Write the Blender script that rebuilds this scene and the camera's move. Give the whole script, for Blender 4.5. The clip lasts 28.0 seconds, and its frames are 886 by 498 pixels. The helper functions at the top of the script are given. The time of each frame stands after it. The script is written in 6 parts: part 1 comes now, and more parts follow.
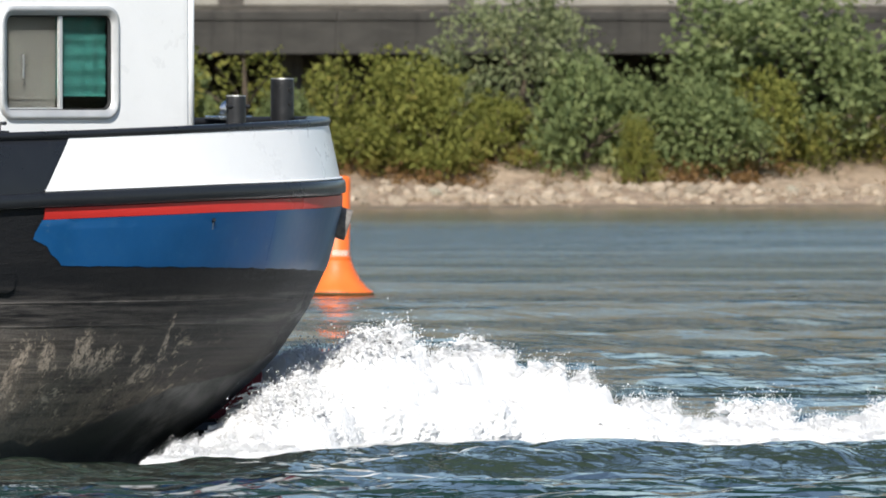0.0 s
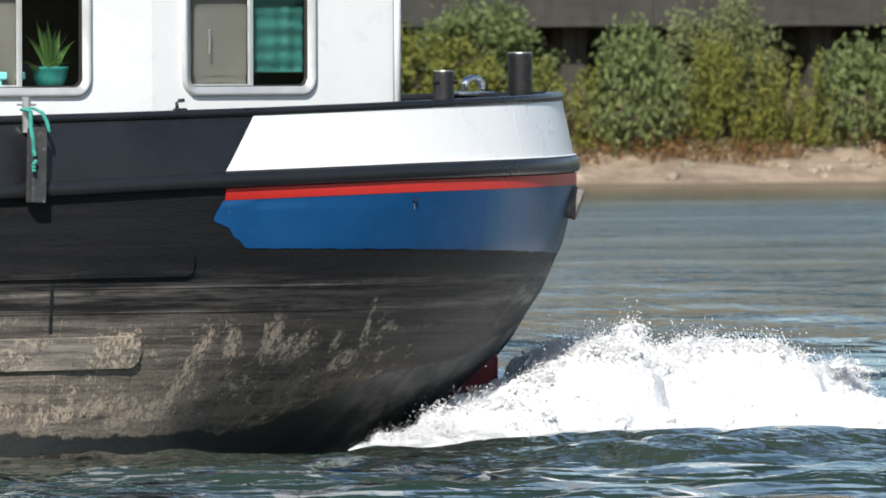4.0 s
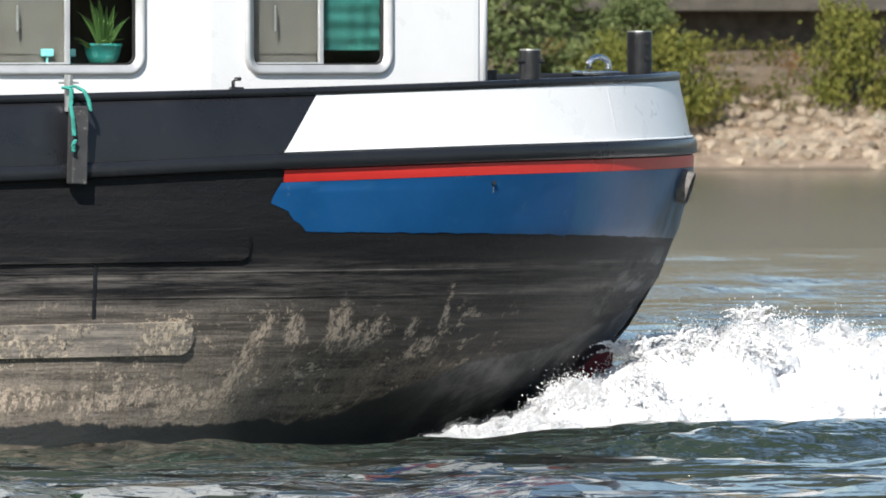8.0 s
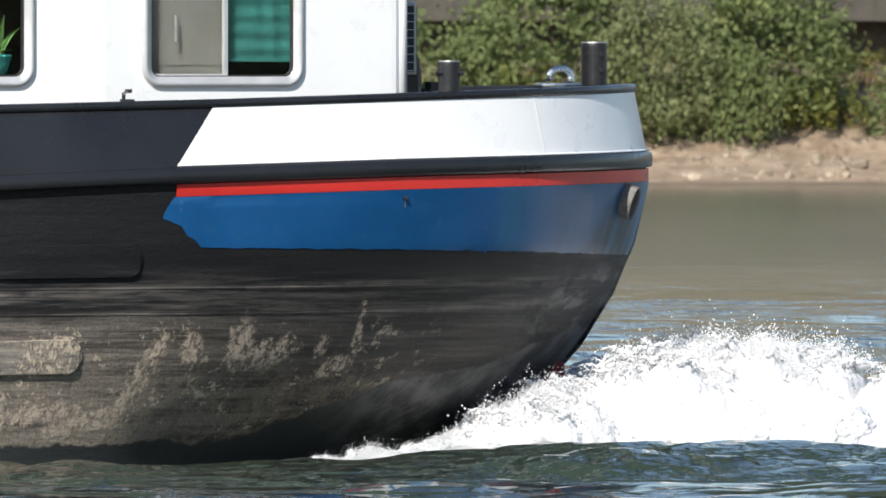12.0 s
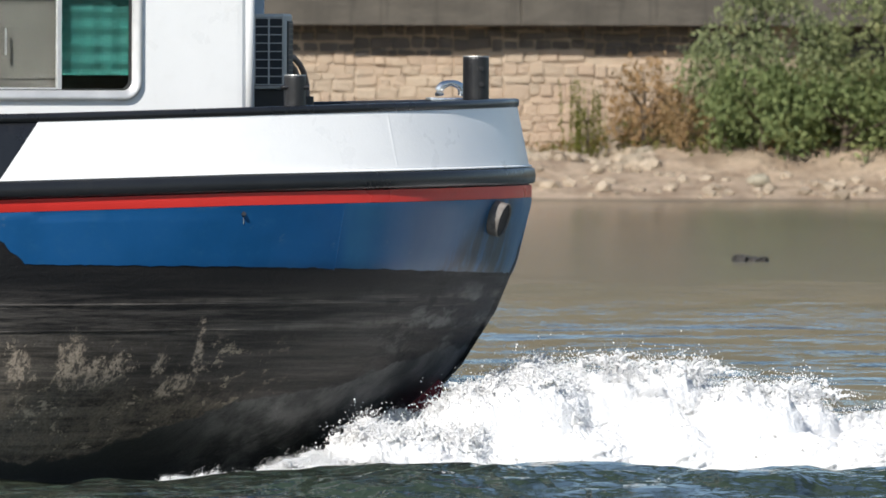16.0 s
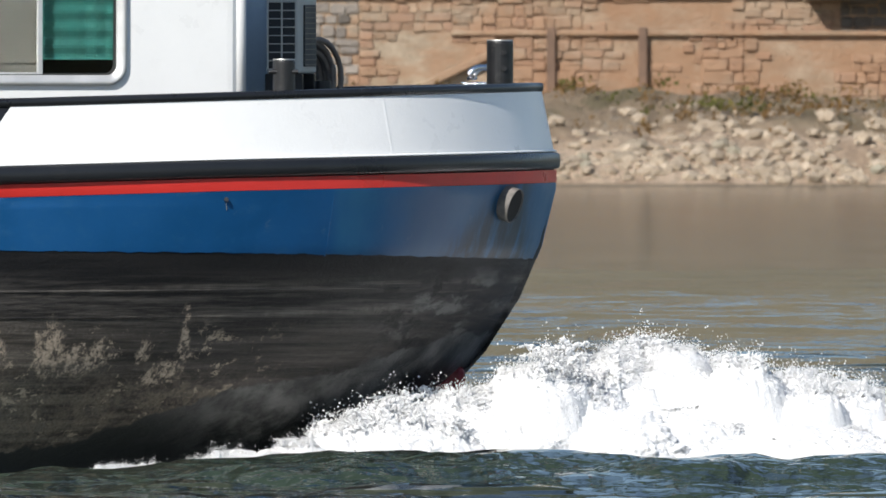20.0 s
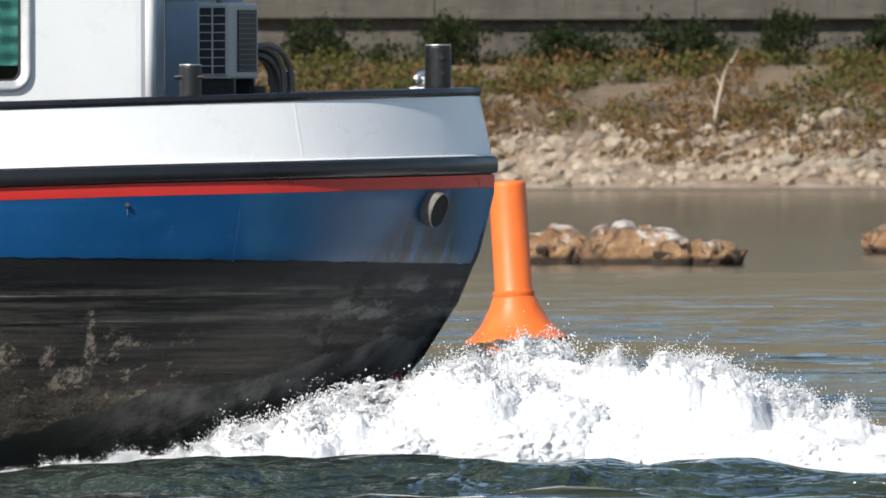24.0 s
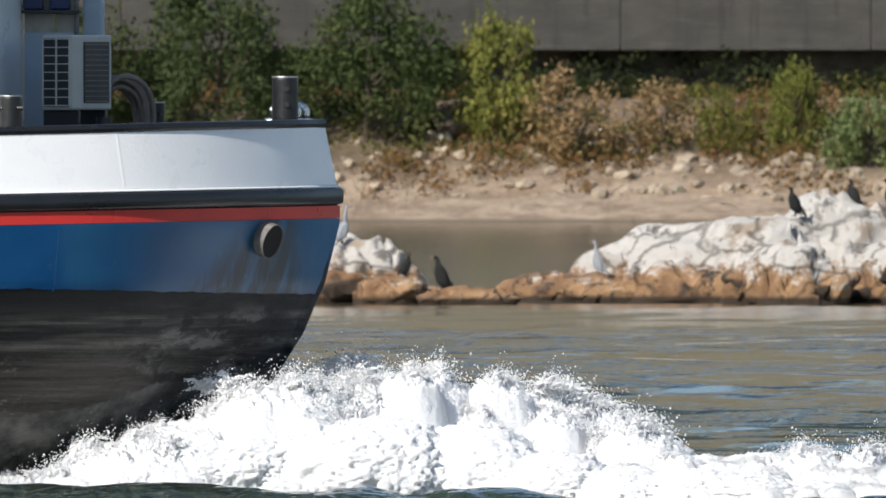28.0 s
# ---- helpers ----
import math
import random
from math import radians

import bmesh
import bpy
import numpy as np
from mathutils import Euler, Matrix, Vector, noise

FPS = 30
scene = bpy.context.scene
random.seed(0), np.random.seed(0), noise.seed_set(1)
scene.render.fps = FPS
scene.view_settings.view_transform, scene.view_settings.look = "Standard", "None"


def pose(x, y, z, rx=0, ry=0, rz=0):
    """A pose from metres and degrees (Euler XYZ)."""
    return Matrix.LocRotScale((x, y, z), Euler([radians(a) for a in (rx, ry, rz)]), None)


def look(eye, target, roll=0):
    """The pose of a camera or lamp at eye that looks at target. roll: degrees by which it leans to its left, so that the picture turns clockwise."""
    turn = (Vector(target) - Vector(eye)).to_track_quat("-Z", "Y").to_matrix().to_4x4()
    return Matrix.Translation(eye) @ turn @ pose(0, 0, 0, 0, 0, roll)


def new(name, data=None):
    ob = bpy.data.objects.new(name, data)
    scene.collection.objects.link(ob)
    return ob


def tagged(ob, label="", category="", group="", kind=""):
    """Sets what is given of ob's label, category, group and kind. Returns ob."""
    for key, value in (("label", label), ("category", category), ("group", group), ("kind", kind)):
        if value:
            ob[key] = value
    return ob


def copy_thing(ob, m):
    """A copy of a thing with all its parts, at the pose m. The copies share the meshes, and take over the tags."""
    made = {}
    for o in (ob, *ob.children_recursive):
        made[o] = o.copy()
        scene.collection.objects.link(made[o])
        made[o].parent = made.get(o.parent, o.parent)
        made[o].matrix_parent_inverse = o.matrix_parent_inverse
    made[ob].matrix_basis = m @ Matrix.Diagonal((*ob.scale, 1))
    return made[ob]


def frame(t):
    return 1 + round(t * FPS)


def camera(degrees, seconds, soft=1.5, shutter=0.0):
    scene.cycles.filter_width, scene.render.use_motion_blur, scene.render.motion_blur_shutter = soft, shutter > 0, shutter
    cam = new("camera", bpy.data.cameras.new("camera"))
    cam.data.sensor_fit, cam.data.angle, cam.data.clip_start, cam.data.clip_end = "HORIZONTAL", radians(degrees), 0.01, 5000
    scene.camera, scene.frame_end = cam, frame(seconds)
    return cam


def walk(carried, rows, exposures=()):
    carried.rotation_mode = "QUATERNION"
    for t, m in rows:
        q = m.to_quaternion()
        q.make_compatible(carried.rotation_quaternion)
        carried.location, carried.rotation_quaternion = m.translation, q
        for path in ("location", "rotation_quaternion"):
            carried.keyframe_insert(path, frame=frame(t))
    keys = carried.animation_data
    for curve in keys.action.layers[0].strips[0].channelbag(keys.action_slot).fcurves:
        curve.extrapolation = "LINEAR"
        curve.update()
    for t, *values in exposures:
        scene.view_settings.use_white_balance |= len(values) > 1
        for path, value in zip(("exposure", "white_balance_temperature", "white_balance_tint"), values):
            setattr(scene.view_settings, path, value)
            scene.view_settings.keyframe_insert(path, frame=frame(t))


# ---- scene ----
# Plan: x along the river, y away from the filming bank, water at z = 0.
# The camera stands on the near bank and pans after a barge that runs upstream past it;
# the far bank with its road wall lies 671 m away, rock ledges at 440 to 485 m.
EYE = Vector((0.0, 0.0, 3.69))
TRACK_Y = 238.97          # the barge's line
SPEED, ABEAM = 5.699, 22.025
BANK_Y = 671.0

# seconds, azimuth to the right, elevation, lean
PAN = [
    (0, 28.1656, -0.3619, -0.02), (0.5, 27.3282, -0.3638, -0.02), (1, 26.8184, -0.3965, -0.11), (1.5, 26.3026, -0.3829, -0.12),
    (2, 25.7754, -0.3993, 0.26), (2.5, 25.2184, -0.3968, 0.02), (3, 24.6325, -0.4159, -0.06), (3.5, 23.9396, -0.4162, -0.22),
    (5.5, 21.6452, -0.4236, 0.16), (6, 21.0167, -0.4301, 0.25), (6.5, 20.4465, -0.4634, 0.24), (7, 19.7949, -0.4545, 0.23),
    (7.5, 19.1202, -0.4536, 0.07), (8, 18.3899, -0.4575, -0.00), (8.5, 17.6530, -0.4642, 0.07), (9, 17.0045, -0.4688, 0.14),
    (9.5, 16.8548, -0.4735, 0.21), (10, 16.3208, -0.4535, 0.17), (10.5, 15.5851, -0.4366, 0.06), (11, 14.8391, -0.4455, 0.01),
    (11.5, 14.1121, -0.4309, 0.11), (12, 13.5183, -0.4363, 0.03), (12.5, 13.0199, -0.4440, 0.11), (14.5, 10.4435, -0.4314, 0.01),
    (15, 9.7976, -0.4298, -0.11), (15.5, 9.1486, -0.4073, 0.04), (16, 8.5714, -0.4089, 0.13), (16.5, 7.9139, -0.4546, -0.02),
    (17, 7.0841, -0.4519, -0.13), (17.5, 6.3197, -0.4312, -0.12), (18, 5.6745, -0.4341, 0.06), (18.5, 5.0958, -0.4306, -0.06),
    (19, 4.4611, -0.4119, -0.08), (19.5, 3.8196, -0.4520, -0.03), (20, 3.1942, -0.4412, 0.05), (20.5, 2.5939, -0.4291, 0.06),
    (22.5, -0.0898, -0.4361, -0.14), (23, -0.6844, -0.4340, -0.26), (23.5, -1.3383, -0.4030, -0.17), (24, -2.0702, -0.4320, -0.13),
    (24.5, -2.8065, -0.4407, -0.27), (25, -3.5195, -0.4286, -0.09), (25.5, -4.1611, -0.4109, -0.17), (26, -4.8220, -0.3970, -0.22),
    (26.5, -5.3345, -0.4157, -0.10), (27, -5.8428, -0.3787, -0.11), (27.5, -6.4256, -0.3836, -0.12), (28, -7.1148, -0.3680, 0.01),]


def sight(az, el, lean):
    a, e = radians(az), radians(el)
    way = Vector((math.sin(a) * math.cos(e), math.cos(a) * math.cos(e), math.sin(e)))
    return look(EYE, EYE + way * 100, lean)


cam = camera(math.degrees(2 * math.atan(784 / 50900)), 28.0, soft=1.7)
cam.data.dof.use_dof, cam.data.dof.focus_distance, cam.data.dof.aperture_fstop = True, 243.0, 24.0
walk(cam, [(t, sight(a, e, r)) for t, a, e, r in PAN], exposures=[(0.0, 0.22), (6.0, 0.22), (9.0, 0.36), (12.0, 0.34), (16.0, 0.22), (28.0, 0.20)])


def barge_x(t):
    return -SPEED * (t - ABEAM)


# ---- light ----
SUN_AZ, SUN_EL = radians(213), radians(38)     # azimuth clockwise from +y
world = bpy.data.worlds.new("sky")
scene.world = world
world.use_nodes = True
wn = world.node_tree.nodes
sky = wn.new("ShaderNodeTexSky")
sky.sky_type = 'NISHITA'
sky.sun_disc = False
sky.sun_elevation, sky.sun_rotation = SUN_EL, SUN_AZ
sky.air_density, sky.dust_density, sky.ozone_density = 1.0, 0.5, 1.6
world.node_tree.links.new(sky.outputs[0], wn["Background"].inputs[0])
wn["Background"].inputs[1].default_value = 0.10
sun_way = Vector((math.sin(SUN_AZ) * math.cos(SUN_EL), math.cos(SUN_AZ) * math.cos(SUN_EL), math.sin(SUN_EL)))
sun = new("sun", bpy.data.lights.new("sun", "SUN"))
sun.data.energy, sun.data.angle, sun.data.color = 4.7, radians(0.55), (1.0, 0.965, 0.91)
sun.matrix_basis = look(sun_way * 100, (0, 0, 0))


# ---- materials ----
class Nodes:
    """Short hand for a node material."""

    def __init__(self, name):
        self.m = bpy.data.materials.new(name)
        self.m.use_nodes = True
        self.t = self.m.node_tree
        self.b = self.t.nodes["Principled BSDF"]

    def put(self, sock, v):
        if isinstance(v, bpy.types.NodeSocket):
            self.t.links.new(v, sock)
        elif isinstance(v, (tuple, list)) and len(v) == 3 and sock.type == 'RGBA':
            sock.default_value = (*v, 1)
        else:
            sock.default_value = v

    def node(self, kind, **kw):
        return self.t.nodes.new("ShaderNode" + kind)

    def coords(self, which="Object", scale=(1, 1, 1), loc=(0, 0, 0)):
        c = self.node("TexCoord")
        mp = self.node("Mapping")
        self.t.links.new(c.outputs[which], mp.inputs[0])
        mp.inputs["Scale"].default_value = scale
        mp.inputs["Location"].default_value = loc
        return mp.outputs[0]

    def noise(self, co, scale, detail=4, rough=0.55, dist=0.0):
        n = self.node("TexNoise")
        self.t.links.new(co, n.inputs["Vector"])
        n.inputs["Scale"].default_value = scale
        n.inputs["Detail"].default_value = detail
        n.inputs["Roughness"].default_value = rough
        n.inputs["Distortion"].default_value = dist
        return n.outputs["Fac"]

    def ramp(self, v, a, b, lo=0.0, hi=1.0):
        n = self.node("MapRange")
        n.interpolation_type = 'SMOOTHSTEP'
        self.put(n.inputs[0], v)
        for i, x in enumerate((a, b, lo, hi)):
            n.inputs[i + 1].default_value = x
        return n.outputs[0]

    def math(self, op, a, b=0.0):
        n = self.node("Math")
        n.operation = op
        self.put(n.inputs[0], a)
        self.put(n.inputs[1], b)
        return n.outputs[0]

    def mix(self, f, a, b):
        n = self.node("Mix")
        n.data_type = 'RGBA'
        self.put(n.inputs[0], f)
        self.put(n.inputs[6], a)
        self.put(n.inputs[7], b)
        return n.outputs[2]

    def bump(self, h, dist, strength=1.0, onto=None):
        n = self.node("Bump")
        n.inputs["Strength"].default_value = strength
        n.inputs["Distance"].default_value = dist
        self.t.links.new(h, n.inputs["Height"])
        if onto is not None:
            self.t.links.new(onto, n.inputs["Normal"])
        self.t.links.new(n.outputs[0], self.b.inputs["Normal"])
        return n.outputs[0]

    def xyz(self, co):
        n = self.node("SeparateXYZ")
        self.t.links.new(co, n.inputs[0])
        return n.outputs

    def island(self):
        return self.node("NewGeometry").outputs["Random Per Island"]

    def lot(self):
        return self.node("ObjectInfo").outputs["Random"]

    def set(self, **kw):
        for k, v in kw.items():
            self.put(self.b.inputs[{"color": "Base Color", "rough": "Roughness", "metal": "Metallic", "ior": "IOR",
                                    "glass": "Transmission Weight", "spec": "Specular IOR Level",
                                    "coat": "Coat Weight", "alpha": "Alpha"}[k]], v)
        return self.m


def paint(name, color, rough=0.4, vary=0.12, grime=(0.10, 0.09, 0.075), amount=0.25, scale=1.0, metal=0.0):
    """Coated or plain surface with broad blotches, fine grain and a little grime."""
    n = Nodes(name)
    co = n.coords()
    big = n.noise(co, 1.3 * scale, 5, 0.6)
    fine = n.noise(co, 30 * scale, 3)
    dark = tuple(c * (1 - vary) for c in color)
    c = n.mix(n.ramp(big, 0.35, 0.65), dark, color)
    c = n.mix(n.math('MULTIPLY', n.ramp(n.noise(co, 4 * scale, 8, 0.7), 0.56, 0.78), amount), c, grime)
    n.bump(fine, 0.002)
    return n.set(color=c, rough=n.ramp(big, 0.3, 0.7, rough * 0.85, min(1, rough * 1.2)), metal=metal)


def hull_paint():
    """Black hull coat, scraped and silted towards the water, wet and black along it."""
    n = Nodes("weathered_hull")
    co = n.coords()
    x, y, z = n.xyz(co)
    streak = n.noise(n.coords(scale=(0.4, 0.4, 8)), 1.6, 9, 0.72)
    hair = n.noise(n.coords(scale=(0.5, 0.5, 22), loc=(2, 5, 1)), 1.5, 8, 0.75)
    fine = n.noise(n.coords(scale=(1, 1, 2.4)), 9, 7, 0.68)
    grit = n.noise(co, 42, 4, 0.65)
    c = n.mix(n.math('MULTIPLY', n.ramp(streak, 0.42, 0.64), n.ramp(z, 1.72, 1.35, 0.06, 1.0)), (0.011, 0.0115, 0.013), (0.105, 0.096, 0.088))
    # thin pale scrape lines, crowded along the two weld lines
    c = n.mix(n.math('MULTIPLY', n.ramp(hair, 0.56, 0.66), n.ramp(z, 1.62, 1.40, 0.0, 0.75)), c, (0.13, 0.115, 0.10))
    tilt = n.math('SUBTRACT', z, n.math('MULTIPLY', x, 0.02))
    for at, wide in ((1.30, 0.07), (1.52, 0.05)):
        near = n.math('ABSOLUTE', n.math('SUBTRACT', tilt, at))
        c = n.mix(n.math('MULTIPLY', n.ramp(near, wide, 0.0), n.math('MULTIPLY', n.ramp(hair, 0.38, 0.6), n.ramp(n.noise(n.coords(scale=(0.8, 0.8, 0.3)), 1.0, 5, 0.7), 0.36, 0.6, 0.05, 0.75))), c, (0.25, 0.225, 0.20))
    # silt bands: grey-beige scum below 1.35 m, thickened forward where brighter light is painted in
    band = n.math('MULTIPLY', n.ramp(z, 1.36, 0.92), n.ramp(x, 0.2, -3.2, 0.08, 1.0))
    c = n.mix(n.math('MULTIPLY', band, n.ramp(streak, 0.36, 0.62, 0.24, 0.85)), c, (0.36, 0.31, 0.255))
    c = n.mix(n.math('MULTIPLY', n.ramp(hair, 0.44, 0.60, 0.0, 0.5), n.math('MULTIPLY', n.ramp(z, 1.3, 1.1), n.ramp(z, 0.55, 0.85, 0.25, 1.0))), c, (0.045, 0.040, 0.037))
    mud = n.math('MULTIPLY', n.ramp(n.noise(n.coords(scale=(1, 1, 1.5), loc=(6, 1, 3)), 5.5, 10, 0.78), 0.42, 0.60), n.math('MULTIPLY', n.ramp(z, 0.95, 0.60), n.ramp(x, 0.6, -0.3)))
    c = n.mix(n.math('MULTIPLY', mud, 0.75), c, (0.27, 0.225, 0.175))
    blot = n.math('MULTIPLY', n.ramp(n.noise(n.coords(scale=(1.2, 1.2, 1.0)), 2.6, 10, 0.80, 0.2), 0.545, 0.58), n.ramp(fine, 0.47, 0.53))
    zone = n.math('MULTIPLY', n.math('MULTIPLY', n.ramp(z, 1.28, 1.1), n.ramp(z, 0.1, 0.4, 0.35, 1.0)), n.ramp(x, 0.9, -0.4))
    c = n.mix(n.math('MULTIPLY', blot, zone), c, (0.53, 0.44, 0.335))
    # crusts of dried silt with shapes of their own: x, z, half length, half width, tilt
    crust = None
    for cx, cz, la, lb, deg in ((-2.45, 0.72, 0.50, 0.11, 58), (-1.96, 0.95, 0.17, 0.10, 80), (-1.49, 0.98, 0.24, 0.13, 85), (-1.2, 0.93, 0.26, 0.13, 10),
                                (-0.34, 1.08, 0.26, 0.045, 86), (-0.5, 0.83, 0.24, 0.09, 28), (-0.68, 0.99, 0.13, 0.06, 70), (-3.6, 0.40, 0.7, 0.09, 8), (-5.0, 0.4, 0.8, 0.12, 0), (-2.9, 0.35, 0.45, 0.10, 12)):
        ca, sa = math.cos(radians(deg)), math.sin(radians(deg))
        dx, dz = n.math('SUBTRACT', x, cx), n.math('SUBTRACT', z, cz)
        u = n.math('DIVIDE', n.math('ADD', n.math('MULTIPLY', dx, ca), n.math('MULTIPLY', dz, sa)), la)
        v = n.math('DIVIDE', n.math('SUBTRACT', n.math('MULTIPLY', dz, ca), n.math('MULTIPLY', dx, sa)), lb)
        q = n.math('ADD', n.math('MULTIPLY', u, u), n.math('MULTIPLY', v, v))
        crust = q if crust is None else n.math('MINIMUM', crust, q)
    ragged = n.math('ADD', n.math('SQRT', crust), n.math('MULTIPLY', n.math('SUBTRACT', n.noise(n.coords(scale=(1.4, 1.4, 1.0)), 6, 10, 0.78), 0.5), 3.4))
    speck = n.ramp(n.noise(n.coords(scale=(1.2, 1.2, 0.8)), 16, 6, 0.75), 0.45, 0.53, 0.05, 1.0)
    c = n.mix(n.math('MULTIPLY', n.ramp(ragged, 1.15, 0.6), speck), c, (0.56, 0.455, 0.355))
    c = n.mix(n.math('MULTIPLY', n.ramp(grit, 0.42, 0.68), n.ramp(z, 1.5, 1.2, 0.1, 0.45)), c, (0.045, 0.040, 0.034))
    c = n.mix(n.math('MULTIPLY', n.ramp(n.noise(n.coords(scale=(5, 5, 0.7)), 2.2, 7, 0.7), 0.52, 0.66), n.ramp(z, 1.35, 1.1, 0.0, 0.45)), c, (0.07, 0.06, 0.048))
    # worn grey streaks round the after body, with oily smears over them
    wide = n.noise(n.coords(scale=(0.9, 0.9, 2.6), loc=(1, 0, 4)), 1.7, 8, 0.72)
    scuff = n.math('MULTIPLY', n.ramp(wide, 0.50, 0.64), n.math('MULTIPLY', n.ramp(z, 0.9, 1.15), n.ramp(z, 1.72, 1.5)))
    c = n.mix(n.math('MULTIPLY', scuff, n.ramp(x, 0.9, 1.9, 0.0, 0.8)), c, (0.21, 0.205, 0.195))
    oil = n.ramp(n.noise(n.coords(scale=(1.0, 1.0, 1.4), loc=(4, 2, 0)), 2.4, 7, 0.7), 0.52, 0.60)
    c = n.mix(n.math('MULTIPLY', oil, n.ramp(x, 1.0, 1.7, 0.0, 0.85)), c, (0.008, 0.008, 0.009))
    # wet edge, dried grey where the counter lifts clear; light off the foam is painted into that grey
    edge = n.math('ADD', z, n.math('MULTIPLY', n.noise(n.coords(scale=(1, 1, 0.15)), 1.1, 6, 0.6), -0.24))
    edge = n.math('ADD', edge, n.math('MULTIPLY', n.noise(n.coords(scale=(1, 1, 0.6)), 5.0, 8, 0.7), -0.16))
    edge = n.math('ADD', edge, n.ramp(x, -1.7, 0.5, 0.07, -0.49))
    edge = n.math('ADD', edge, n.ramp(x, 0.3, 2.4, 0.0, -0.42))
    wet = n.ramp(edge, 0.045, 0.015)
    bounce_film = n.math('MULTIPLY', n.ramp(x, -0.9, 0.3), n.ramp(n.noise(n.coords(scale=(1.2, 1.2, 0.5), loc=(3, 3, 3)), 1.7, 7, 0.68), 0.40, 0.66))
    c = n.mix(wet, c, n.mix(bounce_film, (0.042, 0.044, 0.043), (0.18, 0.177, 0.17)))
    h = n.math('ADD', n.math('MULTIPLY', fine, 0.5), n.math('MULTIPLY', grit, 0.3))
    n.bump(n.math('ADD', h, n.noise(n.coords(scale=(0.6, 0.6, 1)), 1.1, 2)), 0.018)
    return n.set(color=c, rough=n.mix(wet, n.ramp(streak, 0.3, 0.7, 0.45, 0.65), (0.38, 0.38, 0.38)), spec=n.ramp(x, -0.6, 1.4, 0.16, 0.32))


def strake_paint():
    """Scraped grey plate with crumbs of dried silt stuck on it."""
    n = Nodes("silted_plate")
    streak = n.noise(n.coords(scale=(0.5, 0.5, 14)), 1.6, 8, 0.72)
    c = n.mix(n.ramp(streak, 0.36, 0.64), (0.13, 0.115, 0.10), (0.31, 0.27, 0.225))
    cake = n.math('MULTIPLY', n.ramp(n.noise(n.coords(scale=(0.6, 0.6, 1)), 2.2, 6, 0.7), 0.42, 0.56), n.ramp(n.noise(n.coords(scale=(1.2, 1.2, 1)), 15, 7, 0.75), 0.45, 0.55))
    c = n.mix(cake, c, (0.54, 0.45, 0.34))
    c = n.mix(n.ramp(n.noise(n.coords(loc=(3, 1, 2)), 11, 7, 0.75), 0.56, 0.66, 0.0, 0.8), c, (0.045, 0.04, 0.036))
    n.bump(n.math('ADD', n.noise(n.coords(), 18, 6, 0.7), n.math('MULTIPLY', cake, 0.6)), 0.012)
    return n.set(color=c, rough=0.75)


def blue_band_paint():
    """Blue coat, painted paler aft of the plate seam for mirrored sky, with dirty runs round the hawse pipe."""
    n = Nodes("blue_paint")
    co = n.coords()
    x, y, z = n.xyz(co)
    big = n.noise(co, 1.3, 5, 0.6)
    c = n.mix(n.ramp(big, 0.35, 0.65), (0.005, 0.070, 0.20), (0.006, 0.082, 0.235))
    c = n.mix(n.ramp(n.noise(n.coords(scale=(1, 1, 1.6)), 7, 8, 0.7), 0.5, 0.68, 0.0, 0.22), c, (0.03, 0.12, 0.25))
    runs = n.noise(n.coords(scale=(3.5, 3.5, 0.35)), 1.6, 6, 0.65)
    patch = n.noise(n.coords(scale=(1.4, 1.4, 0.8)), 1.1, 5, 0.6)
    # sky mirrored in the gloss, painted paler on the after plate in two broad fields
    sky_sheen = n.math('MULTIPLY', n.ramp(x, 0.86, 0.98), n.ramp(patch, 0.36, 0.58, 0.45, 0.85))
    c = n.mix(sky_sheen, c, (0.026, 0.118, 0.235))
    c = n.mix(n.math('MULTIPLY', n.math('MULTIPLY', n.ramp(x, 1.50, 1.62), n.ramp(x, 2.05, 1.85)), 0.5), c, (0.014, 0.085, 0.19))
    low = n.math('ADD', x, n.math('MULTIPLY', n.math('SUBTRACT', z, 2.2), -0.9))
    dirt = n.math('MULTIPLY', n.math('MULTIPLY', n.ramp(low, 2.1, 2.45), n.ramp(x, 2.78, 2.55)), n.ramp(runs, 0.34, 0.56, 0.15, 0.9))
    c = n.mix(dirt, c, (0.013, 0.020, 0.022))
    c = n.mix(n.math('MULTIPLY', n.ramp(n.noise(co, 5, 9, 0.75), 0.62, 0.68), 0.4), c, (0.10, 0.16, 0.24))
    n.bump(n.math('ADD', n.noise(co, 1.6, 3), n.math('MULTIPLY', n.noise(co, 26, 3), 0.06)), 0.010)
    return n.set(color=c, rough=n.ramp(big, 0.3, 0.7, 0.28, 0.42))


def leaf_paint(name, a, b, c3, dry):
    n = Nodes(name)
    c = n.mix(n.island(), a, b)
    c = n.mix(n.ramp(n.lot(), 0.2, 1.0, 0.0, 0.5), c, c3)
    c = n.mix(n.ramp(n.noise(n.coords(), 0.7, 3), 0.56, 0.7, 0.0, 0.8), c, dry)
    n.set(color=c, rough=0.75, spec=0.15)
    tl, mx = n.node("BsdfTranslucent"), n.node("MixShader")
    n.put(tl.inputs[0], n.mix(0.3, c, (0.15, 0.23, 0.05)))
    mx.inputs[0].default_value = 0.4
    n.t.links.new(n.b.outputs[0], mx.inputs[1])
    n.t.links.new(tl.outputs[0], mx.inputs[2])
    n.t.links.new(mx.outputs[0], n.t.nodes["Material Output"].inputs[0])
    return n.m


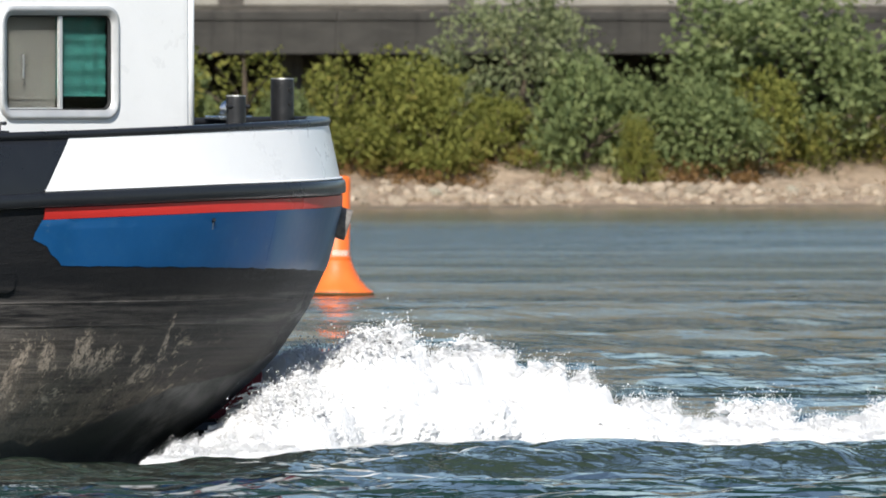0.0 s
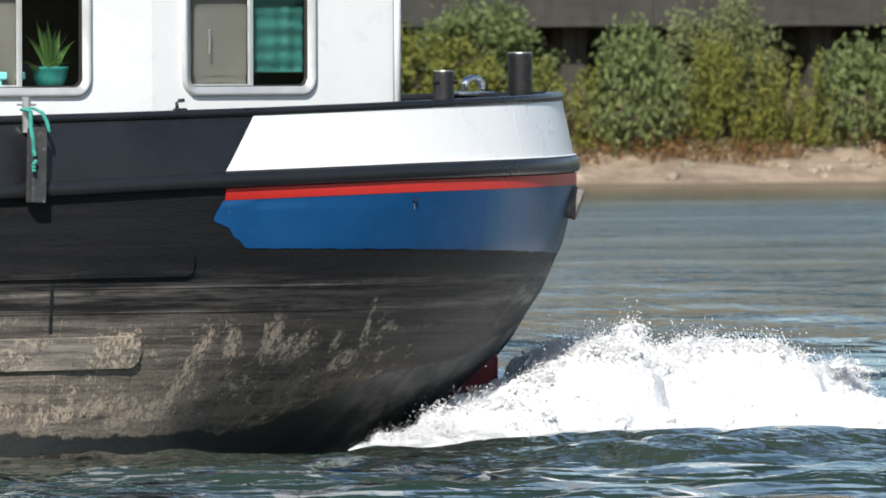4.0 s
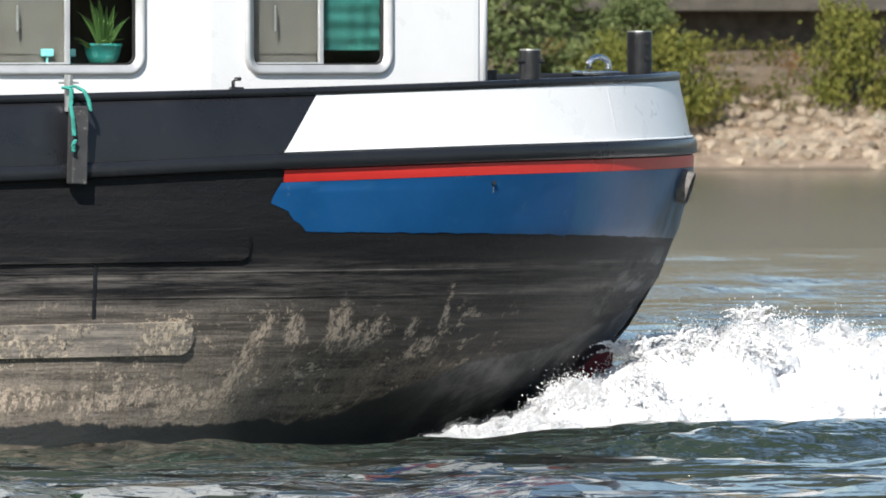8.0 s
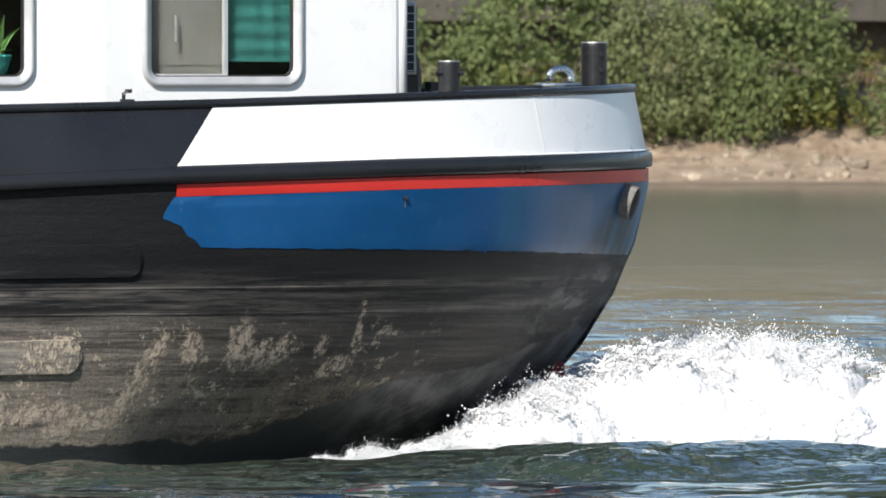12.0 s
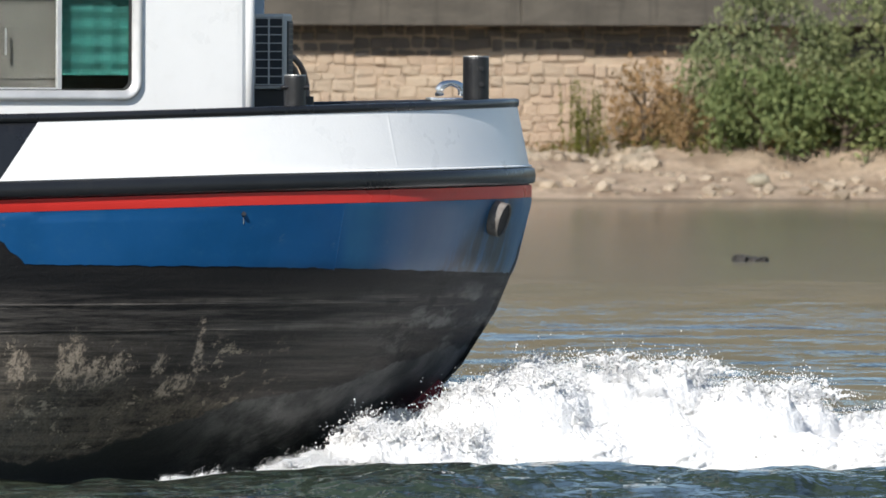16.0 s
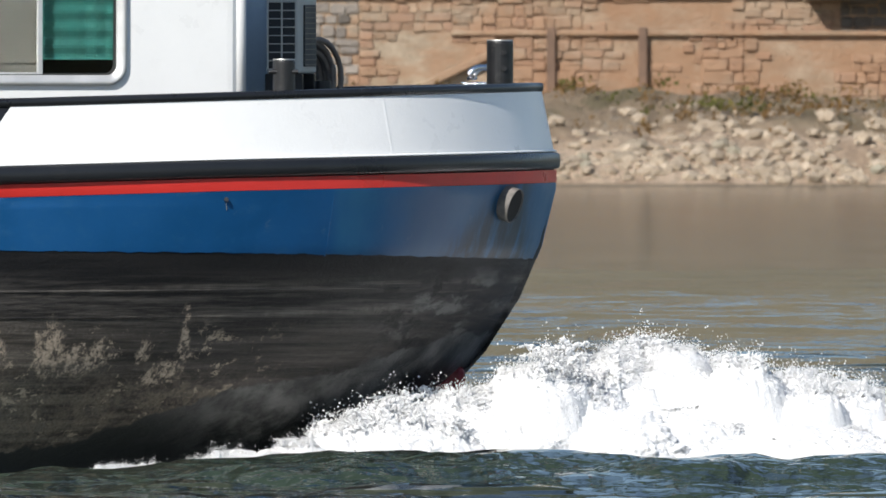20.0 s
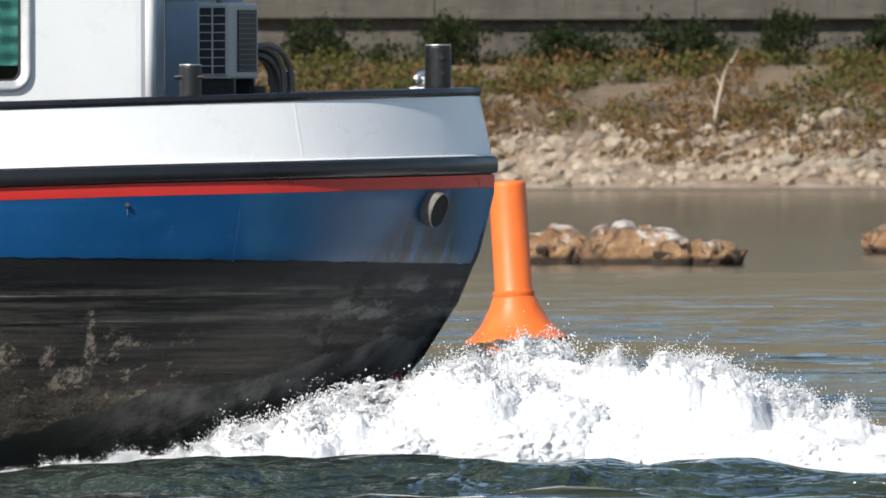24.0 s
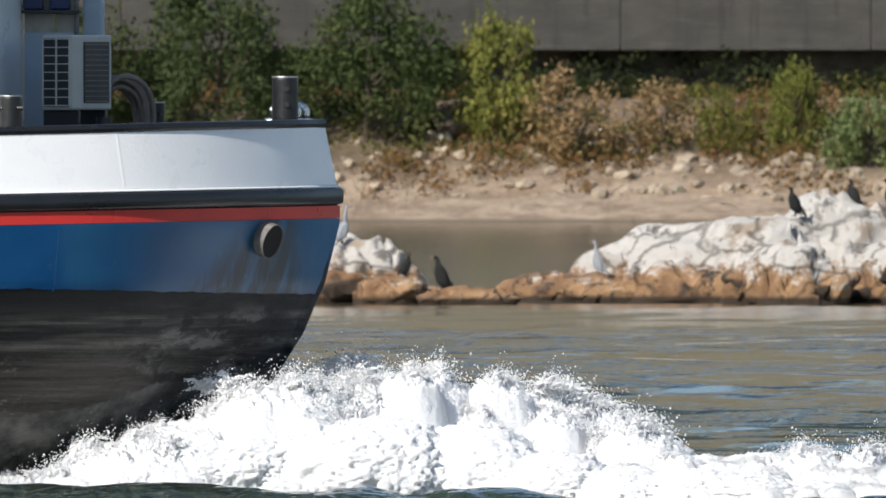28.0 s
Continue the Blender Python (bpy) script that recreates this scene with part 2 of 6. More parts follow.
def concrete_paint(name, color):
    """Old board-marked concrete with dark runs down from its top edge and pale lime patches."""
    n = Nodes(name)
    co = n.coords()
    dark, pale = tuple(q * 0.45 for q in color), tuple(q * 1.7 for q in color)
    c = n.mix(n.ramp(n.noise(n.coords(scale=(0.5, 0.5, 1.2)), 0.8, 7, 0.68), 0.35, 0.65), tuple(q * 0.75 for q in color), tuple(q * 1.15 for q in color))
    c = n.mix(n.ramp(n.noise(n.coords(scale=(2.6, 2.6, 0.22)), 1.0, 7, 0.7), 0.50, 0.68, 0.0, 0.75), c, dark)
    c = n.mix(n.ramp(n.noise(n.coords(scale=(0.3, 0.3, 3.0), loc=(5, 1, 2)), 1.0, 6, 0.7), 0.55, 0.68, 0.0, 0.45), c, pale)
    n.bump(n.noise(co, 5, 6, 0.7), 0.03)
    return n.set(color=c, rough=0.9)


def stone_paint(name, a, b, scale=1.0, rough=0.85, per=True, stain=None, rusty=False):
    n = Nodes(name)
    co = n.coords()
    c = n.mix(n.ramp(n.noise(co, 3 * scale, 7, 0.65), 0.32, 0.68), a, b)
    if per:
        c = n.mix(n.math('MULTIPLY', n.island(), 0.55), c, tuple(q * 0.55 for q in a))
        c = n.mix(n.math('MULTIPLY', n.lot(), 0.4), c, tuple(min(0.6, q * 1.35) for q in b))
    if stain:
        c = n.mix(n.ramp(n.noise(n.coords(scale=(0.25, 1, 0.6)), 1.0, 6, 0.7), 0.42, 0.56, 0.0, 0.8), c, stain)
        c = n.mix(n.ramp(n.noise(n.coords(scale=(0.2, 1, 0.5), loc=(7, 0, 3)), 1.0, 6, 0.7), 0.55, 0.66, 0.0, 0.8), c, (0.36, 0.29, 0.20))
        if per:
            c = n.mix(n.ramp(n.island(), 0.55, 0.95, 0.0, 0.55), c, (0.34, 0.20, 0.13))
        if rusty:
            px, py, pz = n.xyz(co)
            rust = n.math('MULTIPLY', n.ramp(px, 38.5, 41), n.ramp(px, 57, 53))
            c = n.mix(n.ramp(px, 55, 60, 0.0, 0.6), c, (0.52, 0.42, 0.315))
            c = n.mix(n.math('MULTIPLY', rust, n.ramp(n.noise(n.coords(scale=(0.5, 1, 1)), 0.9, 7, 0.7), 0.3, 0.62, 0.1, 0.6)), c, (0.31, 0.17, 0.095))
    n.bump(n.noise(co, 14 * scale, 6, 0.7), 0.05)
    return n.set(color=c, rough=rough)


def bank_paint():
    """Pale river gravel and sand, browner and grassy up the slope."""
    n = Nodes("river_bank")
    co = n.coords()
    x, y, z = n.xyz(co)
    lump = n.noise(co, 0.8, 8, 0.68)
    grit = n.noise(co, 5, 6, 0.7)
    c = n.mix(n.ramp(lump, 0.35, 0.65), (0.40, 0.28, 0.185), (0.66, 0.50, 0.355))
    c = n.mix(n.ramp(grit, 0.45, 0.75, 0.0, 0.6), c, (0.20, 0.16, 0.12))
    up = n.math('ADD', z, n.math('MULTIPLY', n.noise(co, 0.35, 5), 1.6))
    c = n.mix(n.ramp(up, 1.55, 2.3, 0.0, 0.85), c, (0.25, 0.18, 0.11))
    c = n.mix(n.math('MULTIPLY', n.ramp(up, 1.7, 2.6), n.ramp(n.noise(co, 0.5, 4), 0.48, 0.62, 0.0, 0.6)), c, (0.09, 0.085, 0.035))
    c = n.mix(n.math('MULTIPLY', n.ramp(up, 1.5, 2.4), n.ramp(n.noise(co, 1.4, 7, 0.7), 0.54, 0.64)), c, (0.33, 0.27, 0.20))
    # redder, darker soil abreast of the ledges
    c = n.mix(n.math('MULTIPLY', n.math('MULTIPLY', n.ramp(x, -5, -40), n.ramp(up, 1.2, 1.9)), n.ramp(n.noise(co, 0.9, 7, 0.7), 0.3, 0.65, 0.1, 0.6)), c, (0.28, 0.19, 0.12))
    c = n.mix(n.ramp(z, 0.07, 0.0), c, (0.24, 0.185, 0.125))
    n.bump(n.math('ADD', lump, n.math('MULTIPLY', grit, 0.5)), 0.45)
    return n.set(color=c, rough=0.95)


def water_paint():
    n = Nodes("river_water")
    co = n.coords()
    swell = n.noise(n.coords(scale=(0.2, 0.16, 1)), 1.0, 2, 0.5)
    chop = n.noise(n.coords(scale=(1.5, 0.5, 1)), 1.0, 3, 0.5, 0.4)
    rip = n.noise(n.coords(scale=(2.6, 3.2, 1)), 1.0, 3, 0.55, 0.3)
    h = n.math('ADD', n.math('MULTIPLY', swell, 1.0), n.math('MULTIPLY', chop, 0.55))
    x, y, z = n.xyz(co)
    h = n.math('ADD', h, n.math('MULTIPLY', rip, n.ramp(y, 260, 300, 0.2, 0.26)))
    # wind dashes on the open water: short across, long away
    dash = n.noise(n.coords(scale=(1.8, 0.17, 1), loc=(11, 5, 0)), 1.0, 3, 0.6, 0.3)
    h = n.math('ADD', h, n.math('MULTIPLY', dash, n.ramp(y, 265, 320, 0.0, 1.6)))
    slick = n.math('ADD', y, n.math('MULTIPLY', n.noise(n.coords(scale=(0.02, 0.012, 1)), 1.0, 4, 0.6), 130))
    calm = n.math('MULTIPLY', n.ramp(slick, 430, 500, 1.0, 0.02), n.ramp(y, 262, 330, 1.0, 0.55))
    # upstream the breeze ruffles the whole width
    ruffled = n.math('SUBTRACT', x, n.math('MULTIPLY', y, 0.424))
    open_reach = n.math('MULTIPLY', n.ramp(ruffled, -8, 14), n.ramp(y, 625, 565, 0.0, 2.0))
    calm = n.math('MAXIMUM', calm, open_reach)
    calm = n.math('MULTIPLY', calm, n.ramp(n.noise(n.coords(scale=(0.05, 0.07, 1)), 1.0, 5, 0.6), 0.40, 0.60, 0.2, 1.4))
    # so does it below the ledges
    below = n.math('MULTIPLY', n.ramp(n.math('ADD', x, n.math('MULTIPLY', y, 0.055)), 4, -8), n.ramp(y, 425, 395))
    calm = n.math('MULTIPLY', calm, n.math('ADD', 1.0, n.math('MULTIPLY', below, n.ramp(y, 262, 290, 0.0, 1.3))))
    h = n.math('MULTIPLY', h, n.ramp(y, 255, 300, 0.5, 0.14))
    n.bump(n.math('MULTIPLY', h, calm), 1.3)
    c = n.mix(n.ramp(n.noise(co, 0.03, 4), 0.4, 0.6), (0.013, 0.033, 0.026), (0.027, 0.040, 0.028))
    # browner in the slack reach: the bank's reflection put into the water's colour
    c = n.mix(n.math('SUBTRACT', n.ramp(slick, 380, 470, 0.25, 1.0), open_reach), c, n.mix(n.ramp(n.noise(co, 0.05, 5), 0.4, 0.6), (0.066, 0.053, 0.030), (0.090, 0.069, 0.038)))
    # ripples too fine to see blur what the slack water mirrors
    return n.set(color=c, rough=n.math('MAXIMUM', n.ramp(slick, 420, 500, 0.06, 0.11), n.math('MULTIPLY', open_reach, n.ramp(y, 400, 560, 0.03, 0.10))), ior=1.333)


def foam_paint(name, through_light):
    n = Nodes(name)
    co = n.coords()
    n.bump(n.math('ADD', n.noise(co, 9, 9, 0.75), n.math('MULTIPLY', n.noise(co, 40, 4), 0.3)), 0.022)
    c = n.mix(n.ramp(n.noise(co, 4, 5), 0.3, 0.6), (0.93, 0.93, 0.932), (0.965, 0.965, 0.963))
    n.set(color=c, rough=0.7, spec=0.2)
    tl, mx = n.node("BsdfTranslucent"), n.node("MixShader")
    n.put(tl.inputs[0], c)
    mx.inputs[0].default_value = through_light
    n.t.links.new(n.b.outputs[0], mx.inputs[1])
    n.t.links.new(tl.outputs[0], mx.inputs[2])
    n.t.links.new(mx.outputs[0], n.t.nodes["Material Output"].inputs[0])
    return n.m


def rock_paint():
    """Brown-orange ledge rock, limed white by the birds on its tops."""
    n = Nodes("ledge_rock")
    co = n.coords()
    x, y, z = n.xyz(co)
    c = n.mix(n.ramp(n.noise(co, 1.6, 7, 0.65), 0.35, 0.65), (0.30, 0.16, 0.08), (0.60, 0.36, 0.18))
    c = n.mix(n.ramp(n.noise(co, 2.6, 8, 0.75, 0.6), 0.55, 0.63), c, (0.06, 0.042, 0.03))
    top = n.math('ADD', z, n.math('MULTIPLY', n.noise(co, 1.5, 9, 0.78), 2.3))
    vor = n.node("TexVoronoi")
    vor.feature = 'DISTANCE_TO_EDGE'
    wob, add = n.node("TexNoise"), n.node("VectorMath")
    n.put(wob.inputs["Vector"], co)
    wob.inputs["Scale"].default_value = 1.1
    wob.inputs["Detail"].default_value = 6
    n.put(add.inputs[0], n.coords(scale=(1, 0.6, 1.3)))
    n.put(add.inputs[1], wob.outputs["Color"])
    n.put(vor.inputs["Vector"], add.outputs[0])
    vor.inputs["Scale"].default_value = 0.85
    c = n.mix(n.ramp(top, 1.54, 1.76, 0.0, 0.92), c, (0.80, 0.76, 0.70))
    c = n.mix(n.math('MULTIPLY', n.ramp(n.noise(n.coords(loc=(9, 2, 1)), 1.1, 8, 0.72), 0.54, 0.64), n.ramp(top, 1.6, 1.8, 0.0, 0.7)), c, (0.42, 0.29, 0.18))
    # crevice shade put into the rock colour: dark crack lines, then dark blotches
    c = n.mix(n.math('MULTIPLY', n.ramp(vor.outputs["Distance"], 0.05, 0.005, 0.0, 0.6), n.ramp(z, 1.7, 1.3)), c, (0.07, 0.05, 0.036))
    c = n.mix(n.ramp(n.noise(n.coords(loc=(3, 1, 5)), 2.2, 7, 0.7), 0.56, 0.64, 0.0, 0.8), c, (0.11, 0.085, 0.065))
    c = n.mix(n.ramp(z, 0.12, 0.03), c, (0.06, 0.04, 0.025))
    n.bump(n.noise(co, 3.0, 9, 0.75), 0.20)
    return n.set(color=c, rough=0.9)


M_WHITE = paint("white_paint", (0.86, 0.86, 0.85), 0.30, 0.03, (0.45, 0.42, 0.36), 0.10)
M_STRAKE = strake_paint()
M_BLACK = paint("black_paint", (0.017, 0.018, 0.021), 0.30, 0.25, (0.06, 0.055, 0.05), 0.35)
M_BOLLARD = paint("bollard_black", (0.018, 0.018, 0.019), 0.35, 0.3, (0.12, 0.11, 0.10), 0.5, 4)
M_RED = paint("red_paint", (0.62, 0.035, 0.028), 0.30, 0.12, (0.20, 0.03, 0.02), 0.3)
M_BLUE = blue_band_paint()
M_HULL = hull_paint()
M_ALU = paint("brushed_aluminium", (0.66, 0.66, 0.65), 0.42, 0.1, (0.4, 0.39, 0.37), 0.3, 3, metal=0.45)
M_CHROME = paint("chrome", (0.75, 0.75, 0.75), 0.14, 0.05, (0.3, 0.3, 0.3), 0.2, 8, metal=1.0)
M_SEAL = paint("black_rubber", (0.02, 0.02, 0.02), 0.6)
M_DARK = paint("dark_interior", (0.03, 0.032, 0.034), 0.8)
M_CURTAIN = paint("green_curtain", (0.007, 0.09, 0.076), 0.85, 0.12, (0.006, 0.07, 0.06), 0.3, 3)
M_BLIND = paint("grey_blind", (0.125, 0.12, 0.105), 0.8, 0.2, (0.15, 0.14, 0.12), 0.3, 2)
M_UNIT = paint("cream_sheet_metal", (0.55, 0.54, 0.50), 0.45, 0.1, (0.25, 0.22, 0.18), 0.3, 3)
M_GRILLE = paint("dark_grille", (0.03, 0.032, 0.035), 0.6)
M_HOSE = paint("grey_hose", (0.27, 0.225, 0.19), 0.7, 0.3, (0.12, 0.10, 0.08), 0.4, 5)
M_FENDER = paint("worn_fender", (0.055, 0.055, 0.056), 0.75, 0.4, (0.36, 0.34, 0.31), 0.85, 4)
M_ROPE = paint("green_rope", (0.05, 0.36, 0.29), 0.8, 0.35, (0.03, 0.15, 0.12), 0.5, 8)
M_STEEL = paint("galvanised_steel", (0.50, 0.50, 0.48), 0.4, 0.2, (0.2, 0.18, 0.15), 0.4, 5, metal=0.7)
M_DECK = paint("deck_paint", (0.09, 0.10, 0.10), 0.6, 0.2)
M_POT = paint("teal_pot", (0.02, 0.17, 0.15), 0.25, 0.1, (0.02, 0.1, 0.09), 0.2, 5)
M_TEALGLASS = paint("teal_candle_glass", (0.20, 0.55, 0.55), 0.2)
M_PLANT = leaf_paint("house_plant", (0.03, 0.085, 0.02), (0.09, 0.16, 0.045), (0.06, 0.12, 0.04), (0.2, 0.24, 0.09))
M_PIPE = paint("rusty_pipe", (0.22, 0.20, 0.18), 0.6, 0.45, (0.05, 0.04, 0.035), 0.85, 9)
M_BORE_SHADE = paint("bore_shade", (0.015, 0.014, 0.013), 0.8)
M_ANTIFOUL = paint("red_antifouling", (0.24, 0.012, 0.02), 0.5, 0.3)
M_WATER = water_paint()
M_FOAM = foam_paint("white_water", 0.08)
M_SPRAY = foam_paint("white_spray", 0.16)
M_BANK = bank_paint()
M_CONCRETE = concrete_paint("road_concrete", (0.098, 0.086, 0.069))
M_PARAPET = paint("pale_concrete", (0.36, 0.33, 0.28), 0.85, 0.2, (0.15, 0.13, 0.1), 0.5, 0.5)
# wall stone kept dark: the shade below the road deck is in its colour
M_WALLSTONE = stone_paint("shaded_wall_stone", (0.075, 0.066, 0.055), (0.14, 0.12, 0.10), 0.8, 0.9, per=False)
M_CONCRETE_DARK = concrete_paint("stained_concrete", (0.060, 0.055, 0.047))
M_MASONRY = stone_paint("masonry_block", (0.20, 0.15, 0.105), (0.40, 0.31, 0.222), 0.45, stain=(0.33, 0.195, 0.115), rusty=True)
# darker copy of the masonry: holds painted shade, and a few odd dark stones
M_MASONRY_DARK = stone_paint("dark_and_shaded_masonry", (0.085, 0.075, 0.066), (0.17, 0.145, 0.12), 0.6)
M_GREYBLOCK = stone_paint("grey_masonry_block", (0.20, 0.172, 0.148), (0.34, 0.295, 0.25), 0.6)
M_JOINT = stone_paint("mortar", (0.27, 0.205, 0.14), (0.44, 0.355, 0.26), 0.5, 0.95, per=False, stain=(0.33, 0.20, 0.12), rusty=True)
M_BOULDER = stone_paint("bank_boulder", (0.37, 0.285, 0.20), (0.57, 0.46, 0.34), 0.9)
M_ROCK = rock_paint()
M_BRICK = paint("rust_brick", (0.20, 0.125, 0.085), 0.9, 0.3, (0.12, 0.08, 0.05), 0.5, 2)
M_DARKROCK = paint("dark_wet_rock", (0.045, 0.04, 0.034), 0.6, 0.4)
M_ORANGE = paint("orange_buoy_paint", (0.95, 0.185, 0.03), 0.45, 0.12, (0.62, 0.13, 0.03), 0.35, 2)
M_MARK = paint("white_lettering", (0.75, 0.70, 0.62), 0.6)
M_ALGAE = paint("algae_stain", (0.10, 0.07, 0.02), 0.7)
M_FEATHER = paint("black_feathers", (0.014, 0.013, 0.012), 0.9, 0.3, (0.04, 0.03, 0.025), 0.4, 8)
M_GREYBIRD = paint("grey_feathers", (0.30, 0.31, 0.33), 0.7, 0.2, (0.15, 0.15, 0.16), 0.3, 8)
M_WHITEBIRD = paint("white_feathers", (0.75, 0.75, 0.74), 0.7, 0.1, (0.4, 0.4, 0.4), 0.3, 8)
M_BEAK = paint("horn_beak", (0.35, 0.22, 0.08), 0.5)
M_TRUNK = paint("bark", (0.10, 0.075, 0.05), 0.9, 0.4, (0.05, 0.04, 0.03), 0.5, 4)
M_LEAF_DARK = leaf_paint("dark_leaves", (0.115, 0.152, 0.062), (0.265, 0.31, 0.125), (0.215, 0.26, 0.11), (0.31, 0.31, 0.13))
# ivy green taken near black, with the shade along the wall in it
M_LEAF_IVY = leaf_paint("shaded_ivy_leaves", (0.018, 0.026, 0.011), (0.045, 0.055, 0.02), (0.035, 0.045, 0.02), (0.07, 0.06, 0.03))
M_LEAF_DEEP = leaf_paint("deep_green_leaves", (0.04, 0.06, 0.022), (0.10, 0.125, 0.045), (0.075, 0.10, 0.045), (0.14, 0.14, 0.055))
M_LEAF_OLIVE = leaf_paint("olive_leaves", (0.15, 0.175, 0.08), (0.305, 0.325, 0.155), (0.25, 0.28, 0.15), (0.35, 0.33, 0.155))
M_LEAF_YELLOW = leaf_paint("yellowing_leaves", (0.14, 0.16, 0.04), (0.30, 0.285, 0.07), (0.20, 0.215, 0.05), (0.32, 0.25, 0.07))
M_LEAF_DRY = leaf_paint("withered_leaves", (0.34, 0.20, 0.09), (0.44, 0.30, 0.17), (0.30, 0.24, 0.13), (0.20, 0.19, 0.07))
M_LEAF_RUST = leaf_paint("rusty_undergrowth", (0.17, 0.09, 0.035), (0.28, 0.17, 0.075), (0.22, 0.12, 0.05), (0.14, 0.125, 0.045))
M_LEAF_LOW = leaf_paint("green_undergrowth", (0.075, 0.085, 0.022), (0.16, 0.15, 0.045), (0.14, 0.12, 0.04), (0.27, 0.20, 0.085))
M_HILL = stone_paint("unseen_wooded_hill", (0.125, 0.108, 0.062), (0.22, 0.175, 0.10), 0.02, 0.95, per=False)
M_GROUND = stone_paint("meadow", (0.07, 0.085, 0.03), (0.12, 0.12, 0.05), 0.05, 0.95, per=False)


# ---- building blocks ----
def mesh_of(name, bm, material, smooth=False):
    me = bpy.data.meshes.new(name)
    bm.to_mesh(me)
    bm.free()
    me.materials.append(material)
    if smooth:
        for p in me.polygons:
            p.use_smooth = True
    return me


def part(name, bm, material, parent, label="", smooth=False):
    ob = new(name, mesh_of(name, bm, material, smooth))
    ob.parent = parent
    if label:
        ob["label"] = label
    return ob


def quads(name, verts, faces, material, smooth=False):
    me = bpy.data.meshes.new(name)
    me.from_pydata([tuple(v) for v in verts], [], [tuple(f) for f in faces])
    me.materials.append(material)
    if smooth:
        for p in me.polygons:
            p.use_smooth = True
    return me


def from_mesh(name, me, parent, label=""):
    ob = new(name, me)
    ob.parent = parent
    if label:
        ob["label"] = label
    return ob


def box(bm, lo, hi, m=None, bevel=0.0):
    lo, hi = Vector(lo), Vector(hi)
    t = Matrix.Translation((lo + hi) / 2) @ Matrix.Diagonal((*(hi - lo), 1))
    vs = bmesh.ops.create_cube(bm, size=1, matrix=(m @ t) if m else t)["verts"]
    if bevel:
        es = list({e for v in vs for e in v.link_edges})
        bmesh.ops.bevel(bm, geom=es, offset=bevel, segments=2, affect='EDGES', profile=0.5)
    return bm


def tube(bm, pts, r, n=8, cap=True):
    """A round bar along points; r a number or one radius a point."""
    pts = [Vector(p) for p in pts]
    rs = r if isinstance(r, (list, tuple)) else [r] * len(pts)
    rings = []
    up = Vector((0, 0, 1))
    for i, p in enumerate(pts):
        d = (pts[min(i + 1, len(pts) - 1)] - pts[max(i - 1, 0)]).normalized()
        a = d.cross(up if abs(d.z) < 0.95 else Vector((1, 0, 0))).normalized()
        b = d.cross(a)
        rings.append([bm.verts.new(p + (a * math.cos(k * math.tau / n) + b * math.sin(k * math.tau / n)) * rs[i]) for k in range(n)])
    for q, w in zip(rings, rings[1:]):
        for k in range(n):
            bm.faces.new((q[k], q[(k + 1) % n], w[(k + 1) % n], w[k]))
    if cap:
        bm.faces.new(rings[0][::-1])
        bm.faces.new(rings[-1])
    return bm


def lathe(bm, prof, n=24, at=(0, 0, 0), m=None):
    """A turned body: profile of (radius, height)."""
    at = Vector(at)
    rings = []
    for r, z in prof:
        ring = []
        for k in range(n):
            v = Vector((r * math.cos(k * math.tau / n), r * math.sin(k * math.tau / n), z)) + at
            ring.append(bm.verts.new(m @ v if m else v))
        rings.append(ring)
    for q, w in zip(rings, rings[1:]):
        for k in range(n):
            bm.faces.new((q[k], q[(k + 1) % n], w[(k + 1) % n], w[k]))
    bm.faces.new(rings[0][::-1])
    bm.faces.new(rings[-1])
    return bm


def lump(bm, at, size, seed, sub=2, rough=0.25):
    """An uneven stone or mound."""
    vs = bmesh.ops.create_icosphere(bm, subdivisions=sub, radius=1.0)["verts"]
    off = Vector((seed * 7.13, seed * 3.7, seed * 1.9))
    for v in vs:
        d = 1 + rough * (noise.noise(v.co * 1.3 + off) + 0.5 * noise.noise(v.co * 3.1 + off))
        v.co = Vector(at) + Vector((v.co.x * size[0], v.co.y * size[1], v.co.z * size[2])) * d
    return bm


def empty(name, m=None):
    ob = new(name)
    if m is not None:
        ob.matrix_basis = m
    return ob
# ---- the setting ----
def sheet(name, xs, ys, height, material, smooth=True):
    """A ground sheet over the given lines, its height from a function of x and y."""
    verts = [(x, y, height(x, y)) for y in ys for x in xs]
    n = len(xs)
    faces = [(j * n + i, j * n + i + 1, (j + 1) * n + i + 1, (j + 1) * n + i)
             for j in range(len(ys) - 1) for i in range(n - 1)]
    return new(name, quads(name, verts, faces, material, smooth))


def steps(*spans):
    """Numbers from (start, stop, step) spans, end to end."""
    out = []
    for a, b, s in spans:
        out += list(np.arange(a, b - s * 0.25, s))
    return out + [spans[-1][1]]


def clamp(v, a=0.0, b=1.0):
    return max(a, min(b, v))


def wave(x, y):
    """Low river chop, dying out towards the far bank and beyond the reach."""
    fade = max(0.0, min(1.0, (y - 150) / 40)) * max(0.25, min(1.0, (520 - y) / 200))
    p = Vector((x * 0.30, y * 0.42, 0.0))
    near = 0.25 + 0.75 * clamp((268 - y) / 14) + 0.2 * clamp((235 - y) / 4) if y < 390 else 0.25 * clamp((440 - y) / 50)
    fine = 0.0
    if near > 0:
        q = Vector((x * 0.7, y * 1.0, 2.0))
        fine = near * (0.11 * noise.noise(q) + 0.045 * noise.noise(q * 2.3))
    h = 0.12 * noise.noise(p) + 0.07 * noise.noise(p * 2.3 + Vector((5, 3, 1))) + 0.05 * noise.noise(Vector((x * 0.07, y * 0.11, 4)))
    return (h + fine) * fade - 0.03 - 0.07 * clamp((340 - y) / 60)


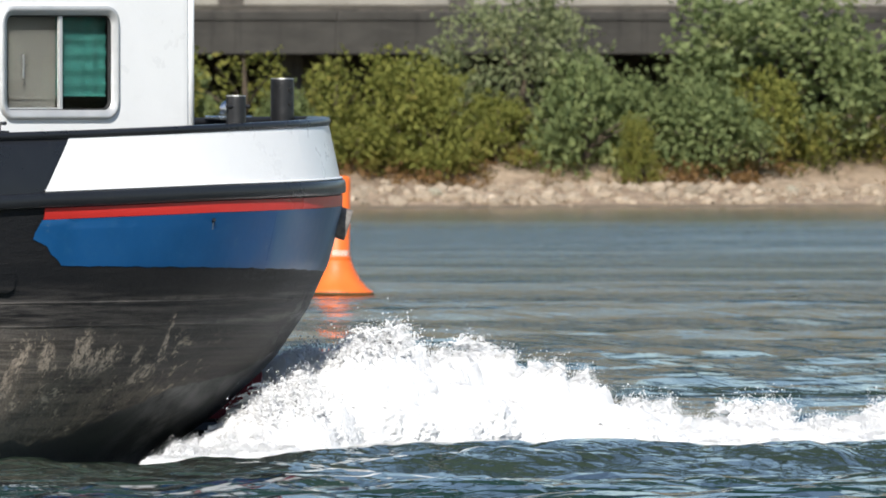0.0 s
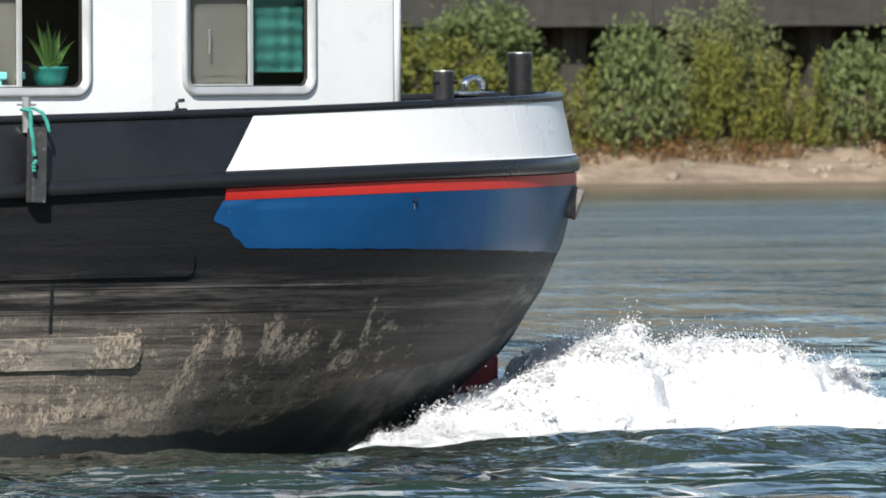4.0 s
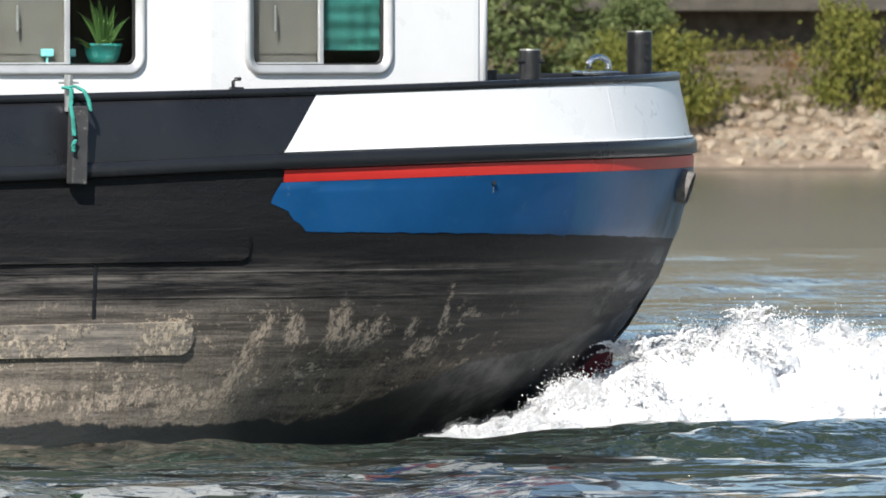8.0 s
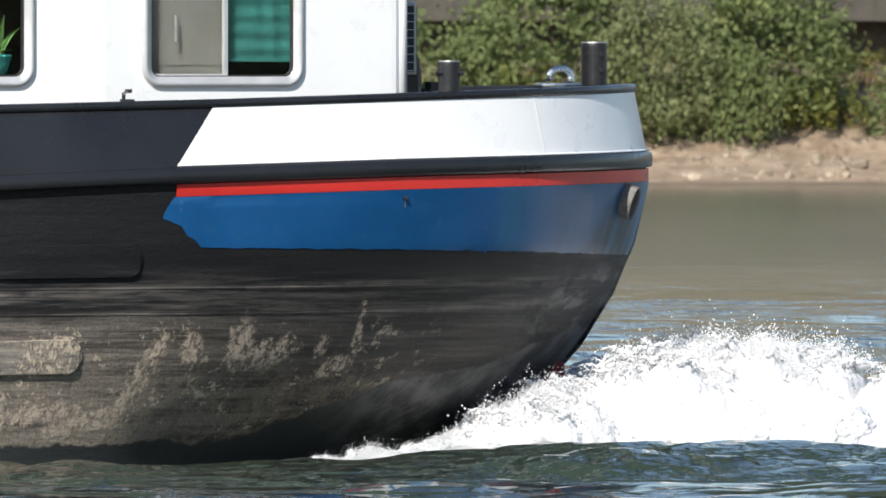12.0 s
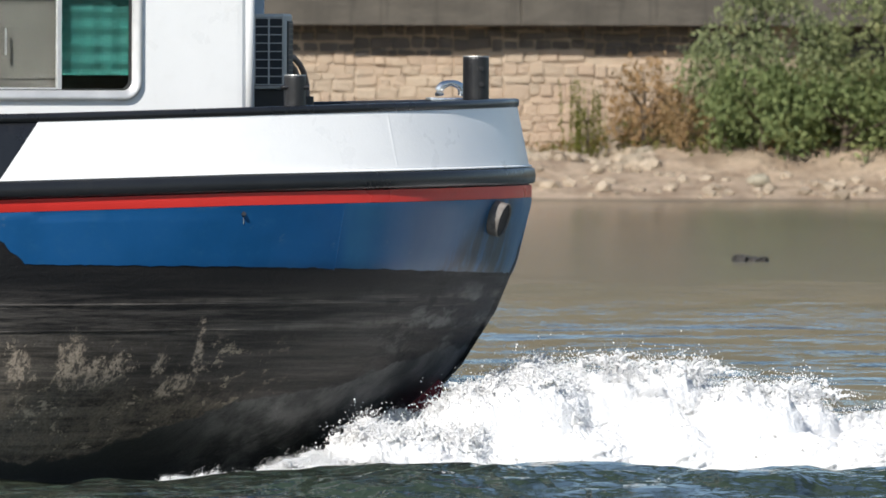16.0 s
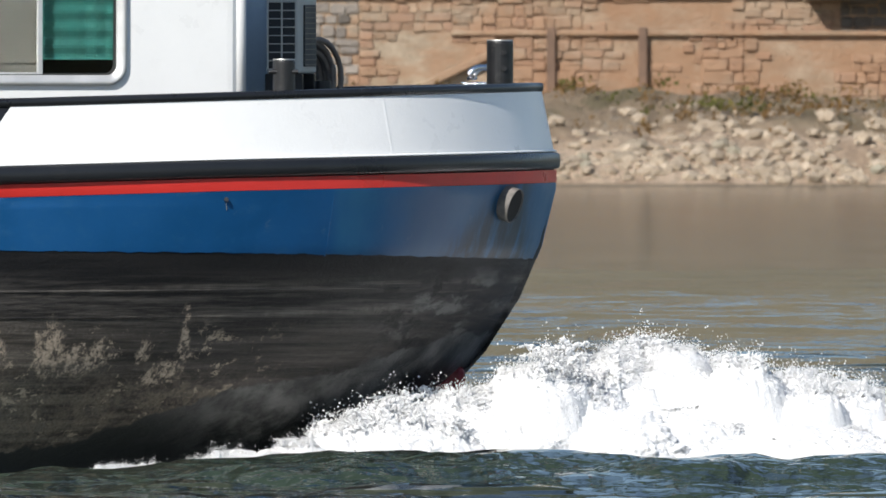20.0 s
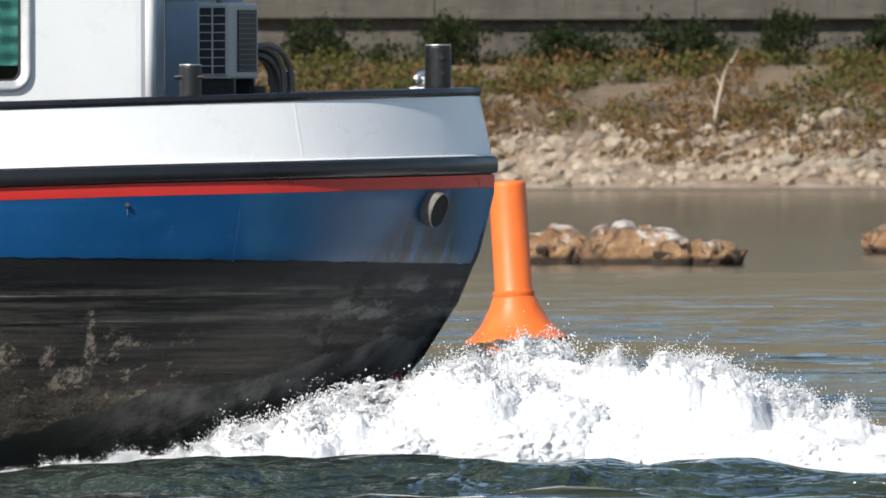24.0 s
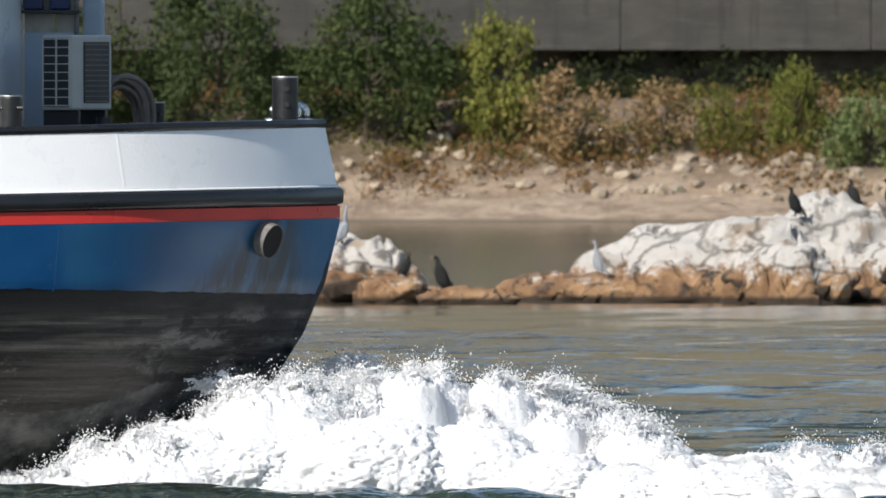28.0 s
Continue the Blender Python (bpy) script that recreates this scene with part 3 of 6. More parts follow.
water = sheet("water", steps((-3000, -300, 300), (-300, -80, 20), (-80, -50, 0.6), (-50, 140, 0.3), (140, 236, 0.45), (236, 300, 4), (300, 600, 30), (600, 3000, 400)),
              steps((14, 150, 17), (150, 205, 5), (205, 224, 0.6), (224, 234, 0.15), (234, 240, 0.24), (240, 262, 0.55), (262, 330, 0.6), (330, 442, 1.1), (442, 480, 5), (480, 660, 12), (660, 700, 20)), wave, M_WATER)
tagged(water, "rippled grey-green river water under a clear sky", "river", kind="structure")


def lie(x):
    """How far the waterline wanders."""
    return 1.6 * noise.noise(Vector((x * 0.045, 3.1, 0))) + 0.7 * noise.noise(Vector((x * 0.21, 8.1, 0)))


def stony(x):
    """Steep riprap slopes where no beach lies: 1 there, 0 on the flat beaches."""
    s = 0.0
    for a, b in ((320, 330), (245, 259), (90, 106), (28, 74)):
        s = max(s, clamp((x - a) / 3) * clamp((b - x) / 3))
    return s


def bank_z(x, y):
    d = y - BANK_Y - lie(x)
    s = stony(x)
    beach = -0.9 if d < -6 else 0.15 * d if d < 0 else 0.0
    if d >= 0:
        foot = 4.2 - 1.6 * s                       # width of the pale beach
        lo = 0.62 + 0.2 * s
        beach = lo * clamp(d / foot)
        rise = 2.25 - 1.15 * clamp((x - 28) / 4) * clamp((110.5 - x) / 3) - 0.5 * clamp((x - 276) / 4) - 0.75 * clamp((x - 94) / 2) * clamp((107.5 - x) / 2)
        beach += rise * clamp((d - foot) / 7.5) ** 0.8
    lumps = 0.16 * noise.noise(Vector((x * 0.9, y * 0.8, 0))) + 0.10 * noise.noise(Vector((x * 2.1, y * 2.0, 5)))
    lumps += 0.22 * noise.noise(Vector((x * 0.25, y * 0.4, 9)))
    return beach + lumps * clamp((d + 1.0) / 3.0) * (1.0 - 0.9 * clamp((d - 11) / 2)) * (0.75 + 0.9 * s)


bank = sheet("bank", steps((-900, -150, 25), (-150, -95, 2), (-95, 380, 0.42), (380, 420, 2), (420, 900, 25)),
             steps((660, 669, 1.0), (669, 683, 0.36), (683, 687.5, 0.8)), bank_z, M_BANK)
tagged(bank, "pale sand and gravel river bank with dry grass", "river bank", kind="structure")

# hillside out of view, added so that the water has brown land to mirror
land = sheet("ground", steps((-4000, -600, 400), (-600, 600, 60), (600, 4000, 400)), steps((692, 760, 22), (760, 1500, 90), (1500, 4600, 500)),
             lambda x, y: 5.9 + (0 if y < 770 else 190 * clamp((y - 770) / 950) ** 0.9 * (0.75 + 0.4 * noise.noise(Vector((x * 0.0011, y * 0.001, 2))))
                                 + 10 * noise.noise(Vector((x * 0.012, y * 0.012, 1)))), M_HILL)
tagged(land, "unseen wooded hillside added behind the far road for the water's reflections", "hillside", kind="structure")
near = sheet("near_bank", steps((-3000, -200, 400), (-200, 200, 40), (200, 3000, 400)), [-400, -60, -12, 2, 9, 14, 18],
             lambda x, y: 1.9 if y < 3 else 1.9 - (y - 3) * 0.19, M_GROUND)
tagged(near, "grassy near bank from which the river is watched", "river bank", kind="structure")

# -- the road wall: a stone wall with a concrete road deck that juts out over it --
WALL_Y = 687.0
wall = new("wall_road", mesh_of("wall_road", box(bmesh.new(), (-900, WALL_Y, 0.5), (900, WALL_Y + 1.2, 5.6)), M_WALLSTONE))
tagged(wall, "old stone retaining wall below the road", "retaining wall", kind="structure")


def deck_slab(x0, x1, z0, z1, y0, kindmat, name, label):
    """One length of concrete edge beam with a drip lip and joints."""
    ob = empty(name, pose(x0, y0, 0))
    n = max(1, round((x1 - x0) / 6.2))
    step = (x1 - x0) / n
    shared = {}
    for k in range(n):
        bm = bmesh.new()
        box(bm, (0.004, 0, z0), (step - 0.004, WALL_Y - y0 + 0.6, z1), None, 0.03)
        box(bm, (0.02, -0.05, z1 + 0.004), (step - 0.02, 0.5, z1 + 0.24), None, 0.02)
        if "me" not in shared:
            shared["me"] = mesh_of("slab", bm, kindmat)
        else:
            bm.free()
        o = from_mesh("slab", shared["me"], ob)
        o.location = (k * step, 0, 0.0)
    return tagged(ob, label, "edge beam", kind="structure")


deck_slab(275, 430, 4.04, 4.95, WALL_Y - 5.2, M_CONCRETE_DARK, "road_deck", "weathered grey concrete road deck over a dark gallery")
deck_slab(25.004, 46.996, 4.5, 5.7, WALL_Y - 0.5, M_CONCRETE, "road_edge", "grey concrete road edge flush with the wall")
deck_slab(47.0, 78.996, 4.36, 5.7, WALL_Y - 1.1, M_CONCRETE, "road_edge", "grey concrete road edge jutting over the wall")
deck_slab(79, 124.996, 4.13, 5.6, WALL_Y - 1.1, M_CONCRETE, "road_edge", "grey concrete road edge jutting over the wall")
deck_slab(125, 239.996, 3.90, 5.6, WALL_Y - 1.1, M_CONCRETE, "road_edge", "grey concrete road edge jutting over the wall")
deck_slab(240, 274.996, 4.02, 5.6, WALL_Y - 1.1, M_CONCRETE, "road_edge", "grey concrete road edge jutting over the wall")
deck_slab(-25, 25, 3.98, 5.7, WALL_Y - 0.35, M_CONCRETE, "road_edge", "grey concrete road edge jutting over the wall")
deck_slab(-44.996, -25.004, 4.02, 5.7, WALL_Y - 0.35, M_CONCRETE, "road_edge", "grey concrete road edge jutting over the wall")
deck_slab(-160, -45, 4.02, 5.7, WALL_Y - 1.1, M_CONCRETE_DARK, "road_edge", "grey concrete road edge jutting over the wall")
for k in range(22):
    x = 277 + k * 7.0
    pier = empty("deck_pier", pose(x, WALL_Y - 3.8, 0))
    bm = bmesh.new()
    box(bm, (-0.35, -0.35, 1.2), (0.35, 0.35, 4.04), None, 0.04)
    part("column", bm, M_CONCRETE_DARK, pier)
    tagged(pier, "square concrete pier under the road deck", "pier", "piers under the road deck")
rail = empty("parapet", pose(275, WALL_Y - 5.1, 5.26))
bm = bmesh.new()
box(bm, (0, 0, 0), (152, 0.16, 0.1), None, 0.02)
part("kerb", bm, M_CONCRETE, rail)
for k in range(22):
    bm = bmesh.new()
    box(bm, (k * 7 + 0.1, 0.02, 0.1), (k * 7 + 6.3, 0.14, 0.72), None, 0.02)
    part("panel", bm, M_PARAPET, rail)
tagged(rail, "pale concrete parapet panels along the road deck", "parapet", kind="structure")
# ---- the barge: x aft, y to starboard, z up from the waterline ----
NOTCH_Z = 2.24            # height of the red-stripe fitting that all heights are told from
MID_Y = 3.25
RAIL = [(-42, 3.25), (-41.3, 1.6), (-38.6, 0.0), (-34, -1.2), (-28, -1.55), (-16, -1.57), (-10, -1.56), (-8, -1.5), (-6, -1.38),
        (-4, -1.13), (-2.19, -0.755), (-1.0, -0.39), (0, 0), (0.8, 0.41), (1.48, 0.87), (2.05, 1.47), (2.48, 2.13), (2.76, 2.72),
        (2.93, 3.25)]


def spline(ctrl, per=10):
    out = []
    c = [Vector((*p, 0)) for p in ctrl]
    for i in range(len(c) - 1):
        p0, p1, p2, p3 = c[max(i - 1, 0)], c[i], c[i + 1], c[min(i + 2, len(c) - 1)]
        chord = (p2 - p1).length
        m1 = (p2 - p0) / max((p2 - p1).length + (p1 - p0).length, 1e-6) * chord
        m2 = (p3 - p1) / max((p3 - p2).length + (p2 - p1).length, 1e-6) * chord
        for k in range(per):
            t = k / per
            h = (2 * t ** 3 - 3 * t ** 2 + 1, t ** 3 - 2 * t ** 2 + t, -2 * t ** 3 + 3 * t ** 2, t ** 3 - t ** 2)
            out.append(p1 * h[0] + m1 * h[1] + p2 * h[2] + m2 * h[3])
    out.append(c[-1])
    return out


LINE = spline(RAIL)
ARC = [0.0]
for a, b in zip(LINE, LINE[1:]):
    ARC.append(ARC[-1] + (b - a).length)
ARC = np.array(ARC)
LX, LY = np.array([p.x for p in LINE]), np.array([p.y for p in LINE])


def arc_of(x):
    """Arc length along the port rail at a given x."""
    return float(np.interp(x, LX[12:], ARC[12:]))


def plan(s):
    """Point, outward normal at arc s of the port rail line."""
    p = Vector((float(np.interp(s, ARC, LX)), float(np.interp(s, ARC, LY)), 0))
    d = 0.06
    q = Vector((float(np.interp(s + d, ARC, LX)) - float(np.interp(s - d, ARC, LX)), float(np.interp(s + d, ARC, LY)) - float(np.interp(s - d, ARC, LY)), 0))
    q.normalize()
    return p, Vector((q.y, -q.x, 0))


def rail_top(x):
    return NOTCH_Z + float(np.interp(x, [-42, -16, -5, -2.2, 0, 2.9], [0.75, 0.05, 0.17, 0.285, 0.345, 0.40]))


def rim_top(x):
    return NOTCH_Z + float(np.interp(x, [-42, -16, -5, -1.6, 0.5, 2.9], [1.45, 0.68, 0.79, 0.865, 0.925, 0.985]))


FLARE_Z = [-2.9, -2.5, -2.15, -1.8, -1.45, -1.28, -0.83, -0.4, 0.1, 0.3, 1.0]
FLARE_IN = [2.05, 1.95, 1.62, 1.16, 0.78, 0.62, 0.32, 0.13, 0.0, 0.0, 0.15]


def hull_at(s, z, off=0.0):
    """A point of the port hull skin at arc s and height z, off metres outside it."""
    p, nrm = plan(s)
    inward = float(np.interp(z - NOTCH_Z, FLARE_Z, FLARE_IN))
    if z < NOTCH_Z:
        inward *= float(np.interp(p.x, [-36, -30, -7, -4, -2.5, -1.0, 0.5, 3], [1.0, 0.1, 0.05, 0.14, 0.38, 0.72, 1.0, 1.0]))
    q = p - nrm * (inward - off)
    if q.y > MID_Y:
        q.y = MID_Y
    return Vector((q.x, q.y, z))


def skin(grid, thick=0.0):
    """A bmesh from rows of points for port, with its mirror image to starboard."""
    bm = bmesh.new()
    for side in (0, 1):
        rows = [[bm.verts.new((v.x, v.y if not side else 2 * MID_Y - v.y, v.z)) for v in row] for row in grid]
        for a, b in zip(rows, rows[1:]):
            for i in range(len(a) - 1):
                f = (a[i], a[i + 1], b[i + 1], b[i])
                bm.faces.new(f if side else f[::-1])
    bmesh.ops.remove_doubles(bm, verts=bm.verts, dist=0.001)
    bmesh.ops.recalc_face_normals(bm, faces=bm.faces)
    return bm


def port_skin(grid):
    bm = bmesh.new()
    rows = [[bm.verts.new(v) for v in row] for row in grid]
    for a, b in zip(rows, rows[1:]):
        for i in range(len(a) - 1):
            bm.faces.new((a[i], b[i], b[i + 1], a[i + 1]))
    return bm


S_END = float(ARC[-1])
S_ALL = list(np.interp(np.linspace(0, 1, 90), [0, 0.25, 1], [0, S_END - 9.5, S_END]))
barge = empty("motor_barge", pose(barge_x(0), TRACK_Y, 0))
tagged(barge, "motor barge with black, blue and white painted stern, under way", "barge")

hull_levels = [-2.9, -2.5, -2.15, -1.95, -1.8, -1.62, -1.45, -1.28, -1.05, -0.83, -0.6, -0.4, -0.2, 0.0]
grid = [[hull_at(s, NOTCH_Z + dz) for s in S_ALL] for dz in hull_levels]
grid.append([hull_at(s, rail_top(plan(s)[0].x) - 0.05) for s in S_ALL])
hull = part("hull", skin(grid), M_HULL, barge, "black hull plating, scraped and silted near the water", True)


def rim_off(s, up):
    return hull_at(s, rail_top(plan(s)[0].x) + (rim_top(plan(s)[0].x) - rail_top(plan(s)[0].x)) * up)


grid = [[rim_off(s, u) for s in S_ALL] for u in (-0.1, 0.0, 0.35, 0.7, 1.0)]
inner = []
for u in (0.97, 0.2):
    inner.append([rim_off(s, u) - plan(s)[1] * 0.05 for s in S_ALL])
part("bulwark", skin(grid + inner), M_BLACK, barge, "black bulwark plating", True)


def swept(section, s_list, base):
    """Rows of a section (outward, up) carried along the rail."""
    return [[(lambda q, nn: Vector((q.x, min(q.y, MID_Y) if q.y > MID_Y else q.y, q.z)) + nn * o + Vector((0, 0, u)))(base(s), plan(s)[1]) for s in s_list]
            for o, u in section]


rub = swept([(-0.02, -0.142), (0.022, -0.14), (0.048, -0.132), (0.058, -0.115), (0.060, -0.07), (0.054, -0.022), (0.046, -0.008), (0.030, -0.001), (-0.02, 0.0)], S_ALL,
            lambda s: hull_at(s, rail_top(plan(s)[0].x)))
part("rub_rail", skin(rub), M_BLACK, barge, "black flat-faced rubbing strake with rounded edges", True)
cap = swept([(-0.09, -0.075), (0.018, -0.075), (0.034, -0.062), (0.038, -0.035), (0.032, -0.008), (0.012, 0.0), (-0.07, 0.0), (-0.1, -0.02), (-0.09, -0.075)],
            S_ALL, lambda s: hull_at(s, rim_top(plan(s)[0].x)))
part("cap_rail", skin(cap), M_BLACK, barge, "black rounded cap rail", True)

# white bulwark panel with its slanting forward edge
s0, s1 = arc_of(-2.19), arc_of(-1.80)
rows = []
for k in range(9):
    u = k / 8
    start = s0 + (s1 - s0) * u
    rows.append([])
    for s in np.linspace(start, S_END, 70):
        a, b = rail_top(plan(s)[0].x) + 0.004, rim_top(plan(s)[0].x) - 0.07
        rows[-1].append(hull_at(s, a + (b - a) * u, 0.006))
part("white_panel", skin(rows), M_WHITE, barge, "white painted bulwark panel", True)

bead = swept([(0.004, 0.002), (0.026, 0.003), (0.030, 0.010), (0.024, 0.018), (0.004, 0.024)], list(np.linspace(s0, S_END, 70)),
             lambda s: hull_at(s, rail_top(plan(s)[0].x)))
part("foot_bead", skin(bead), M_WHITE, barge, "thin white bead along the panel's foot", True)

# red stripe and blue panel
s_red = arc_of(-2.19)
rows = []
for u in (0.0, 0.5, 1.0):
    rows.append([])
    for s in np.linspace(s_red, S_END, 70):
        top = rail_top(plan(s)[0].x) - 0.15
        rows[-1].append(hull_at(s, top - 0.105 + 0.105 * u, 0.006))
part("red_stripe", skin(rows), M_RED, barge, "bright red painted stripe", True)
rng = random.Random(4)


def blue_left(v):
    """The ragged forward edge of the blue, v from its top to its bottom."""
    return float(np.interp(v, [0, 0.2, 0.45, 0.55, 0.72, 0.86, 1.0], [-2.2, -2.27, -2.31, -2.14, -2.09, -1.98, -1.93])) + rng.uniform(-0.008, 0.008)


rows = []
for k in range(13):
    v = k / 12
    rows.append([])
    start = arc_of(blue_left(v))
    for j, s in enumerate(np.linspace(start, S_END, 150)):
        x = plan(s)[0].x
        top = rail_top(x) - 0.258
        bot = NOTCH_Z - float(np.interp(x, [-2.2, 0, 1.5, 2.9], [0.40, 0.425, 0.455, 0.50])) + 0.012 * noise.noise(Vector((s * 6, 2, 0))) + 0.008 * noise.noise(Vector((s * 19, 5, 0)))
        rows[-1].append(hull_at(s, top + (bot - top) * v, 0.005))
part("blue_panel", skin(rows), M_BLUE, barge, "blue painted band with a ragged lower edge", True)

# plate seams and the two long doubling strakes
for x, a, b in ((0.92, 0.06, -0.46), (-4.02, -0.68, -1.15)):
    wd = 1.0 if x > 0 else 2.2
    s = arc_of(x)
    bm = port_skin([[hull_at(s + d * wd, NOTCH_Z + z, o) for z in np.linspace(a, b, 9)] for d, o in ((-0.009, 0.004), (-0.003, 0.0065), (0.003, 0.0065), (0.009, 0.004))])
    part("plate_seam", bm, M_BLUE if x > 0 else M_BLACK, barge, "welded plate seam")
s = arc_of(1.43)
bm = port_skin([[hull_at(s + d - 0.02 * u, rail_top(1.45) + 0.01 + u * (rim_top(1.45) - rail_top(1.45) - 0.09), o) for u in np.linspace(0, 1, 6)]
                for d, o in ((-0.02, 0.006), (0.0, 0.008), (0.02, 0.006))])
part("weld_seam", bm, M_WHITE, barge, "raised weld seam in the white panel")


for z, x1 in ((-0.80, 1.9), (-1.02, 0.6)):
    cols = np.linspace(arc_of(-16), arc_of(x1), 60)
    bm = port_skin([[hull_at(s, NOTCH_Z + z + u + 0.012 * (s - cols[0]) * 0.3, o) for u, o in ((-0.012, 0.001), (-0.004, 0.006), (0.004, 0.006), (0.012, 0.001))] for s in cols])
    part("weld_line", bm, M_HULL, barge, "long horizontal weld line")


def strake(x_end, z_top, z_bot, mat, label, slope=0.0):
    """A long doubling plate with a rounded after end."""
    zc, h = NOTCH_Z + (z_top + z_bot) / 2, (z_top - z_bot) / 2
    se = arc_of(x_end) - h
    cols = list(np.linspace(arc_of(-16), se, 40)) + [se + h * math.sin(a) for a in np.linspace(0.15, 1.5, 8)]
    rows = []
    for v, o in ((1.0, 0.0), (0.94, 0.035), (0.3, 0.035), (-0.3, 0.035), (-0.94, 0.035), (-1.0, 0.0)):
        row = []
        for s in cols:
            hh = h if s <= se else h * math.sqrt(max(0.0, 1 - ((s - se) / h) ** 2)) + 0.004
            row.append(hull_at(s, zc + hh * v + slope * (s - se), o * (1 if s < se + 0.8 * h else 0.6)))
        rows.append(row)
    part("strake", port_skin([list(r) for r in zip(*rows)]), mat, barge, label, False)


strake(-2.48, -0.37, -0.66, M_HULL, "black doubling plate", 0.01)
strake(-9.0, -2.08, -2.3, M_HULL, "black doubling plate at the waterline", 0.0)
strake(-2.98, -1.18, -1.48, M_STRAKE, "scraped grey doubling plate with silt on it", 0.012)

deck = [[Vector((p.x, y, rail_top(p.x) - 0.02)) for y in (p.y + 0.1, MID_Y)] for p, nn in (plan(s) for s in S_ALL)]
part("deck", skin(deck), M_DECK, barge, "dark painted deck")

# rudder and skeg under the counter
bm = bmesh.new()
box(bm, (1.5, MID_Y - 0.16, -1.0), (2.16, MID_Y + 0.16, 0.84), None, 0.06)
part("rudder", bm, M_ANTIFOUL, barge, "red painted rudder below the counter")
bm = bmesh.new()
box(bm, (-1.2, MID_Y - 0.5, -1.2), (1.9, MID_Y + 0.5, 0.35), None, 0.1)
part("skeg", bm, M_BLACK, barge, "black skeg and rudder trunk below the counter")


def ring_frame(bm, w, h, r, band, depth, m):
    """A rounded rectangular frame: outer size w x h, corner radius r, band wide, depth proud."""
    def loop(inset, y):
        rr = max(0.02, r - inset)
        pts = []
        for cx, cz, a0 in ((w / 2 - r, h / 2 - r, 0), (-w / 2 + r, h / 2 - r, 90), (-w / 2 + r, -h / 2 + r, 180), (w / 2 - r, -h / 2 + r, 270)):
            for k in range(7):
                a = radians(a0 + 15 * k)
                pts.append(bm.verts.new(m @ Vector((cx + rr * math.cos(a), y, cz + rr * math.sin(a)))))
        return pts
    loops = [loop(0, 0.0), loop(0.008, -depth), loop(band * 0.45, -depth * 1.15), loop(band * 0.55, -depth * 0.75), loop(band - 0.008, -depth * 0.7), loop(band, 0.02)]
    for a, b in zip(loops, loops[1:]):
        for i in range(len(a)):
            bm.faces.new((a[i], a[(i + 1) % len(a)], b[(i + 1) % len(a)], b[i]))
    return bm


M_BOARD = paint("weathered_board", (0.52, 0.47, 0.40), 0.8, 0.3, (0.25, 0.21, 0.17), 0.5, 3)
M_NAVY = paint("navy_plastic", (0.015, 0.03, 0.11), 0.4, 0.15)
M_POST = paint("blue_grey_paint", (0.45, 0.55, 0.64), 0.5, 0.2)
# -- deckhouse --
SIDE = [(-12.0, -0.93), (-5.25, -0.86), (-2.7, -0.268), (0.03, 0.681), (0.075, 0.70), (0.108, 0.735), (0.114, 0.78), (0.114, MID_Y)]
FLOOR_Z, TOP_Z = NOTCH_Z + 0.30, NOTCH_Z + 3.0
WIN_LO, WIN_HI = NOTCH_Z + 0.96, NOTCH_Z + 2.03


def wall_run(a, b, hole=None, name="side_wall"):
    """A wall 6 cm thick from a to b, with one window opening given as distances along it."""
    a, b = Vector((*a, 0)), Vector((*b, 0))
    d = (b - a).normalized()
    m = Matrix.Translation(a) @ Matrix.Rotation(math.atan2(d.y, d.x), 4, 'Z')
    L = (b - a).length
    bm = bmesh.new()
    if hole:
        h0, h1 = hole
        for lo, hi in (((0, FLOOR_Z), (L, WIN_LO + 0.05)), ((0, WIN_HI - 0.05), (L, TOP_Z)), ((0, WIN_LO + 0.05), (h0 + 0.05, WIN_HI - 0.05)), ((h1 - 0.05, WIN_LO + 0.05), (L, WIN_HI - 0.05))):
            box(bm, (lo[0], 0, lo[1]), (hi[0], 0.06, hi[1]), m)
    else:
        box(bm, (0, 0, FLOOR_Z), (L, 0.06, TOP_Z), m)
    part(name, bm, M_WHITE, barge, "white painted deckhouse wall")
    return m, L


def along(a, b, x):
    a, b = Vector((*a, 0)), Vector((*b, 0))
    return (b - a).length * (x - a.x) / (b.x - a.x)


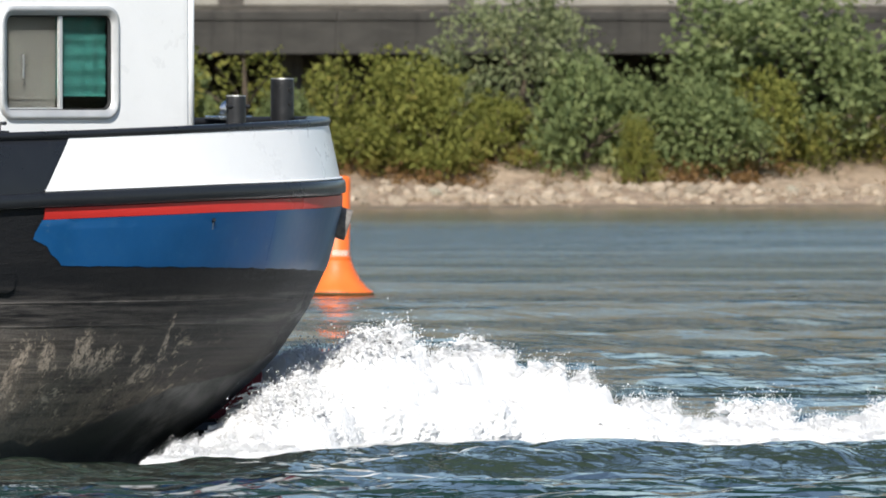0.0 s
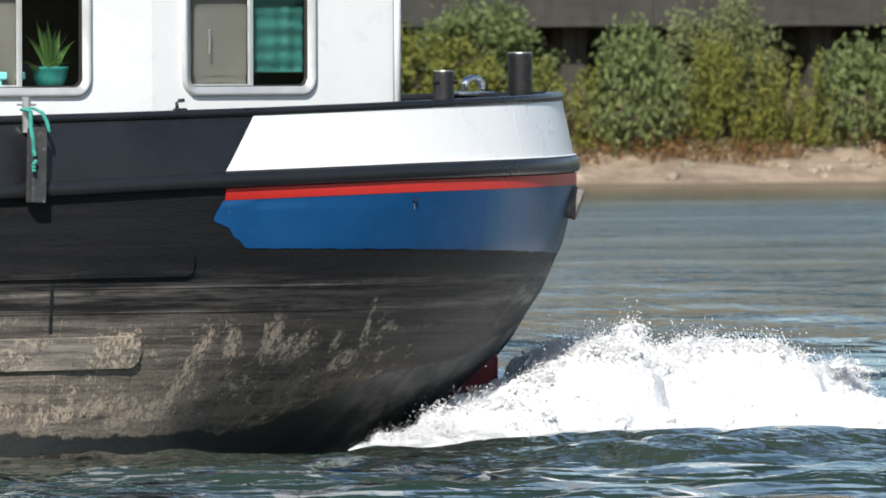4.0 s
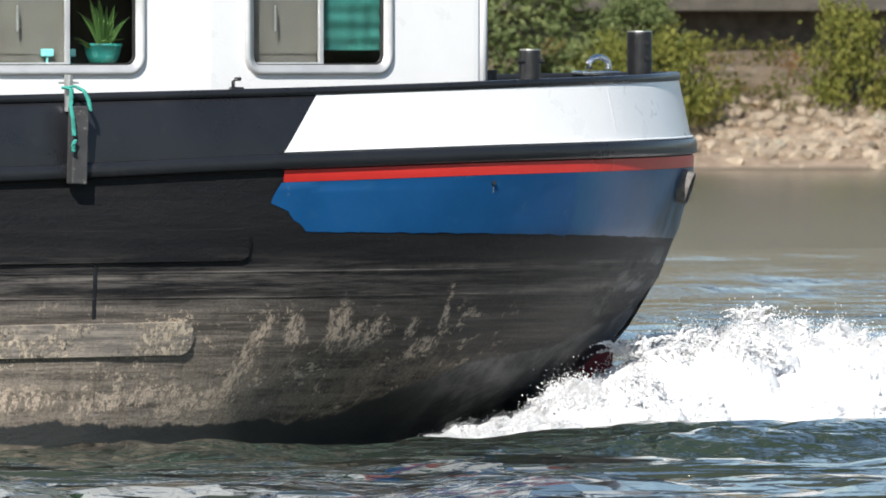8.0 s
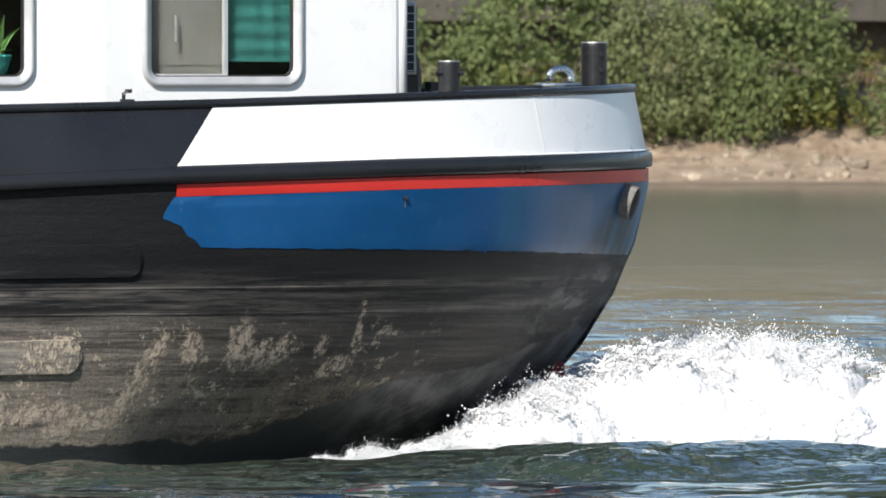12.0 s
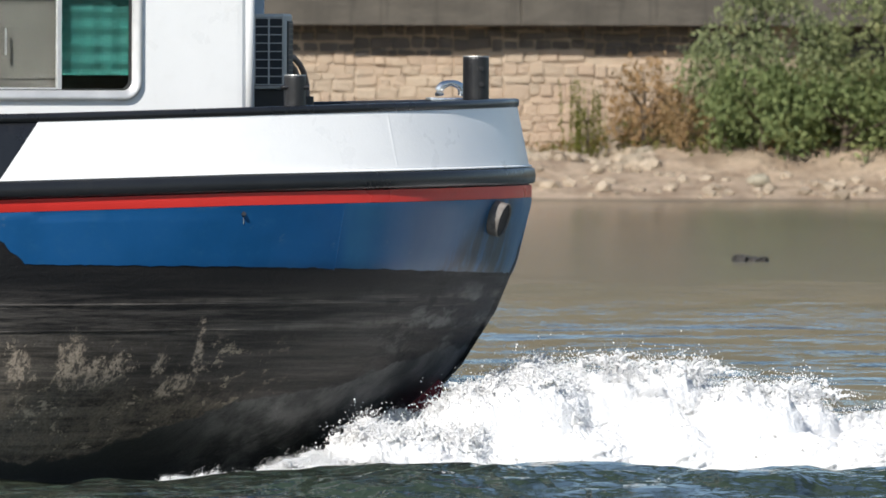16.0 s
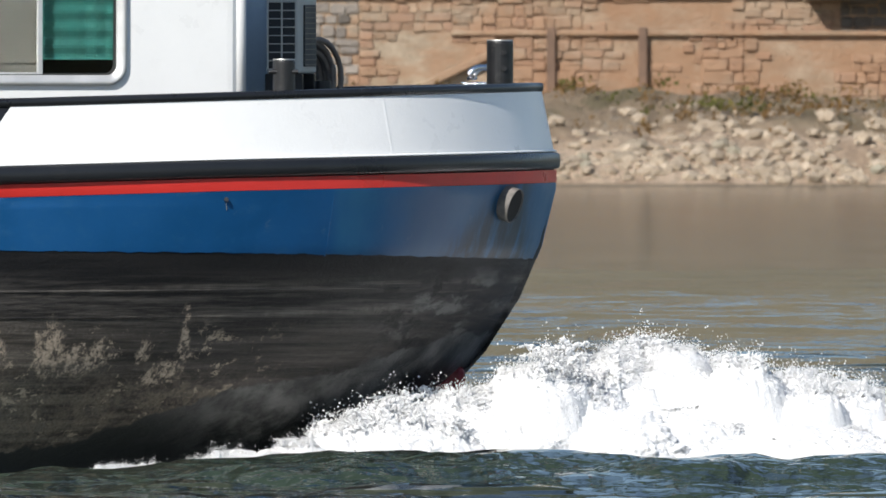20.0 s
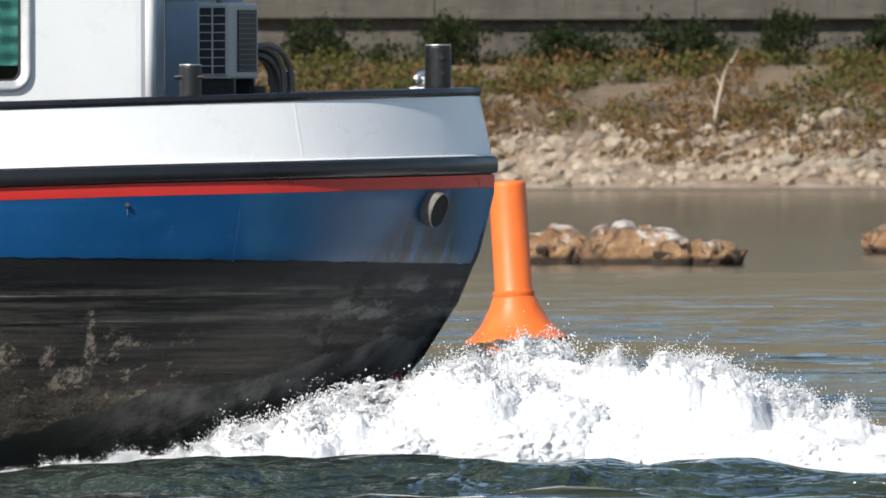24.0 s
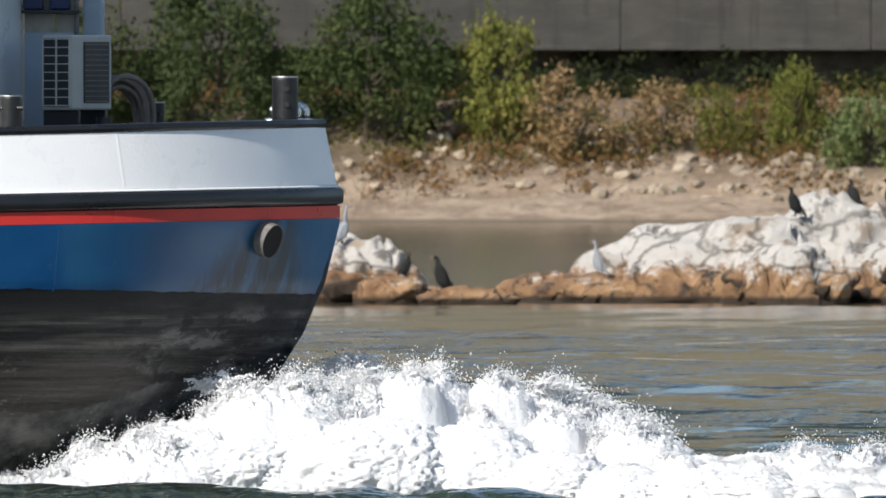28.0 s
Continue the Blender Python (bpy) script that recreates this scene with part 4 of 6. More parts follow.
def window(m, h0, h1, kind):
    """An aluminium sliding window: frame, two panes, mullion, and what shows behind."""
    c, w, h = (h0 + h1) / 2, h1 - h0, WIN_HI - WIN_LO
    mm = m @ Matrix.Translation((c, 0, (WIN_LO + WIN_HI) / 2))
    win = part("window", ring_frame(bmesh.new(), w, h, 0.17, 0.095, 0.035, mm), M_ALU, barge, "rounded aluminium window frame", True)
    bm = ring_frame(bmesh.new(), w - 0.17, h - 0.17, 0.10, 0.022, 0.012, mm @ Matrix.Translation((0, 0.012, 0)))
    part("seal", bm, M_SEAL, win, "black rubber seal")
    bm = bmesh.new()
    box(bm, (0.02, 0.004, -h / 2 + 0.09), (0.065, 0.04, h / 2 - 0.09), mm, 0.006)
    part("mullion", bm, M_ALU, win, "aluminium mullion")
    bm = bmesh.new()
    box(bm, (-w / 2 + 0.115, 0.006, -h / 2 + 0.088), (0.02, 0.03, -h / 2 + 0.115), mm, 0.004)
    part("sash_rail", bm, M_ALU, win)
    bm = bmesh.new()
    box(bm, (-w / 2 + 0.345, 0.008, -0.15), (-w / 2 + 0.362, 0.026, 0.08), mm, 0.005)
    part("sash_handle", bm, M_STEEL, win, "slim sash handle")
    for x0, x1, y in ((-w / 2 + 0.1, 0.03, 0.022), (0.05, w / 2 - 0.1, 0.034)):
        bm = bmesh.new()
        box(bm, (x0, y, -h / 2 + 0.09), (x1, y + 0.006, h / 2 - 0.09), mm)
        g = part("pane", bm, M_GLASS, win, "clear window pane")
        g.visible_shadow = False
    bm = bmesh.new()
    for k in range(9):
        z = -h / 2 + 0.19 + k * 0.105
        box(bm, (-w / 2 + 0.06, 0.09 + 0.0015 * (k % 2), z), (0.055, 0.094 + 0.0015 * (k % 2), z + 0.1045), mm)
    box(bm, (-w / 2 + 0.06, 0.10, -h / 2 + 0.05), (0.055, 0.104, -h / 2 + 0.2), mm)
    part("blind", bm, M_BLIND, win, "drawn grey pleated blind")
    if kind == "curtain":
        bm = bmesh.new()
        prev = None
        for k in range(33):
            z = -h / 2 + 0.22 + k * (h - 0.3) / 32
            y = 0.12 + 0.008 * math.sin(k * math.tau / 6)
            row = [bm.verts.new(mm @ Vector((x, y + 0.006 * math.sin(x * 40), z))) for x in np.linspace(0.06, w / 2 - 0.05, 9)]
            if prev:
                for i in range(8):
                    bm.faces.new((prev[i], prev[i + 1], row[i + 1], row[i]))
            prev = row
        part("curtain", bm, M_CURTAIN, win, "green pleated curtain drawn behind the pane")
    return win, mm, w, h


def glass():
    n = Nodes("window_glass")
    return n.set(color=(0.92, 0.95, 0.94), rough=0.02, glass=1.0, ior=1.12)


M_GLASS = glass()
m1, L1 = wall_run(SIDE[2], SIDE[3], (along(SIDE[2], SIDE[3], -2.36), along(SIDE[2], SIDE[3], -0.825)))
m2, L2 = wall_run(SIDE[1], SIDE[2], (along(SIDE[1], SIDE[2], -4.95), along(SIDE[1], SIDE[2], -3.36)))
wall_run(SIDE[0], SIDE[1])
for a, b in zip(SIDE[3:], SIDE[4:]):
    wall_run(a, b, None, "corner_wall" if b[1] < 1 else "after_wall")
wall_run((0.114, MID_Y), (0.114, 2 * MID_Y - 0.78), None, "after_wall")
wall_run((0.03, 2 * MID_Y - 0.69), (-12, 2 * MID_Y + 0.93), None, "side_wall")
wall_run((-12.0, 2 * MID_Y + 0.93), (-12.0, -0.93), None, "fore_wall")
bm = bmesh.new()
vs = [(x, y + 0.0) for x, y in SIDE] + [(x, 2 * MID_Y - y) for x, y in SIDE[-2::-1]]
bot = [bm.verts.new((x, y, TOP_Z)) for x, y in vs]
top = [bm.verts.new((x * 0.995, y, TOP_Z + 0.12)) for x, y in vs]
bm.faces.new(top)
bm.faces.new(bot[::-1])
for i in range(len(vs)):
    j = (i + 1) % len(vs)
    bm.faces.new((bot[i], bot[j], top[j], top[i]))
part("roof", bm, M_WHITE, barge, "white deckhouse roof")
part("corner_trim", tube(bmesh.new(), [(0.128, 0.80, FLOOR_Z), (0.128, 0.80, TOP_Z)], 0.066, 20), M_WHITE, barge, "white rounded corner of the deckhouse", True)
# near-black sheet behind the windows, in place of the cabin's darkness
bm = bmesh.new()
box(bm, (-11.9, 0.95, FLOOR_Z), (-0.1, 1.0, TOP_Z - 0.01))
part("cabin_shade_sheet", bm, M_DARK, barge, "near-black sheet standing in for the unlit cabin")
bm = bmesh.new()
box(bm, (-5.28, -0.885, FLOOR_Z), (-5.24, -0.86, TOP_Z))
part("wall_seam", bm, M_ALU, barge, "thin metal joint in the wall")
win_a, mm_a, w_a, h_a = window(m1, along(SIDE[2], SIDE[3], -2.36), along(SIDE[2], SIDE[3], -0.825), "curtain")
win_b, mm_b, w_b, h_b = window(m2, along(SIDE[1], SIDE[2], -4.95), along(SIDE[1], SIDE[2], -3.36), "plant")
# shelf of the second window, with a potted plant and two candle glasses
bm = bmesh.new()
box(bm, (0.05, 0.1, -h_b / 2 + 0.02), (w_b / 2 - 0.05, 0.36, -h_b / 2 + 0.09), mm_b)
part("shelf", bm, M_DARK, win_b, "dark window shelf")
zs = -h_b / 2 + 0.095
pot = part("plant_pot", lathe(bmesh.new(), [(0.085, 0), (0.125, 0.02), (0.150, 0.08), (0.165, 0.155), (0.172, 0.16), (0.172, 0.185), (0.15, 0.18)], 28, (0.53, 0.23, zs), mm_b), M_POT, win_b, "glazed teal flower pot", True)
rng = random.Random(7)


def blade(bm, base, a, ln, tilt, wide):
    """One pointed leaf, folded along its middle."""
    prev = None
    for i in range(7):
        u = i / 6
        c = base + Vector((math.cos(a), math.sin(a), 0)) * (tilt * ln * u * (0.4 + u)) + Vector((0, 0, ln * u * (1 - 0.25 * u * tilt)))
        t = Vector((-math.sin(a + 0.9), math.cos(a + 0.9), 0)) * wide * math.sin(math.pi * (0.18 + 0.81 * u))
        row = [bm.verts.new(mm_b @ q) for q in (c - t, c + Vector((0.008, 0.008, -0.004)), c + t)]
        if prev:
            bm.faces.new((prev[0], prev[1], row[1], row[0]))
            bm.faces.new((prev[1], prev[2], row[2], row[1]))
        prev = row


for k in range(13):
    bm = bmesh.new()
    a = rng.uniform(0, math.tau)
    blade(bm, Vector((0.55 + 0.05 * math.cos(a), 0.23 + 0.05 * math.sin(a), zs + 0.16)), a, rng.uniform(0.28, 0.5), rng.uniform(0.1, 0.5), rng.uniform(0.026, 0.040))
    part("leaf", bm, M_PLANT, pot)
bm = bmesh.new()
for k in range(16):
    a = rng.uniform(0, math.tau)
    blade(bm, Vector((0.40 + 0.05 * math.cos(a), 0.18 + 0.04 * math.sin(a), zs + 0.15)), a, rng.uniform(0.06, 0.13), rng.uniform(0.6, 1.5), 0.016)
part("trailing_leaves", bm, M_PLANT, pot, "small pale green trailing leaves")
for x in (-0.13, 0.17):
    bm = bmesh.new()
    lathe(bm, [(0.03, 0), (0.012, 0.02), (0.012, 0.07)], 10, (x, 0.07 if x < 0 else 0.2, zs), mm_b)
    box(bm, (x - 0.055, (0.07 if x < 0 else 0.2) - 0.03, zs + 0.07), (x + 0.055, (0.07 if x < 0 else 0.2) + 0.03, zs + 0.14), mm_b, 0.012)
    part("candle_glass", bm, M_TEALGLASS, win_b, "small teal candle holder")


# -- fittings on deck --
def bollard(x, y, r, top, pin):
    base = rail_top(x) - 0.03
    zt = NOTCH_Z + top
    b = part("bollard", lathe(bmesh.new(), [(r * 1.5, base), (r * 1.5, base + 0.03), (r, base + 0.04), (r, zt - 0.02), (r * 0.96, zt), (r * 0.8, zt + 0.002)], 28, (x, y, 0)), M_BOLLARD, barge, "black steel mooring bollard", False)
    bm = bmesh.new()
    lathe(bm, [(r * 0.97, zt - 0.004), (r * 1.0, zt), (r * 0.98, zt + 0.008), (r * 0.7, zt + 0.008)], 28, (x, y, 0))
    part("worn_top", bm, M_STEEL, b, "bare worn steel rim")
    bm = bmesh.new()
    if pin:
        tube(bm, [(x - r - 0.035, y - 0.05, zt - 0.1), (x + r + 0.02, y - 0.05, zt - 0.1)], 0.02)
    else:
        tube(bm, [(x + 0.03, y - r - 0.012, zt - 0.10), (x + 0.03, y - r + 0.05, zt - 0.10)], 0.022)
        part("stud", tube(bmesh.new(), [(x + 0.03, y - r - 0.012, zt - 0.235), (x + 0.03, y - r + 0.05, zt - 0.235)], 0.022), M_BOLLARD, b)
    part("pin", bm, M_BOLLARD, b)
    return b


bollard(2.46, 3.30, 0.112, 1.34, False)
bollard(0.495, 0.51, 0.094, 1.18, True)
bollard(1.10, 5.2, 0.075, 1.12, False)
# chromed fairlead
fx, fy, fz = 2.355, 4.12, rim_top(2.3) + 0.02
bm = bmesh.new()
arch = [(fx + 0.11 * math.cos(a), fy + 0.05 * math.cos(a), fz + 0.045 + 0.08 * math.sin(a)) for a in np.linspace(-0.35, math.pi + 0.35, 14)]
tube(bm, arch, 0.026, 10)
tube(bm, [(p[0] + 0.05, p[1] + 0.16, p[2]) for p in arch], 0.026, 10)
box(bm, (fx - 0.17, fy - 0.05, fz - 0.04), (fx + 0.19, fy + 0.26, fz + 0.0), None, 0.01)
part("fairlead", bm, M_CHROME, barge, "polished chrome fairlead loop", True)
# hook cleat on the cap rail
p, nn = plan(arc_of(-2.61))
q = hull_at(arc_of(-2.61), rim_top(-2.61)) - nn * 0.03
bm = bmesh.new()
tube(bm, [q, q + Vector((0.0, 0, 0.07)), q + Vector((0.015, 0, 0.085)), q + Vector((0.07, 0, 0.088))], 0.017, 8)
box(bm, (q.x - 0.03, q.y - 0.03, q.z - 0.01), (q.x + 0.09, q.y + 0.03, q.z + 0.018), None, 0.006)
part("hook_cleat", bm, M_BLACK, barge, "small black hook cleat", True)
# little drain fitting below the red stripe
q = hull_at(arc_of(0.0), NOTCH_Z + 0.01, 0.0)
bm = bmesh.new()
tube(bm, [q, q + Vector((0, -0.03, 0.01))], 0.02, 8)
dr = part("drain", bm, M_BLACK, barge, "small dark drain stub")
bm = tube(bmesh.new(), [q + Vector((0.0, -0.004, -0.02)), q + Vector((0.003, 0.006, -0.08))], 0.003, 6)
part("lime_run", bm, M_STEEL, dr, "pale run below the drain")
# hawse pipe on the quarter
s_h = arc_of(2.46)
p, nn = plan(s_h)
centre = hull_at(s_h, NOTCH_Z - 0.02)
axis = Vector((0.86, -0.41, -0.30)).normalized()
mh = Matrix.Translation(centre - axis * 0.165) @ axis.to_track_quat('Z', 'Y').to_matrix().to_4x4()
hp = part("hawse_pipe", lathe(bmesh.new(), [(0.149, -0.1), (0.149, 0.25), (0.151, 0.257), (0.150, 0.264), (0.146, 0.266), (0.1425, 0.262), (0.142, 0.235)], 32, (0, 0, 0), mh), M_PIPE, barge, "short rust-stained hawse pipe stub", True)
# flat near-black disc just inside the rim paints the shade of the bore
part("bore", lathe(bmesh.new(), [(0.0005, 0.243), (0.1425, 0.243), (0.1425, 0.250)], 28, (0, 0, 0), mh), M_BORE_SHADE, hp, "near-black disc standing in for shade in the pipe")
# fender on its green rope, hung from a steel pin
fx = -4.27
sf = arc_of(fx)
p, nn = plan(sf)
out = hull_at(sf, NOTCH_Z + 0.35, 0.12)
ang_f = math.atan2(nn.x, -nn.y)
mf = Matrix.Translation((out.x, out.y, NOTCH_Z)) @ Matrix.Rotation(ang_f, 4, 'Z') @ Matrix.Rotation(radians(1.5), 4, 'Y')
bm = bmesh.new()
box(bm, (-0.075, -0.06, 0.02), (0.075, 0.06, 0.70), mf, 0.014)
fen = part("fender", bm, M_FENDER, barge, "worn black rubber fender block")
bm = bmesh.new()
pin = mf @ Vector((-0.02, 0.16, 0.80))
tube(bm, [pin + Vector((0, 0, -0.15)), pin + Vector((0, 0, 0.17))], 0.038, 12)
tube(bm, [pin + Vector((-0.09, 0, 0.10)), pin + Vector((0.09, 0, 0.10))], 0.011, 6)
part("pin", bm, M_STEEL, fen, "galvanised hanging pin")
bm = bmesh.new()
for ph in (0.0, 2.1, 4.2):
    for ctrl in ([(-0.09, 0.12, 0.86), (-0.07, 0.0, 0.84), (-0.1, -0.05, 0.70), (-0.095, -0.09, 0.58), (-0.085, -0.10, 0.44)],
                 [(-0.09, 0.13, 0.85), (0.0, 0.08, 0.87), (0.05, 0.0, 0.83), (0.08, -0.04, 0.74), (0.09, -0.05, 0.66)],
                 [(-0.09, -0.105, 0.30), (-0.10, -0.11, 0.36), (-0.075, -0.105, 0.40)]):
        pts = []
        for i in range(len(ctrl) * 5 - 4):
            u = i / 5
            k = min(int(u), len(ctrl) - 2)
            c = Vector(ctrl[k]).lerp(Vector(ctrl[k + 1]), u - k)
            pts.append(mf @ (c + Vector((0.011 * math.cos(i * 1.3 + ph), 0.011 * math.sin(i * 1.3 + ph), 0))))
        tube(bm, pts, 0.011, 5)
part("rope", bm, M_ROPE, fen, "green twisted rope")

# -- air-conditioning unit abaft the house --
ua, ub = Vector((0.72, 2.65, 0)), Vector((0.93, 3.66, 0))
d = (ub - ua).normalized()
mu = Matrix.Translation((ua.x, ua.y, NOTCH_Z + 1.06)) @ Matrix.Rotation(math.atan2(d.y, d.x) - math.pi / 2, 4, 'Z')
# local: y along the unit to starboard, x aft; the port end is y = 0
bm = bmesh.new()
box(bm, (-0.27, 0, 0), (0.0, 1.02, 0.64), mu, 0.02)
unit = part("air_conditioner", bm, M_UNIT, barge, "cream air-conditioning outdoor unit with dark grilles")
bm = bmesh.new()
box(bm, (-0.258, -0.006, 0.03), (-0.014, 0.0, 0.61), mu)
part("coil", bm, M_GRILLE, unit, "dark coil behind the end grille")
for k in range(9):
    bm = bmesh.new()
    box(bm, (-0.262, -0.02, 0.035 + k * 0.0705), (-0.010, -0.006, 0.044 + k * 0.0705), mu, 0.002)
    part("grille_bar", bm, M_UNIT, unit)
for x in (-0.262, -0.142, -0.022):
    bm = bmesh.new()
    box(bm, (x, -0.024, 0.035), (x + 0.014, -0.008, 0.615), mu, 0.003)
    part("grille_upright", bm, M_UNIT, unit)
bm = bmesh.new()
box(bm, (0.0, 0.30, 0.06), (0.012, 0.92, 0.58), mu)
part("fan_grille", bm, M_GRILLE, unit, "dark fan grille")
for k in range(12):
    bm = bmesh.new()
    box(bm, (0.012, 0.30, 0.07 + k * 0.044), (0.02, 0.92, 0.078 + k * 0.044), mu)
    part("louvre", bm, M_HOSE, unit)
for y in (0.12, 0.8):
    bm = bmesh.new()
    box(bm, (-0.3, y, -0.75), (0.02, y + 0.06, 0.0), mu, 0.01)
    part("bracket", bm, M_BLACK, unit, "dark support bracket")
# hose coil hung beside it
bm = bmesh.new()
hc = Vector((0.83, 4.40, NOTCH_Z + 1.0))
e1, e2 = Vector((0.75, 0.66, 0)), Vector((0.66, -0.75, 0))
pts = []
for k in range(8 * 22):
    a = k * math.tau / 22
    rr = 1.0 + 0.05 * math.sin(k * 0.37) + 0.12 * math.sin(k * 0.093)
    pts.append(hc + e1 * (0.27 * rr * math.cos(a)) + Vector((0, 0, 0.31 * rr * math.sin(a))) + e2 * (0.034 * k / 22 - 0.06))
tube(bm, pts, 0.025, 7)
part("hose_coil", bm, M_HOSE, barge, "coiled grey hose", True)
bm = bmesh.new()
box(bm, (0.60, 4.2, NOTCH_Z + 0.4), (0.77, 4.36, NOTCH_Z + 2.6), None, 0.02)
part("stanchion", bm, M_POST, barge, "blue-grey painted post abaft the house")
bm = bmesh.new()
box(bm, (0.125, 4.0, NOTCH_Z + 0.4), (0.385, 4.05, NOTCH_Z + 2.6), None, 0.01)
part("board", bm, M_BOARD, barge, "weathered wooden board stowed upright")
bm = bmesh.new()
box(bm, (0.405, 4.0, NOTCH_Z + 1.6), (0.57, 4.05, NOTCH_Z + 2.6), None, 0.01)
part("board", bm, M_BOARD, barge, "weathered wooden board stowed upright")
bm = bmesh.new()
box(bm, (0.13, 3.95, NOTCH_Z + 0.4), (0.60, 3.99, NOTCH_Z + 1.72), None, 0.01)
part("locker_panel", bm, M_POST, barge, "blue-grey locker panel abaft the house")
bm = bmesh.new()
box(bm, (0.12, 3.86, NOTCH_Z + 1.88), (0.62, 4.0, NOTCH_Z + 1.91), None, 0.005)
shelf = part("deck_shelf", bm, M_BLACK, barge, "dark narrow shelf abaft the house")
for x0, x1 in ((0.13, 0.30), (0.36, 0.53)):
    bm = bmesh.new()
    box(bm, (x0, 3.87, NOTCH_Z + 1.914), (x1, 3.98, NOTCH_Z + 2.15), None, 0.015)
    part("storage_box", bm, M_NAVY, shelf, "dark blue storage box")
part("rusty_pole", tube(bmesh.new(), [(0.585, 3.92, NOTCH_Z + 0.4), (0.585, 3.92, NOTCH_Z + 2.6)], 0.022, 10), M_PIPE, barge, "thin rusty pole")
tube_bm = bmesh.new()
tube(tube_bm, [(0.95, 3.0, NOTCH_Z + 0.35), (0.95, 3.0, NOTCH_Z + 1.0)], 0.07, 14)
part("deck_vent", tube_bm, M_BLACK, barge, "low black deck vent")
# ---- white water behind the screw ----
wash = empty("prop_wash", pose(barge_x(0), TRACK_Y, 0))
tagged(wash, "churned white propeller wash heaped up astern of the barge", "wash", kind="stuff")


def foam_mesh(seed):
    """A billow of froth: a soft heap with a crumbling skin."""
    bm = bmesh.new()
    vs = bmesh.ops.create_icosphere(bm, subdivisions=6, radius=1.0)["verts"]
    off = Vector((seed * 11.3, seed * 5.1, seed * 2.7))
    for v in vs:
        n = v.co.copy()
        a = noise.fractal(n * 1.5 + off, 0.9, 2.1, 3)
        v.co = n * (0.95 + 0.07 * a + 0.045 * noise.noise(n * 5 + off) + 0.04 * noise.noise(n * 12 + off) + 0.045 * noise.noise(n * 25 + off) + 0.035 * noise.noise(n * 52 + off))
    return mesh_of("foam", bm, M_FOAM, True)


ICO_V = [Vector(v).normalized() for v in ((0, 1, 1.618), (0, -1, 1.618), (0, 1, -1.618), (0, -1, -1.618), (1, 1.618, 0), (-1, 1.618, 0),
                                          (1, -1.618, 0), (-1, -1.618, 0), (1.618, 0, 1), (-1.618, 0, 1), (1.618, 0, -1), (-1.618, 0, -1))]
ICO_F = [(0, 1, 8), (0, 8, 4), (0, 4, 5), (0, 5, 9), (0, 9, 1), (1, 6, 8), (8, 6, 10), (8, 10, 4), (4, 10, 2), (4, 2, 5), (5, 2, 11), (5, 11, 9),
         (9, 11, 7), (9, 7, 1), (1, 7, 6), (3, 6, 7), (3, 7, 11), (3, 11, 2), (3, 2, 10), (3, 10, 6)]


OCT_V = [Vector(v) for v in ((1, 0, 0), (-1, 0, 0), (0, 1, 0), (0, -1, 0), (0, 0, 1), (0, 0, -1))]
OCT_F = [(0, 2, 4), (2, 1, 4), (1, 3, 4), (3, 0, 4), (2, 0, 5), (1, 2, 5), (3, 1, 5), (0, 3, 5)]


